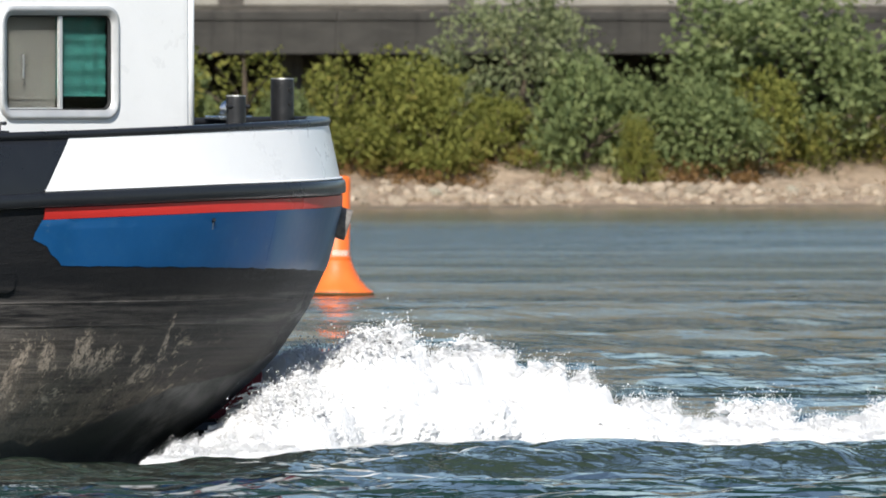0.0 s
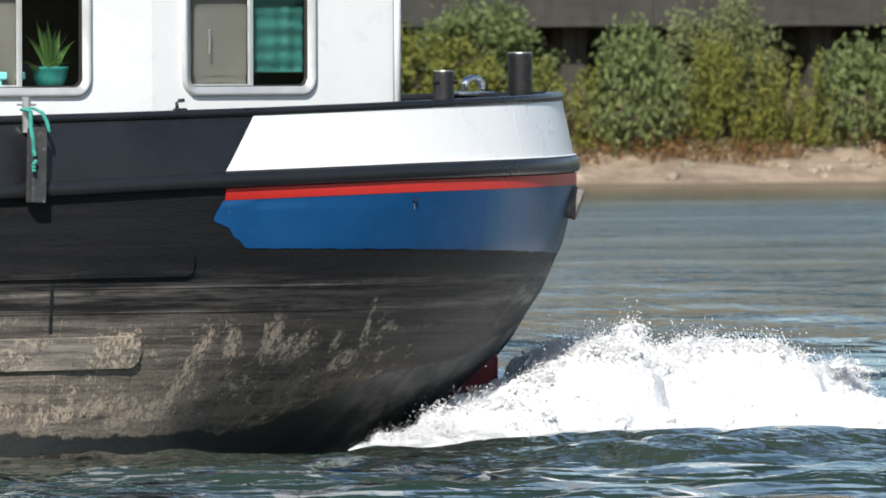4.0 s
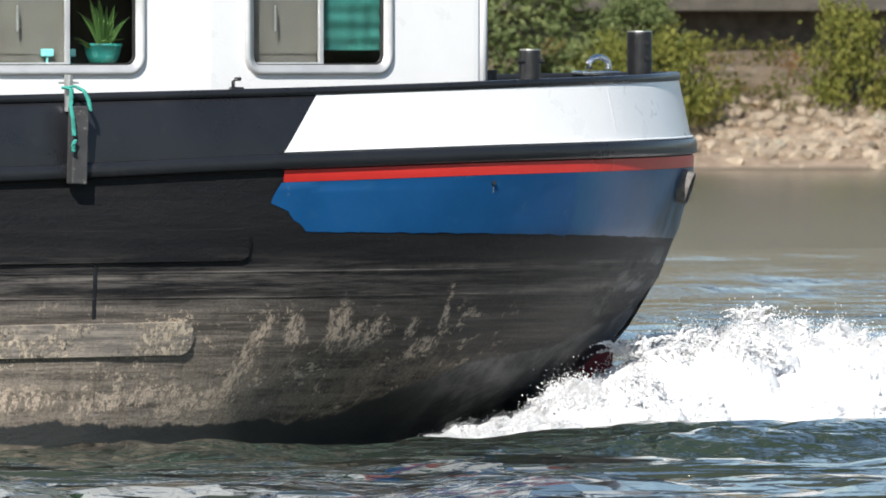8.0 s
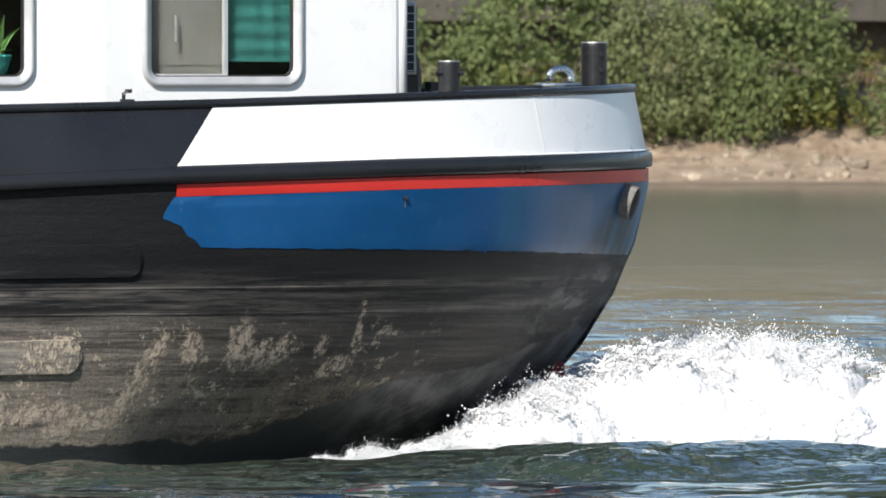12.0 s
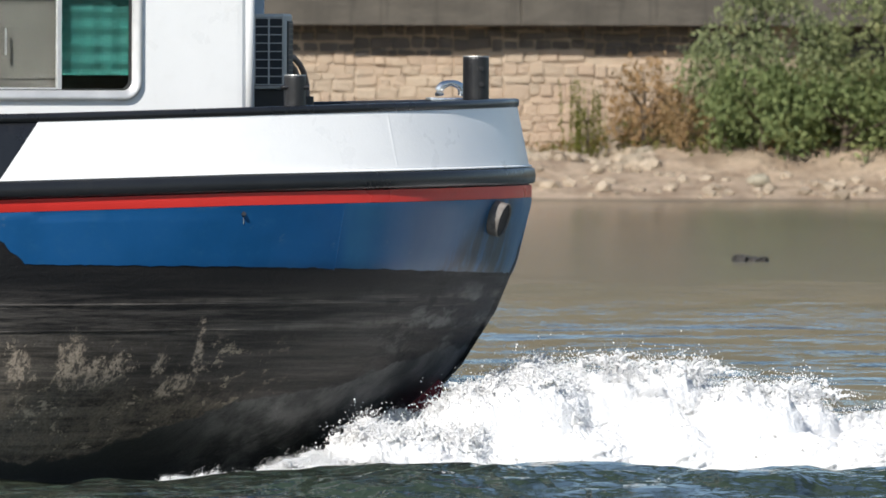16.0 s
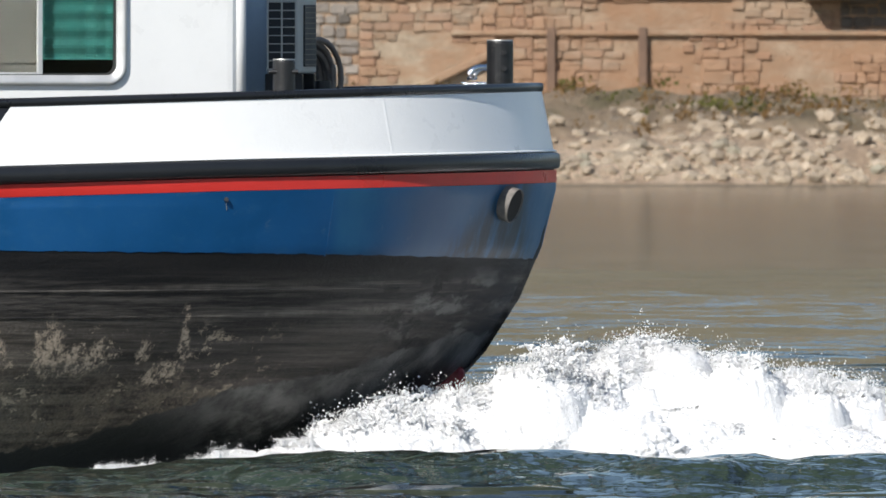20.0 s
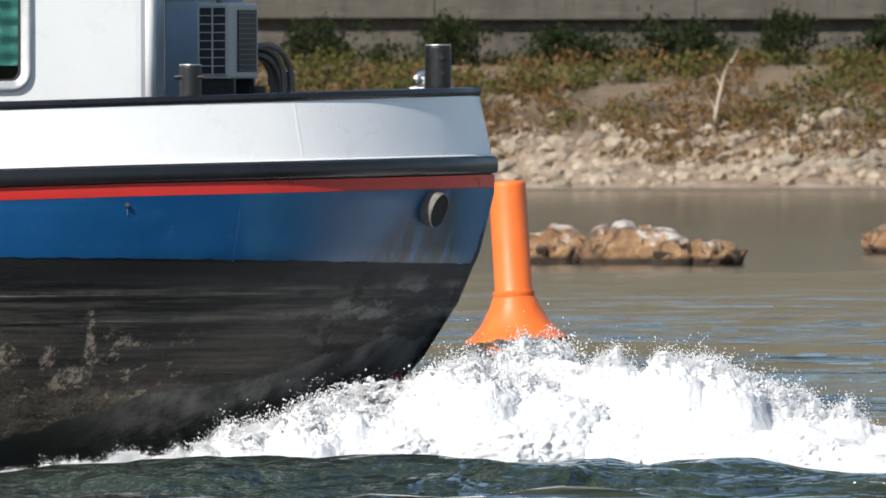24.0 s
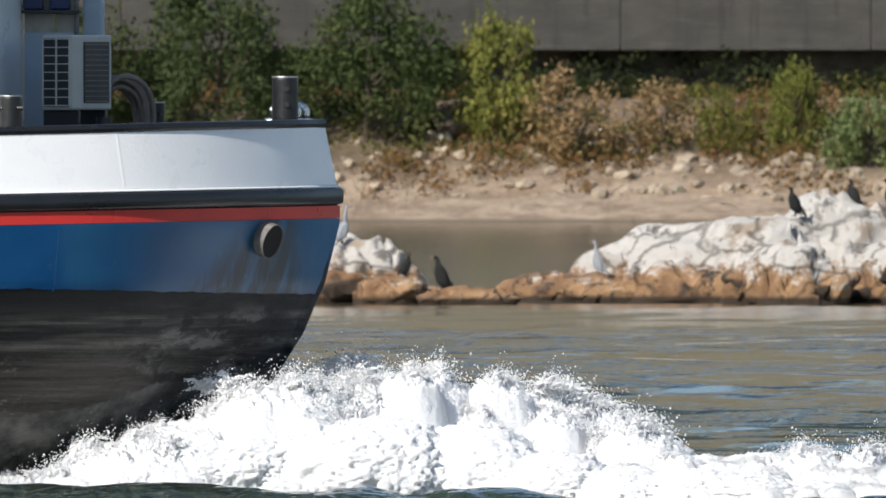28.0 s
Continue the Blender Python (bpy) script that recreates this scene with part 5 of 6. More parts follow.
def spray_mesh(seed, strings=90, drops=2200, reach=1.0, skirt=True):
    """A crown of torn water: a rough froth cap, thin thrown strings, and a mist of drops that thins out above them."""
    r = random.Random(seed)
    n = 56
    off = Vector((seed * 3.1, seed * 1.7, 0))
    verts, faces, tips = [], [], []
    for j in range(n):
        for i in range(n):
            x, y = (i / (n - 1) - 0.5), (j / (n - 1) - 0.5)
            q = math.hypot(x, y) * 2
            cap = 0.08 - 0.30 * q * q - 1.5 * max(0.0, q - 0.62) ** 1.3
            p = Vector((x * 9, y * 9, 0)) + off
            z = cap + max(0.0, 1 - q) * (0.26 * max(0.0, noise.noise(p * 0.8)) + 0.10 * noise.noise(p * 2.1) + 0.07 * noise.noise(p * 5.5) + 0.05 * noise.noise(p * 11))
            verts.append(Vector((x * 1.05 + 0.02 * noise.noise(p * 4), y, z)))
            if q < 0.85:
                tips.append(verts[-1])
    faces = [(j * n + i, j * n + i + 1, (j + 1) * n + i + 1, (j + 1) * n + i) for j in range(n - 1) for i in range(n - 1)
             if skirt and math.hypot((i + 0.5) / (n - 1) - 0.5, (j + 0.5) / (n - 1) - 0.5) < 0.49]
    high = [v for v in tips if v.z > 0.10] or tips
    ends = []

    def drop(c, s):
        i0 = len(verts)
        verts.extend(c + v * s for v in OCT_V)
        faces.extend(tuple(i0 + q for q in f) for f in OCT_F)

    # torn strings: small blobs of water strung along short thrown arcs
    for k in range(strings):
        c = r.choice(high) - Vector((0, 0, 0.02))
        way = Vector((c.x * 1.2 + r.gauss(0.15, 0.8), r.gauss(0, 0.6), 0.85)).normalized()
        ln, w = reach * r.choice((0.04, 0.06, 0.09, 0.14)) * r.uniform(0.7, 1.2), r.uniform(0.008, 0.021)
        steps_n = max(4, int(ln / 0.009))
        for i in range(steps_n):
            u = i / steps_n
            at = c + way * ln * u + Vector((0.5 * ln * u * u * (1 if k % 3 else -1), 0, -0.65 * ln * u * u))
            at += Vector((r.gauss(0, 0.005), r.gauss(0, 0.005), r.gauss(0, 0.005)))
            if u > 0.45 and r.random() < 0.3:
                continue
            i0, s = len(verts), w * (1.15 - 0.8 * u) * r.uniform(0.6, 1.2)
            verts.extend(at + v * s for v in ICO_V)
            faces.extend(tuple(i0 + q for q in f) for f in ICO_F)
        ends.append(at)
    # mist: thick against the froth, thin and coarse above it
    for k in range(drops):
        c = r.choice(tips if k % 5 < 3 else high)
        drop(c + Vector((r.gauss(0, 0.02), r.gauss(0, 0.02), r.expovariate(1 / 0.032) - 0.01)), 0.003 + 0.005 * r.random() ** 2)
    for k in range(drops // 8):
        drop(r.choice(ends) + Vector((r.gauss(0.02, 0.07), r.gauss(0, 0.08), r.gauss(0.02, 0.06))), 0.003 + 0.009 * r.random() ** 2)
    return quads("spray", verts, faces, M_SPRAY, True)


FOAMS = [foam_mesh(k) for k in range(6)]
SPRAYS = [spray_mesh(20 + k) for k in range(7)]
PLUMES = [spray_mesh(40 + k, 70, 1000, 2.0, False) for k in range(4)]


def heap(x):
    """Mean height of the white water over the river, along the wash."""
    return float(np.interp(x, [-1.2, -0.3, 0.5, 1.25, 1.95, 2.55, 3.2, 4.05, 4.85, 5.6, 7.2, 9.2, 13, 18, 26],
                           [0.05, 0.10, 0.21, 0.42, 0.70, 0.89, 1.04, 1.02, 0.77, 0.50, 0.36, 0.30, 0.24, 0.15, 0.05]))


def near_edge(x):
    """Nearest y of the white water."""
    return float(np.interp(x, [-1.2, 0.5, 2.0, 4.0, 8.0, 26], [-0.5, 0.4, 1.6, 1.85, 1.5, 0.3]))


FOAM_ROWS, SPRAY_ROWS = [], []
rng = random.Random(11)
for k in range(230):
    u = k / 229
    x = 0.25 + 24 * u ** 1.85
    h = heap(x)
    y0 = near_edge(x)
    y = y0 + 0.3 + (0 if k % 3 == 0 else rng.uniform(0.3, 4.2))
    if x < 2.8:
        y = y0 + rng.uniform(0.1, 0.6)
    ob = from_mesh("foam_mound", FOAMS[rng.randrange(6)], wash)
    sx = rng.uniform(0.55, 0.85) * (0.2 + 0.8 * min(1, h / 0.7)) * (1.0 + 0.05 * x)
    sz = max(0.07, h * rng.uniform(0.6, 1.0) * (0.72 if k % 3 == 0 else 1.0)) * 0.92
    ob.scale = (sx, sx * rng.uniform(0.7, 1.0), sz)
    FOAM_ROWS.append((ob, x, y, sz, rng.uniform(0, math.tau), rng.uniform(1.6, 3.1)))
for k in range(168):
    plume = k % 7 == 2
    ob = from_mesh("spray_burst", PLUMES[k % 4] if plume else SPRAYS[k % 7], wash)
    x = (rng.uniform(-0.6, 1.4), rng.uniform(1.0, 3.4), rng.uniform(2.0, 5.4), rng.uniform(4.0, 11.0))[k % 4]
    s = rng.uniform(0.7, 1.25) * (0.5 if x < 0.8 else 1.0)
    ob.scale = (s * 0.9, s * 0.9, s) if plume else (s, s, s)
    SPRAY_ROWS.append((ob, x, near_edge(x) + rng.uniform(0.55, 2.0) * (0.3 if x < 2.6 else 1.0), rng.uniform(1.0, 1.7), rng.uniform(0, 1), 0.13 if plume else 0.0))

# froth that fringes the near edge of the white water
for k in range(120):
    x = -1.0 + 12 * (k / 119) ** 1.25
    ob = from_mesh("froth", SPRAYS[k % 7], wash)
    s = rng.uniform(0.16, 0.36)
    ob.scale = (s * 1.4, s, s * 0.7)
    FOAM_ROWS.append((ob, x, near_edge(x) + rng.uniform(-0.2, 0.15), 0.10 * clamp((x + 0.7) / 1.2) + 0.01, rng.uniform(0, math.tau), rng.uniform(1.6, 3.1)))

# and breaks up the face of the heap
for k in range(210):
    x = 0.6 + 9.5 * (k / 209) ** 1.1
    ob = from_mesh("froth", SPRAYS[k % 7], wash)
    s, u = rng.uniform(0.4, 0.75) * (0.55 + 0.45 * min(1.0, heap(x))), rng.random()
    ob.scale = (s * 1.25, s, s * 0.8)
    FOAM_ROWS.append((ob, x, near_edge(x) + 0.05 + 0.9 * u, max(0.02, heap(x) * u * 0.85), rng.uniform(0, math.tau), rng.uniform(1.6, 3.1)))

# single splashes that slap up against the hull: x, y, time, size
SLAPS = []
for x, y, t, s in ((0.25, 0.25, 7.0, 0.30), (-0.35, -0.25, 11.0, 0.34), (-0.3, -0.3, 16.95, 0.62), (0.1, 0.1, 25.4, 0.3), (-0.6, -0.4, 23.1, 0.34), (0.3, 0.3, 12.0, 0.3)):
    ob = from_mesh("splash", SPRAYS[int(t) % 7], wash)
    ob.scale = (s, s * 0.5, s * 1.3)
    SLAPS.append((ob, x, y, t))

# the dark swell that stands along the near side of the white water
def swell(x, y):
    ridge = math.exp(-((y + 3.2 + 0.10 * x) / 3.2) ** 2)
    up = 0.17 * clamp((x + 2.2) / 3.0) * (1 - 0.55 * clamp((x - 2) / 6)) + 0.02 * math.sin(x * 0.55) * clamp((x + 1) / 3)
    p = Vector((x * 0.45, y * 0.6, 3.0))
    q = Vector((x * 0.7, y * 1.0, 7.0))
    chop = 0.025 * noise.noise(p) + 0.065 * noise.noise(q) + 0.055 * noise.noise(q * 2.3) + 0.02 * noise.noise(q * 5)
    return -0.10 + ridge * (up + 0.10) + chop * (0.3 + ridge) - 0.2 * (1 - ridge)


crest = sheet("swell", steps((-9, 12, 0.13), (12, 30, 0.25)), steps((-12, 2.4, 0.13)), swell, M_WATER)
crest.parent = wash
crest["label"] = "dark green stern wave"
# ---- plants on the far bank ----
def leaves(name, seed, clumps, per, spread, leaf, material, up=0.25):
    """Crown of single leaves, gathered in clumps: clumps is a list of centres."""
    r = np.random.RandomState(seed)
    c = np.repeat(np.array(clumps), per, axis=0)
    n = len(c)
    p = c + r.normal(0, 1, (n, 3)) * np.array(spread)
    a = r.normal(0, 1, (n, 3)) + np.array((0, 0, up))
    a /= np.linalg.norm(a, axis=1)[:, None]
    b = np.cross(a, r.normal(0, 1, (n, 3)))
    b /= np.linalg.norm(b, axis=1)[:, None]
    s = r.uniform(0.6, 1.15, (n, 1)) * leaf
    v = np.stack([p - a * s, p + b * s * 0.55, p + a * s, p - b * s * 0.55], axis=1).reshape(-1, 3)
    f = np.arange(n * 4).reshape(-1, 4)
    return quads(name, v, f, material)


def crown_clumps(seed, count, w, h, low=0.1, shell=0.55):
    r = random.Random(seed)
    out = []
    while len(out) < count:
        a, q, z = r.uniform(0, math.tau), r.uniform(shell, 1.0), r.uniform(low, 1.0)
        wide = math.sin(math.pi * min(0.97, 0.28 + 0.66 * z)) ** 0.6 * (0.8 + 0.35 * noise.noise(Vector((math.cos(a) * 1.4 + seed, math.sin(a) * 1.4, z * 2.2))))
        out.append((math.cos(a) * q * wide * w / 2, math.sin(a) * q * wide * w / 2.6, z * h * (0.9 + 0.16 * r.random())))
    return out


def shoot_clumps(seed, stems, w, h):
    r = random.Random(seed)
    out = []
    for k in range(stems):
        x, y, t = r.uniform(-w / 2, w / 2), r.uniform(-w / 3, w / 3), h * r.uniform(0.55, 1.0)
        lx = r.gauss(0, 0.06)
        for i in range(int(t / 0.17)):
            z = 0.15 + i * 0.17
            taper = max(0.25, 1 - z / t)
            out.append((x + lx * z + r.gauss(0, 0.12 * taper), y + r.gauss(0, 0.12 * taper), z))
    return out


def trunk_of(h):
    return tube(bmesh.new(), [(0, 0, -0.5), (0.03, 0, h * 0.25), (0.08, 0.05, h * 0.6), (0.05, 0.05, h * 0.85)], [0.10, 0.085, 0.05, 0.015], 7)


def limb_of(r, w, h):
    a, z = r.uniform(0, math.tau), r.uniform(0.05, 0.5) * h
    e = Vector((math.cos(a) * w * 0.36, math.sin(a) * w * 0.3, z + h * 0.32))
    return tube(bmesh.new(), [(0.02, 0, z), (e.x * 0.5, e.y * 0.5, z + h * 0.2), e], [0.045, 0.03, 0.01], 5)


def plant_kind(name, label, category, crowns, trunk_args):
    """Prototype meshes for one kind of plant: trunk and limbs."""
    seed, w, h, count = trunk_args
    r = random.Random(seed)
    wood = [("trunk", mesh_of("trunk", trunk_of(h), M_TRUNK))] + [("limb", mesh_of("limb", limb_of(r, w, h), M_TRUNK)) for k in range(count)]
    return name, label, category, crowns, wood, h


def tree_kind(name, label, mat, seed, w, h, n, per, leaf=0.105, sp=0.26):
    cr = [leaves("crown", seed + k, crown_clumps(seed + k, n, w, h), per, (sp, sp, sp * 0.85), leaf, mat) for k in range(3)]
    return plant_kind(name, label, "tree" if h > 3 else "bush", cr, (seed, w, h, 5))


def shoot_kind(name, label, mat, seed, w, h, stems, leaf=0.095):
    cr = [leaves("crown", seed + k, shoot_clumps(seed + k, stems, w, h), 8, (0.09, 0.09, 0.09), leaf, mat, 0.6) for k in range(3)]
    return plant_kind(name, label, "bush", cr, (seed, w, h, 4))


KINDS = {
    "D": (tree_kind("tree", "dense dark green leafy tree on the river bank", M_LEAF_DARK, 3, 5.6, 4.0, 105, 62), 5.6, 4.0),
    "O": (tree_kind("tree", "olive green spreading willow on the river bank", M_LEAF_OLIVE, 13, 6.2, 3.8, 110, 60, 0.095), 6.2, 3.8),
    "Y": (tree_kind("bush", "yellowing green bush on the bank slope", M_LEAF_YELLOW, 23, 3.6, 2.2, 62, 52, 0.09, 0.2), 3.6, 2.2),
    "B": (tree_kind("bush", "low dark green bush on the bank slope", M_LEAF_DARK, 33, 3.2, 1.6, 50, 50, 0.09, 0.2), 3.2, 1.6),
    "E": (tree_kind("tree", "dense deep green leafy tree by the road wall", M_LEAF_DEEP, 63, 5.6, 4.0, 105, 62), 5.6, 4.0),
    "S": (shoot_kind("sapling_clump", "clump of upright dark green poplar saplings", M_LEAF_DARK, 43, 4.2, 4.2, 17), 4.2, 4.2),
    "W": (shoot_kind("willow_clump", "clump of thin yellow-green willow shoots", M_LEAF_YELLOW, 53, 4.0, 3.2, 22), 4.0, 3.2),
}
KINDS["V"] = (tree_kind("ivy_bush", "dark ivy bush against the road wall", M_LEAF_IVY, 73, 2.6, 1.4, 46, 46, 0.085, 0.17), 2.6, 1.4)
KINDS["R"] = (tree_kind("bush", "rust-brown withered bush on the bank slope", M_LEAF_DRY, 83, 2.6, 1.8, 40, 34, 0.08, 0.17), 2.6, 1.8)
PLANT_COUNT = [0]


def plant(code, x, width, top, back=6.5):
    (name, label, category, crowns, trunk, h0), w0, hh = KINDS[code]
    x *= 1.025
    y = BANK_Y + lie(x) + back
    z = bank_z(x, y) - 0.05
    k = PLANT_COUNT[0]
    PLANT_COUNT[0] += 1
    ob = empty(name, pose(x, y, z, 0, 0, (k * 77) % 50 - 25))
    sx, sz = width * 1.06 / w0, max(0.25, ((top - 3.6) * 1.025 + 3.69 - z) / hh)
    c = from_mesh("crown", crowns[k % 3], ob)
    for o in [c] + [from_mesh(nm, me, ob) for nm, me in trunk]:
        o.scale = (sx, min(1.3, max(0.7, sx)), sz)
    tagged(ob, label, category, label.split(" on ")[0] + "s")
    return ob


def row(code, *items):
    for it in items:
        plant(code, *it)


# upstream of the gallery
row("D", (364, 8.2, 5.7, 7), (371, 7, 5.6, 7), (309, 5.2, 4.85, 6), (298.5, 3.2, 4.6, 7), (286, 5, 4.3, 7), (378, 7, 5.6, 7))
row("O", (356.8, 6.4, 5.5, 7.5), (339.4, 7.6, 5.3, 7.5), (331, 8.4, 4.7, 7), (293, 5, 4.4, 7.5), (344, 4.5, 4.9, 8))
row("Y", (352.4, 5.4, 3.75, 5.5), (343.5, 4, 3.4, 5.4), (284, 5, 3.7, 6.5), (358.3, 1.2, 2.2, 3.8), (334, 3.4, 3.2, 5.2))
row("W", (347.8, 5.6, 4.35, 6), (304.2, 3.4, 3.85, 6), (301, 1.8, 3.6, 5.5), (306.5, 3.0, 3.6, 6.5), (350, 3, 3.8, 5.4))
row("S", (306.3, 1.7, 4.15, 6), (308.2, 1.2, 3.85, 6.4), (303.2, 1.3, 4.0, 6.2), (324.8, 4.3, 5.0, 6.2), (321.5, 3.0, 4.2, 7), (328, 3.4, 4.6, 8))
row("B", (319.3, 4.2, 3.7, 8), (361, 4, 2.6, 4.8), (327, 3.4, 2.4, 4.8))
# the low green stretch and the wood beyond it
row("Y", (264.3, 5.2, 3.55, 8.2), (259.8, 5, 3.65, 8.0), (255.6, 4, 3.5, 8.4), (262.2, 3.4, 3.4, 9), (235.2, 3.4, 4.4, 5.6), (229.8, 2.8, 3.9), (234.6, 1.6, 4.0), (195.6, 3.2, 3.35), (191.1, 2.2, 3.8), (177.2, 2.6, 3.6), (188, 2.2, 2.9, 8))
row("B", (262, 4, 3.1, 7.2), (257.5, 4, 3.0, 7.4), (247.7, 2.6, 2.6), (198, 5, 2.6, 5))
row("D", (233.3, 3.2, 4.4), (221.5, 5.8, 4.9), (216.6, 4.6, 4.7), (212.2, 5.4, 4.9), (207.4, 5.4, 4.9), (202.3, 5, 4.8), (171.8, 4.6, 4.9), (174.9, 4.2, 4.6), (130.7, 4.0, 4.4), (166.8, 5.4, 5.1),
    (161.6, 5.6, 5.1), (156.4, 5.6, 5.1), (151, 5.4, 4.9), (224.5, 3, 4.2))
row("O", (204.6, 5, 4.6, 5.6), (200.2, 4.2, 4.5), (209.6, 4.4, 4.2, 5.4), (163.8, 4.4, 4.3, 5.4), (154, 4.6, 4.2, 5.4), (145, 6, 4.8), (139, 5.4, 4.4))
row("W", (267, 1.0, 4.1), (192.6, 1.6, 3.2), (183, 1.8, 3.3), (136, 3, 3.8))
# towards the masonry wall
row("B", (130.2, 3.6, 3.5), (79.6, 1.8, 3.0), (60, 3.0, 2.55, 5.4), (54.3, 3.0, 2.6, 5.4), (77.6, 2.2, 2.6, 5.6))
row("W", (125.3, 1.5, 4.4, 5), (121.6, 4.8, 3.9), (117.8, 4.4, 4.3), (133.5, 2.4, 3.6))
row("O", (114.2, 5.2, 5.1), (118.6, 3.6, 4.2, 8), (110.4, 5.0, 5.1), (107.2, 4.2, 5.1))
row("D", (84.9, 5.0, 4.9, 6))
row("E", (88.2, 5.2, 5.0, 6), (88.9, 3.4, 4.8, 8), (91.7, 3.6, 3.5, 8))
row("R", (104.6, 1.9, 3.25, 8), (105.4, 1.4, 2.6, 7))
row("W", (103.3, 0.9, 2.9, 8))
row("Y", (75, 3.0, 3.6, 5.4), (64, 2.9, 3.5, 7.5), (28.6, 4.0, 4.7, 8))
for a, b, step, top in ((280, 376, 2.3, 2.9), (198, 226, 2.2, 2.6), (148, 174, 2.2, 2.6), (107, 121, 2.0, 2.7), (256.5, 267, 2.2, 2.7)):
    q = random.Random(int(a))
    x = a
    while x < b:
        if not 302 < x < 317.5:
            plant(q.choice("YBBW"), x, q.uniform(2.2, 3.4), top + q.uniform(-0.5, 0.7), q.uniform(4.6, 6.0) + (2.4 if 250 < x < 269 else 0))
        x += step * q.uniform(0.7, 1.3)
# ivy that climbs the road wall
q = random.Random(17)
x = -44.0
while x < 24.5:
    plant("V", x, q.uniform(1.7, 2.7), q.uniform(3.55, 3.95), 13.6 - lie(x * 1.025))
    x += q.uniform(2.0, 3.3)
# abreast of the ledges
row("O", (-55.2, 4.2, 5.1, 6.5))
row("E", (-51.4, 4.9, 5.1, 6))
row("Y", (-63, 3.4, 3.9, 5.8), (-74.5, 1.6, 3.5, 7.5), (-68.4, 2.2, 3.0, 8))
row("E", (-84.5, 4.4, 5.3, 8), (-88, 4.6, 5.4, 8), (-91.6, 4.6, 5.2, 8))
row("Y", (-81.4, 2.6, 4.5, 8))
row("Y", (-66.9, 2.6, 3.2, 6.0))
row("W", (-76, 1.6, 3.2, 7.5))
row("R", (-79.6, 2.6, 3.3, 6.5), (-77.6, 2.2, 3.1, 7.5))
row("B", (-72.6, 2.2, 2.7, 6), (-52.5, 2.6, 2.4, 5), (-62.2, 2.0, 2.3, 5.2))


def undergrowth(name, label, mat, seed, spans, leaf, tall=0.13):
    """Low growth on the upper slope: spans of (from, to, clumps a metre, nearest, farthest)."""
    r = random.Random(seed)
    cl = []
    for a, b, dens, d0, d1 in spans:
        for k in range(int((b - a) * dens)):
            x = r.uniform(a, b) * 1.025
            y = BANK_Y + lie(x) + r.uniform(d0, d1)
            if noise.noise(Vector((x * 0.4, seed * 3.1, y * 0.5))) < -0.14:
                continue
            cl.append((x, y, bank_z(x, y) + 0.04 + abs(r.gauss(0, tall))))
    ob = new(name, leaves(name, seed, cl, 20, (0.2, 0.2, 0.10), leaf, mat, 0.9))
    return tagged(ob, label, "undergrowth", kind="stuff")


undergrowth("undergrowth", "low green weeds along the foot of the wall", M_LEAF_LOW, 5,
            ((-92, 26, 26, 6.0, 13.5), (-30, 26, 22, 9.0, 12.5), (79, 104, 2, 7, 13), (104, 275, 22, 6, 13), (275, 375, 22, 4.4, 10), (30, 78, 2, 7, 11)), 0.085)
undergrowth("undergrowth", "rust-brown dry weeds on the bank slope", M_LEAF_RUST, 6,
            ((-92, 26, 52, 3.8, 12.5), (79, 105, 4, 6, 12), (105, 135, 22, 5, 12), (170, 200, 18, 5.5, 12), (275, 375, 16, 3.6, 6.2), (200, 275, 5, 6, 12), (30, 78, 7, 4.6, 11)), 0.08)

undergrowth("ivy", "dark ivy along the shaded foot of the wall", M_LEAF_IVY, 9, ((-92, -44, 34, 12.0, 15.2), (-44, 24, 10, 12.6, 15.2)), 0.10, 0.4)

# ---- stones of the bank ----
BOULDERS = [mesh_of("stone", lump(bmesh.new(), (0, 0, 0), (1, 0.8, 0.62), 60 + k, 2, 0.42), M_BOULDER) for k in range(7)]


def stone_spot(r):
    a, b, d0, d1 = r.choice(((27, 76, 0.3, 8), (27, 76, 0.3, 4), (27, 76, 0.3, 3), (89, 107, 4.4, 10), (320, 331, 2, 9), (244, 260, 2, 9), (-92, 24, 3.0, 9), (-92, 24, 3.6, 7), (-44, 24, 0.5, 6), (-44, 24, 0.5, 6), (-44, 24, 1.5, 5), (27, 78, 0.3, 7), (104, 275, 0.3, 4), (180, 195, 2, 8), (-60, -45, 2.5, 6), (226, 240, 2, 7), (-44, 380, 0.2, 3), (98, 107, 4.4, 9), (335, 380, 0.2, 3.4)))
    x = r.uniform(a, b)
    y = BANK_Y + lie(x) + r.uniform(d0, d1)
    return x, y, bank_z(x, y)


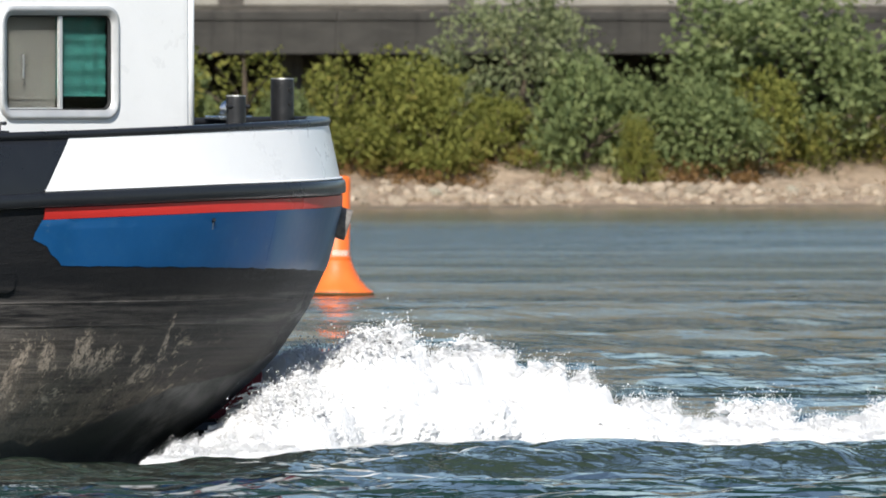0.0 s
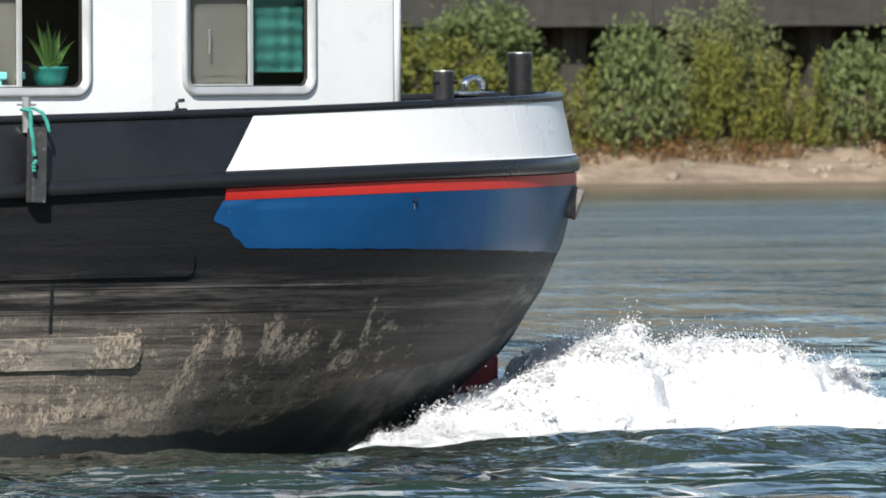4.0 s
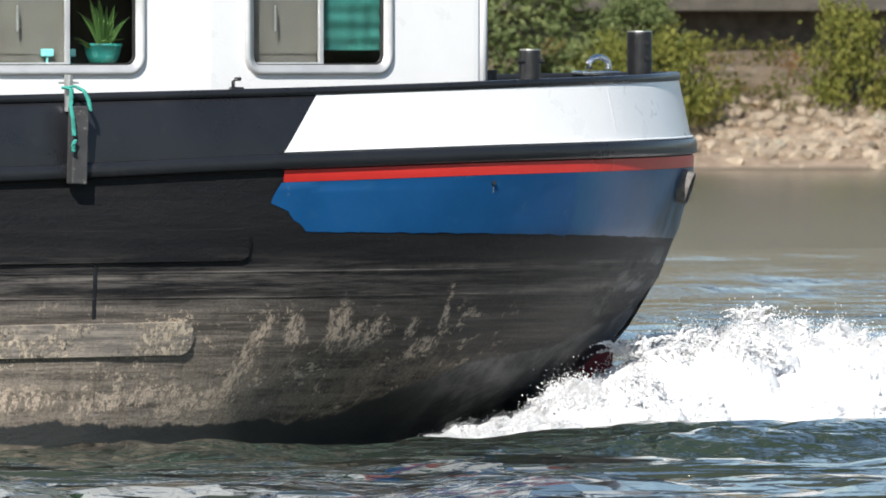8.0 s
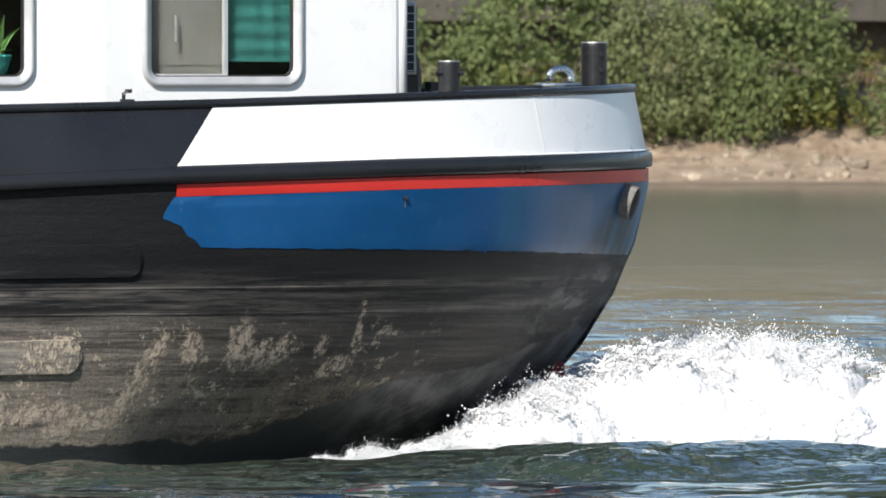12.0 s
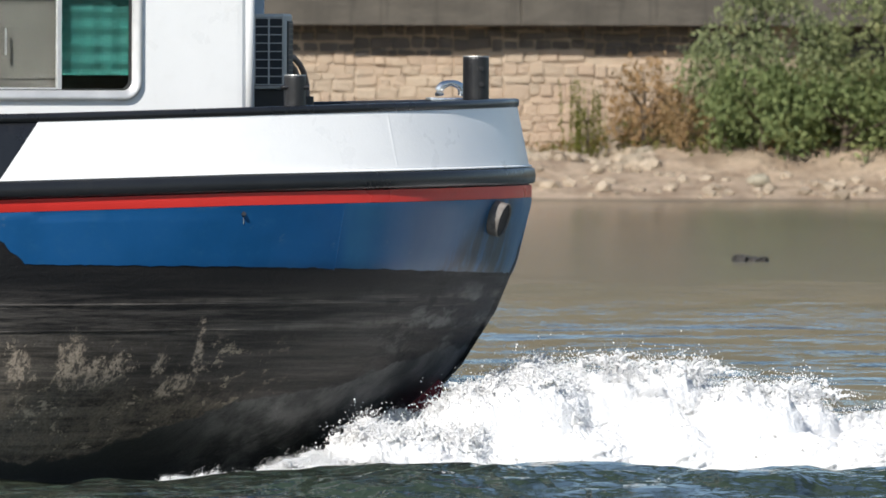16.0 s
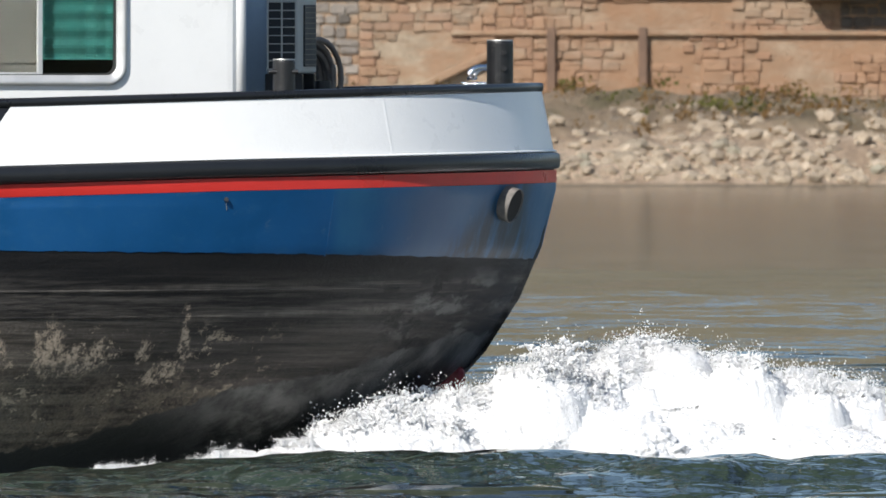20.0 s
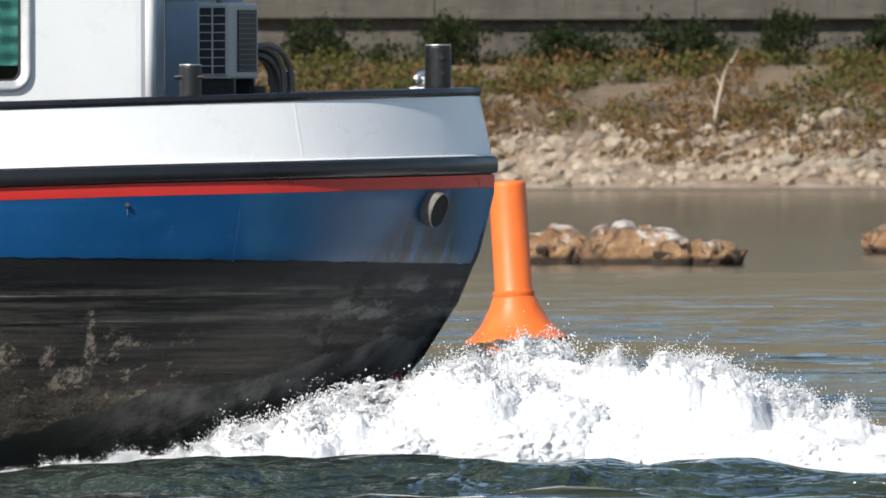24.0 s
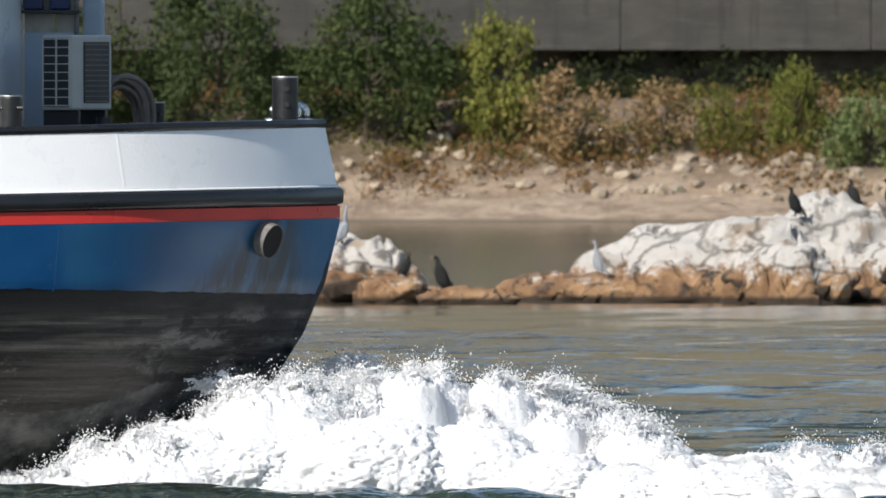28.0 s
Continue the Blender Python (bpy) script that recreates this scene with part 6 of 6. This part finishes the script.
rng = random.Random(31)
for k in range(290):
    x, y, z = stone_spot(rng)
    s = rng.uniform(0.16, 0.36)
    o = from_mesh("stone", BOULDERS[k % 7], bank)
    o.matrix_basis = pose(x, y, z + s * 0.18, rng.uniform(-20, 20), rng.uniform(-20, 20), rng.uniform(0, 360)) @ Matrix.Diagonal((s, s, s, 1))
bm = bmesh.new()
bmesh.ops.create_icosphere(bm, subdivisions=1, radius=1.0)
pebble_v = np.array([v.co for v in bm.verts])
pebble_f = np.array([[v.index for v in f.verts] for f in bm.faces])
bm.free()
rv, rf = [], []
nr = np.random.RandomState(5)
for k in range(15000):
    x, y, z = stone_spot(rng)
    s = rng.uniform(0.05, 0.13) + (0.10 if k % 3 == 0 else 0)
    a = rng.uniform(0, math.tau)
    v = pebble_v * (1 + nr.normal(0, 0.13, (len(pebble_v), 1))) * np.array((s * rng.uniform(0.9, 1.5), s, s * 0.72))
    v = np.stack([v[:, 0] * math.cos(a) - v[:, 1] * math.sin(a), v[:, 0] * math.sin(a) + v[:, 1] * math.cos(a), v[:, 2]], axis=1)
    rf.append(pebble_f + k * len(pebble_v))
    rv.append(v + np.array((x, y, z + s * 0.2)))
rubble = from_mesh("rubble", quads("rubble", np.concatenate(rv), np.concatenate(rf), M_BOULDER), bank, "small pale stones")
rubble["kind"] = "stuff"

# ---- masonry wall ----
BLOCKS = []


def dark_stone(k, w, h):
    """One rough dark stone of the upper courses, whose shade is put into its colour."""
    bm = box(bmesh.new(), (0.015, 0, 0.012), (w - 0.015, 0.2, h - 0.012), None, 0.03)
    for v in bm.verts:
        v.co += Vector((0.03, 0.05, 0.025)) * noise.noise(v.co * 7 + Vector((k * 3, 2, 0)))
    return bm


for k in range(10):
    bm = bmesh.new()
    w, h = (0.30, 0.36, 0.46, 0.58, 0.34, 0.40, 0.66, 0.38, 0.27, 0.5)[k], 0.2
    box(bm, (0.01, 0, 0.008), (w - 0.01, 0.2, h - 0.008), None, 0.03)
    for v in bm.verts:
        p = v.co * 6 + Vector((k * 5, 0, 0))
        v.co += Vector((0.035 * noise.noise(p), 0.05 * noise.noise(p + Vector((0, 9, 0))), 0.028 * noise.noise(p + Vector((0, 0, 7)))))
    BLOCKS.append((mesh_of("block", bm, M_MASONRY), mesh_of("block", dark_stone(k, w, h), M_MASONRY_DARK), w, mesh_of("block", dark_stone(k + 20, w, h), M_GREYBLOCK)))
masonry = empty("wall_masonry", pose(0, WALL_Y - 0.30, 0))
tagged(masonry, "sunlit beige and rust-brown rubble masonry wall", "masonry wall", kind="structure")
bm = bmesh.new()
box(bm, (24, 0.045, 0.6), (112.2, 0.29, 4.6))
part("mortar_bed", bm, M_JOINT, masonry, "pale brown mortar bed")
rng = random.Random(8)
rest = {0: ([], []), 1: ([], [])}
count = 0
seg = 24.0
while seg < 111.5:
    end = min(111.5, seg + rng.uniform(0.8, 2.6))
    z = 0.85 + rng.uniform(0, 0.15)
    while z < 4.5:
        h = rng.uniform(0.13, 0.34)
        x = seg
        # shade under the road edge and beside the trees, painted with the dark stones
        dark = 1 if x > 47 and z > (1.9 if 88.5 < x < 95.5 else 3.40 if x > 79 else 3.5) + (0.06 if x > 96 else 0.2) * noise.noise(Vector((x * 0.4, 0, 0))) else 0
        while x < end:
            light_me, dark_me, w, grey_me = BLOCKS[rng.randrange(10)]
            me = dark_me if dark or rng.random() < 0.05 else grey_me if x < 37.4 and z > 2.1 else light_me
            st, dy = rng.uniform(0.7, 1.2), rng.uniform(-0.035, 0.02)
            if x + w * st > end - 0.14:
                st = (end - x) / w
            hz = h / 0.2 * rng.uniform(0.92, 1.1)
            m = pose(x, dy, z + rng.uniform(-0.02, 0.02), 0, rng.uniform(-3, 3), 0) @ Matrix.Diagonal((st, 1, hz, 1))
            if z > 1.6 and 27.5 < x < 36 and count < 300:
                o = from_mesh("block", me, masonry)
                o.matrix_basis = m
                count += 1
            elif dark or noise.noise(Vector((x * 0.33, 4, z * 0.7))) < (0.12 if x > 58 else -0.08) + 0.3 * rng.random():
                rv2, rf2 = rest[dark]
                i = len(rv2)
                rv2 += [m @ v.co for v in me.vertices]
                rf2 += [tuple(i + q for q in p.vertices) for p in me.polygons]
            x += w * st
        z += h
    seg = end
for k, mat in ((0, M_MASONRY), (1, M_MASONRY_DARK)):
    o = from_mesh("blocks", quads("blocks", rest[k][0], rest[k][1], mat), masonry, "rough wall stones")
    o["kind"] = "stuff"

# brick piers and a sloping coping set against the wall
for x in (40.9, 43.1):
    bm = bmesh.new()
    box(bm, (x - 0.1, -0.16, 1.6), (x + 0.1, 0.05, 3.7), None, 0.02)
    part("brick_pier", bm, M_BRICK, masonry, "narrow rust-brown brick pier")
bm = bmesh.new()
box(bm, (-0.2, -0.22, -0.09), (2.1, 0.05, 0.09), pose(37.5, 0, 2.15, 0, -25, 0), 0.03)
part("sloping_coping", bm, M_JOINT, masonry, "sloping stone coping")
bm = bmesh.new()
box(bm, (38.5, -0.10, 3.50), (56.0, 0.03, 3.62), None, 0.03)
part("ledge_course", bm, M_JOINT, masonry, "pale projecting stone course")

# ---- ledges in the river ----
def ledge(name, label, lumps_at, seed, mat=M_ROCK):
    ob = empty(name, pose(lumps_at[0][0] * 1.025, lumps_at[0][1] * 1.025, 0))
    for k, (x, y, sx, sy, h) in enumerate(lumps_at):
        bm = lump(bmesh.new(), (0, 0, 0), (sx, sy, 1.0), seed + k * 3, 5, 0.36)
        for v in bm.verts:
            v.co.z = v.co.z * (h * 0.92 if v.co.z > 0 else 0.5)
            crag = 1.2 * abs(noise.noise(v.co * 2.2 + Vector((k * 3, seed, 4)))) + 0.5 * abs(noise.noise(v.co * 4.1 + Vector((k, seed, 9))))
            v.co += Vector((0.12 * noise.noise(v.co * 2.2 + Vector((seed, k, 0))), 0, (0.16 - 1.0 * (0.35 - min(0.35, crag))) * min(1, h) * (1 if v.co.z > 0 else 0)))
        o = part("boulder", bm, mat, ob, "", False)
        o.location = (x * 1.025 - ob.location.x, y * 1.025 - ob.location.y, 0)
        # broken blocks that lie against it
        r = random.Random(seed * 7 + k)
        for i in range(0 if h < 0.45 else 3):
            a, s = r.uniform(0, math.tau), r.uniform(0.18, 0.42) * min(1, h)
            bm = lump(bmesh.new(), (0, 0, 0), (s * r.uniform(0.9, 1.6), s, s * 0.8), seed + i * 5 + k, 2, 0.5)
            q = part("block", bm, M_ROCK, ob)
            q.location = o.location + Vector((math.cos(a) * sx * 0.8, -abs(math.sin(a)) * sy * 0.8, h * r.uniform(0.1, 0.45)))
            q.rotation_euler = (r.uniform(-0.4, 0.4), r.uniform(-0.4, 0.4), a)
    return tagged(ob, label, "rock", "rock ledges in the river")


L_WHITE = "brown-orange rock ledge limed white by birds"
L_DARKROCK = "small dark wet rock just above the water"
L_LOW = "low brown rock just above the water"
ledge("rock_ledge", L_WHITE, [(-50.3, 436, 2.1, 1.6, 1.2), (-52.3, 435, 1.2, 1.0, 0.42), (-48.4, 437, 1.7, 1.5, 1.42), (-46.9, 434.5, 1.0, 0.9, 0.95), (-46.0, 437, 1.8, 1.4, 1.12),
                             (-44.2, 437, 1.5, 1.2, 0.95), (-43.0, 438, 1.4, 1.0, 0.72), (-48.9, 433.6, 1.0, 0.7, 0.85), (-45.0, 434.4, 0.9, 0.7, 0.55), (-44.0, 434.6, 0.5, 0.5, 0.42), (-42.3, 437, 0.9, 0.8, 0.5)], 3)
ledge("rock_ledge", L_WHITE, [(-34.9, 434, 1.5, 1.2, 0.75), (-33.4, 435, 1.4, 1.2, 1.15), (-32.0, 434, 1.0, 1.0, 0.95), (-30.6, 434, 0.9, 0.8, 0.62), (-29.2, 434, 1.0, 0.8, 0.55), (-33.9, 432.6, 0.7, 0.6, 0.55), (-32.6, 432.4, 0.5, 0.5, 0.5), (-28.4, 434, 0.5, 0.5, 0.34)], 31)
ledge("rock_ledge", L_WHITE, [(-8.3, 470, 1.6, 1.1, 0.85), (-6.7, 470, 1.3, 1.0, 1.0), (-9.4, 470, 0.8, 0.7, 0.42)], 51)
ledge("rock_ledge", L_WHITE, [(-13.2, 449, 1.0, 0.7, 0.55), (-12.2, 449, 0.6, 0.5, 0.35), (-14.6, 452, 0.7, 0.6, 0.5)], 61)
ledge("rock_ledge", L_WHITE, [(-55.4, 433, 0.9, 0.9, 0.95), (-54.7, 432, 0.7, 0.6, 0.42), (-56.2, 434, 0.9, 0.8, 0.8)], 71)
ledge("low_rock", L_LOW, [(-53.4, 431, 0.75, 0.4, 0.22)], 81)
ledge("low_rock", L_LOW, [(-39.5, 433, 0.55, 0.35, 0.20)], 84)
ledge("low_rock", L_LOW, [(-38.0, 433, 0.3, 0.25, 0.16)], 87)
ledge("low_rock", L_LOW, [(-42.2, 440, 0.9, 0.4, 0.24)], 90)
ledge("low_rock", L_LOW, [(-31.2, 452, 0.6, 0.45, 0.42), (-30.2, 453, 0.4, 0.3, 0.2)], 93)
ledge("low_rock", L_LOW, [(223.65, 446, 0.5, 0.4, 0.30), (224.35, 446, 0.35, 0.3, 0.16)], 96)
ledge("low_rock", L_LOW, [(222.6, 446, 0.25, 0.22, 0.24)], 98)
ledge("low_rock", L_DARKROCK, [(76.55, 474.5, 0.16, 0.2, 0.085), (76.8, 474.5, 0.22, 0.2, 0.055)], 99, M_DARKROCK)

# ---- birds ----
def bird(name, label, body_mat, size, neck_up=1.0, slim=1.0):
    """A standing water bird facing +x: body, tail, neck, head, beak, legs."""
    ob = empty(name)
    bm = bmesh.new()
    lump(bm, (0, 0, 0), (0.155 * slim, 0.14 * slim, 0.31), 5, 3, 0.08)
    for v in bm.verts:
        v.co = Matrix.Rotation(radians(22), 4, 'Y') @ v.co + Vector((0, 0, 0.34))
    body = part("body", bm, body_mat, ob, "", True)
    bm = bmesh.new()
    tube(bm, [(0.06, 0, 0.46), (0.12, 0, 0.60), (0.11, 0, 0.70 + 0.10 * neck_up), (0.13, 0, 0.70 + 0.2 * neck_up)], [0.10 * slim, 0.075 * slim, 0.055 * slim, 0.045 * slim], 9)
    part("neck", bm, body_mat, ob, "", True)
    bm = bmesh.new()
    lump(bm, (0.155, 0, 0.72 + 0.2 * neck_up), (0.062, 0.04, 0.042), 8, 2, 0.05)
    head = part("head", bm, body_mat, ob, "", True)
    bm = bmesh.new()
    tube(bm, [(0.20, 0, 0.72 + 0.2 * neck_up), (0.30, 0, 0.715 + 0.2 * neck_up)], [0.016, 0.006], 6)
    part("beak", bm, M_BEAK, head)
    bm = bmesh.new()
    box(bm, (-0.04, -0.05, -0.30), (0.02, 0.05, 0.0), pose(-0.14, 0, 0.24, 0, 28, 0), 0.012)
    part("tail", bm, body_mat, ob)
    for s in (-1, 1):
        bm = bmesh.new()
        tube(bm, [(0.0, s * 0.05, 0.2), (0.02, s * 0.055, 0.0)], 0.014, 6)
        box(bm, (-0.02, s * 0.055 - 0.03, -0.01), (0.09, s * 0.055 + 0.03, 0.008))
        part("leg", bm, M_FEATHER, ob)
        bm = bmesh.new()
        lump(bm, (-0.02, s * 0.10 * slim, 0.36), (0.11, 0.03, 0.25), 9, 2, 0.05)
        for v in bm.verts:
            v.co = Matrix.Rotation(radians(14), 4, 'Y') @ v.co
        part("wing", bm, body_mat, ob, "", True)
    tagged(ob, label, "bird", label.split(" ")[0] + " birds on the rocks")
    return ob


def perch(proto, first, x, y, z, turn, s):
    s *= 1.15
    m = pose(x * 1.025, y * 1.025, z, 0, 0, turn)
    if first:
        proto.matrix_basis = m
        proto.scale = (s, s, s)
        return proto
    ob = copy_thing(proto, m)
    ob.scale = (s, s, s)
    return ob


corm = bird("cormorant", "black cormorant standing on a rock", M_FEATHER, 0.8, 0.15, 0.82)
for k, (x, y, z, turn, s) in enumerate(((-49.0, 436, 1.32, 200, 0.5), (-48.2, 437, 1.42, 150, 0.52), (-47.6, 437, 1.3, 190, 0.66), (-47.3, 436, 1.1, 20, 0.66),
                                        (-46.5, 434, 0.7, 160, 0.55), (-46.0, 437, 1.12, 10, 0.5), (-44.2, 437, 0.9, 170, 0.58), (-43.7, 437, 0.78, 10, 0.52), (-53.8, 431, 0.16, 190, 0.62),
                                        (-39.7, 433, 0.15, 160, 0.6), (-29.8, 434, 0.55, 30, 0.5), (-29.2, 434, 0.5, 170, 0.5), (-32.9, 434.6, 1.12, 160, 0.72), (-31.0, 434, 0.7, 20, 0.5), (-54.5, 432, 0.40, 20, 0.4))):
    perch(corm, k == 0, x, y, z, turn, s)
heron = bird("heron", "grey heron standing at the water's edge", M_GREYBIRD, 0.9, 1.4, 0.8)
for k, (x, y, z, turn, s) in enumerate(((-42.8, 438, 0.62, 200, 0.6), (-51.9, 435, 0.40, 170, 0.45), (-28.9, 434, 0.5, 30, 0.6), (-55.6, 433, 0.9, 20, 0.5))):
    perch(heron, k == 0, x, y, z, turn, s)
gull = bird("gull", "white gull standing on a low rock", M_WHITEBIRD, 0.5, 0.5, 1.0)
for k, (x, y, z, turn, s) in enumerate(((222.6, 446, 0.2, 10, 0.36), (-31.1, 452, 0.36, 160, 0.36))):
    perch(gull, k == 0, x, y, z, turn, s)


# ---- buoys ----
def buoy(x, y, lean, turn, marked):
    ob = empty("buoy", pose(x, y, 0.0, 0, lean, turn))
    part("float", lathe(bmesh.new(), [(0.30, -0.6), (0.42, -0.2), (0.58, -0.05), (0.625, 0.0), (0.62, 0.035), (0.52, 0.10), (0.40, 0.24), (0.30, 0.42), (0.255, 0.53), (0.24, 0.55)], 36), M_ORANGE, ob, "orange conical float", True)
    part("waterline_band", lathe(bmesh.new(), [(0.628, -0.02), (0.634, 0.0), (0.63, 0.018), (0.60, 0.022)], 36), M_ALGAE, ob, "brown algae line")
    part("mast", lathe(bmesh.new(), [(0.235, 0.545), (0.235, 0.60), (0.222, 0.62), (0.222, 1.86), (0.212, 1.905), (0.17, 1.92)], 32), M_ORANGE, ob, "orange cylindrical daymark", True)
    part("collar", lathe(bmesh.new(), [(0.245, 0.54), (0.25, 0.56), (0.25, 0.60), (0.24, 0.61)], 32), M_ORANGE, ob)
    for z, n in ((1.0, 4), (0.66, 6)) if marked else ():
        for k in range(n):
            a = radians(-90 + (k - n / 2) * 13)
            bm = bmesh.new()
            box(bm, (-0.017, -0.004, -0.045), (0.017, 0.004, 0.045), pose(0.226 * math.cos(a), 0.226 * math.sin(a), z, 0, 0, math.degrees(a) + 90))
            part("mark", bm, M_MARK, ob, "pale worn marking")
    return tagged(ob, "orange can-shaped river buoy with a conical float", "buoy", "fairway buoys")


buoy(219.94, 414.5, 1.0, 0, True)
buoy(-11.5, 342.4, -3.4, 0, False)

# ---- driftwood ----
def dead_branch(name, pts, r, label):
    ob = empty(name, pose(*pts[0]))
    o = Vector(pts[0])
    loc = [Vector(p) - o for p in pts]
    part("stem", tube(bmesh.new(), loc, [r * (1 - 0.75 * i / (len(loc) - 1)) for i in range(len(loc))], 7), M_DRIFT, ob, "", True)
    for k in range(4):
        a = loc[1 + k % (len(loc) - 1)]
        part("twig", tube(bmesh.new(), [a * 0.8, a * 0.8 + Vector((0.12 * (-1) ** k, 0.05, 0.22)), a * 0.8 + Vector((0.2 * (-1) ** k, 0.02, 0.34))], [r * 0.4, r * 0.25, r * 0.1], 5), M_DRIFT, ob)
    return tagged(ob, label, "driftwood")


M_DRIFT = paint("bleached_wood", (0.50, 0.42, 0.32), 0.85, 0.25, (0.2, 0.15, 0.1), 0.4, 4)
by = BANK_Y + 6
bz = bank_z(-18.0, by)
dead_branch("dead_branch", [(-18.1, by, bz - 0.1), (-18.0, by, bz + 0.6), (-17.85, by, bz + 1.3), (-17.6, by, bz + 2.0)], 0.07, "bleached dead branch standing up on the bank")
for x, d, ln, tw in ((119, 2.6, 1.6, 20), (-11.5, 5, 1.5, 5), (4.5, 8, 1.2, -8), (-6, 7, 1.0, 12)):
    y = BANK_Y + lie(x) + d
    z = bank_z(x, y) + 0.05
    dead_branch("driftwood_log", [(x, y, z), (x + ln * 0.5, y + 0.1, z + 0.04), (x + ln, y + 0.15, z + ln * math.sin(radians(tw)))], 0.08, "bleached driftwood log lying on the bank")
# ---- everything that moves ----
def motions():
    ts = [t for t, *_ in PAN]
    walk(barge, [(t, pose(barge_x(t), TRACK_Y, 0)) for t in ts])
    walk(wash, [(t, pose(barge_x(t), TRACK_Y, 0)) for t in ts])
    tongue = lambda t: float(np.interp(t, [0, 3, 6, 7.5, 9, 10, 12, 15, 17, 20, 22.4, 23, 23.7, 24.5, 28], [0.1, 0.15, 0.35, 0.35, 0.2, 0.12, 0.25, 0.4, 0.45, 0.05, 0.0, -0.15, -0.05, 0.0, 0.0]))
    surge = lambda t: float(np.interp(t, [0, 0.6, 1.3, 2.0, 3.0, 4.0, 5.5, 6.1, 6.8, 8.0, 8.6, 9.5, 14, 15, 16.2, 16.9, 17.5, 18.2, 22, 22.8, 23.6, 24.4, 25.0, 25.5, 26.1, 26.6, 27.2, 27.6, 28], [0.25, 0.3, 0.2, 0.0, 0.12, 0.0, 0.1, 0.18, 0.05, 0.0, 0.1, 0, 0, -0.06, 0.0, 0.12, 0.08, 0, 0, 0.22, 0.08, 0.10, 0.22, 0.24, 0.24, 0.12, 0.0, 0.08, 0.24]))
    # mounds heave, roll and drift to and fro; the forward tongue comes and goes
    for ob, x, y, sz, ph, w in FOAM_ROWS:
        rows = []
        for k in range(71):
            t = k * 0.4
            a = w * t + ph
            rows.append((t, pose(x + 0.22 * math.sin(a * 0.7) + 1.2 * tongue(t) * clamp((1.7 - x) / 2.4), y + 0.06 * math.cos(a), sz * (-0.12 + 0.16 * math.sin(a)) + 0.65 * surge(t) * clamp((x - 0.8) / 1.0) * clamp((5.4 - x) / 2.0) if "froth" not in ob.name else sz * (0.8 + 0.25 * math.sin(a)), 7 * math.sin(a * 0.6), 6 * math.cos(a * 0.8), 25 * math.sin(a * 0.31 + ph))))
        walk(ob, rows)
    for ob, x, y, at in SLAPS:
        lift = lambda t: max(0.0, 1 - ((t - at) / 0.45) ** 2)
        walk(ob, [(0, pose(x, y, -0.7))] + [(t, pose(x + 0.5 * (t - at), y, -0.7 + 0.72 * lift(t), 0, 20 * (t - at), 0))
                  for t in (at + 0.15 * k for k in range(-4, 5))] + [(28, pose(x, y, -0.7))])
    # spray is thrown up, falls, and runs back under the surface
    for ob, x, y, period, ph, jet in SPRAY_ROWS:
        rows = []
        h = heap(x)
        for k in range(141):
            t = k * 0.2
            u = (t / period + ph) % 1.0
            if u < 0.7:
                v = u / 0.7
                rows.append((t, pose(x - 0.25 + 1.0 * v + 1.2 * tongue(t) * clamp((1.7 - x) / 2.4), y, -0.1 + h * 0.45 + (h * 0.42 + 0.08 + jet * min(1.0, h) + 0.8 * surge(t) * clamp((x - 0.8) / 1.0) * clamp((5.4 - x) / 2.0)) * 4 * v * (1 - v) * (1.0 - 0.25 * v), 0, 8 * v, 40 * v)))
            else:
                v = (u - 0.7) / 0.3
                rows.append((t, pose(x + 0.75 - v, y, -0.75 - 0.4 * math.sin(v * math.pi), 0, 8 * (1 - v), 40 * (1 - v))))
        walk(ob, rows)


motions()
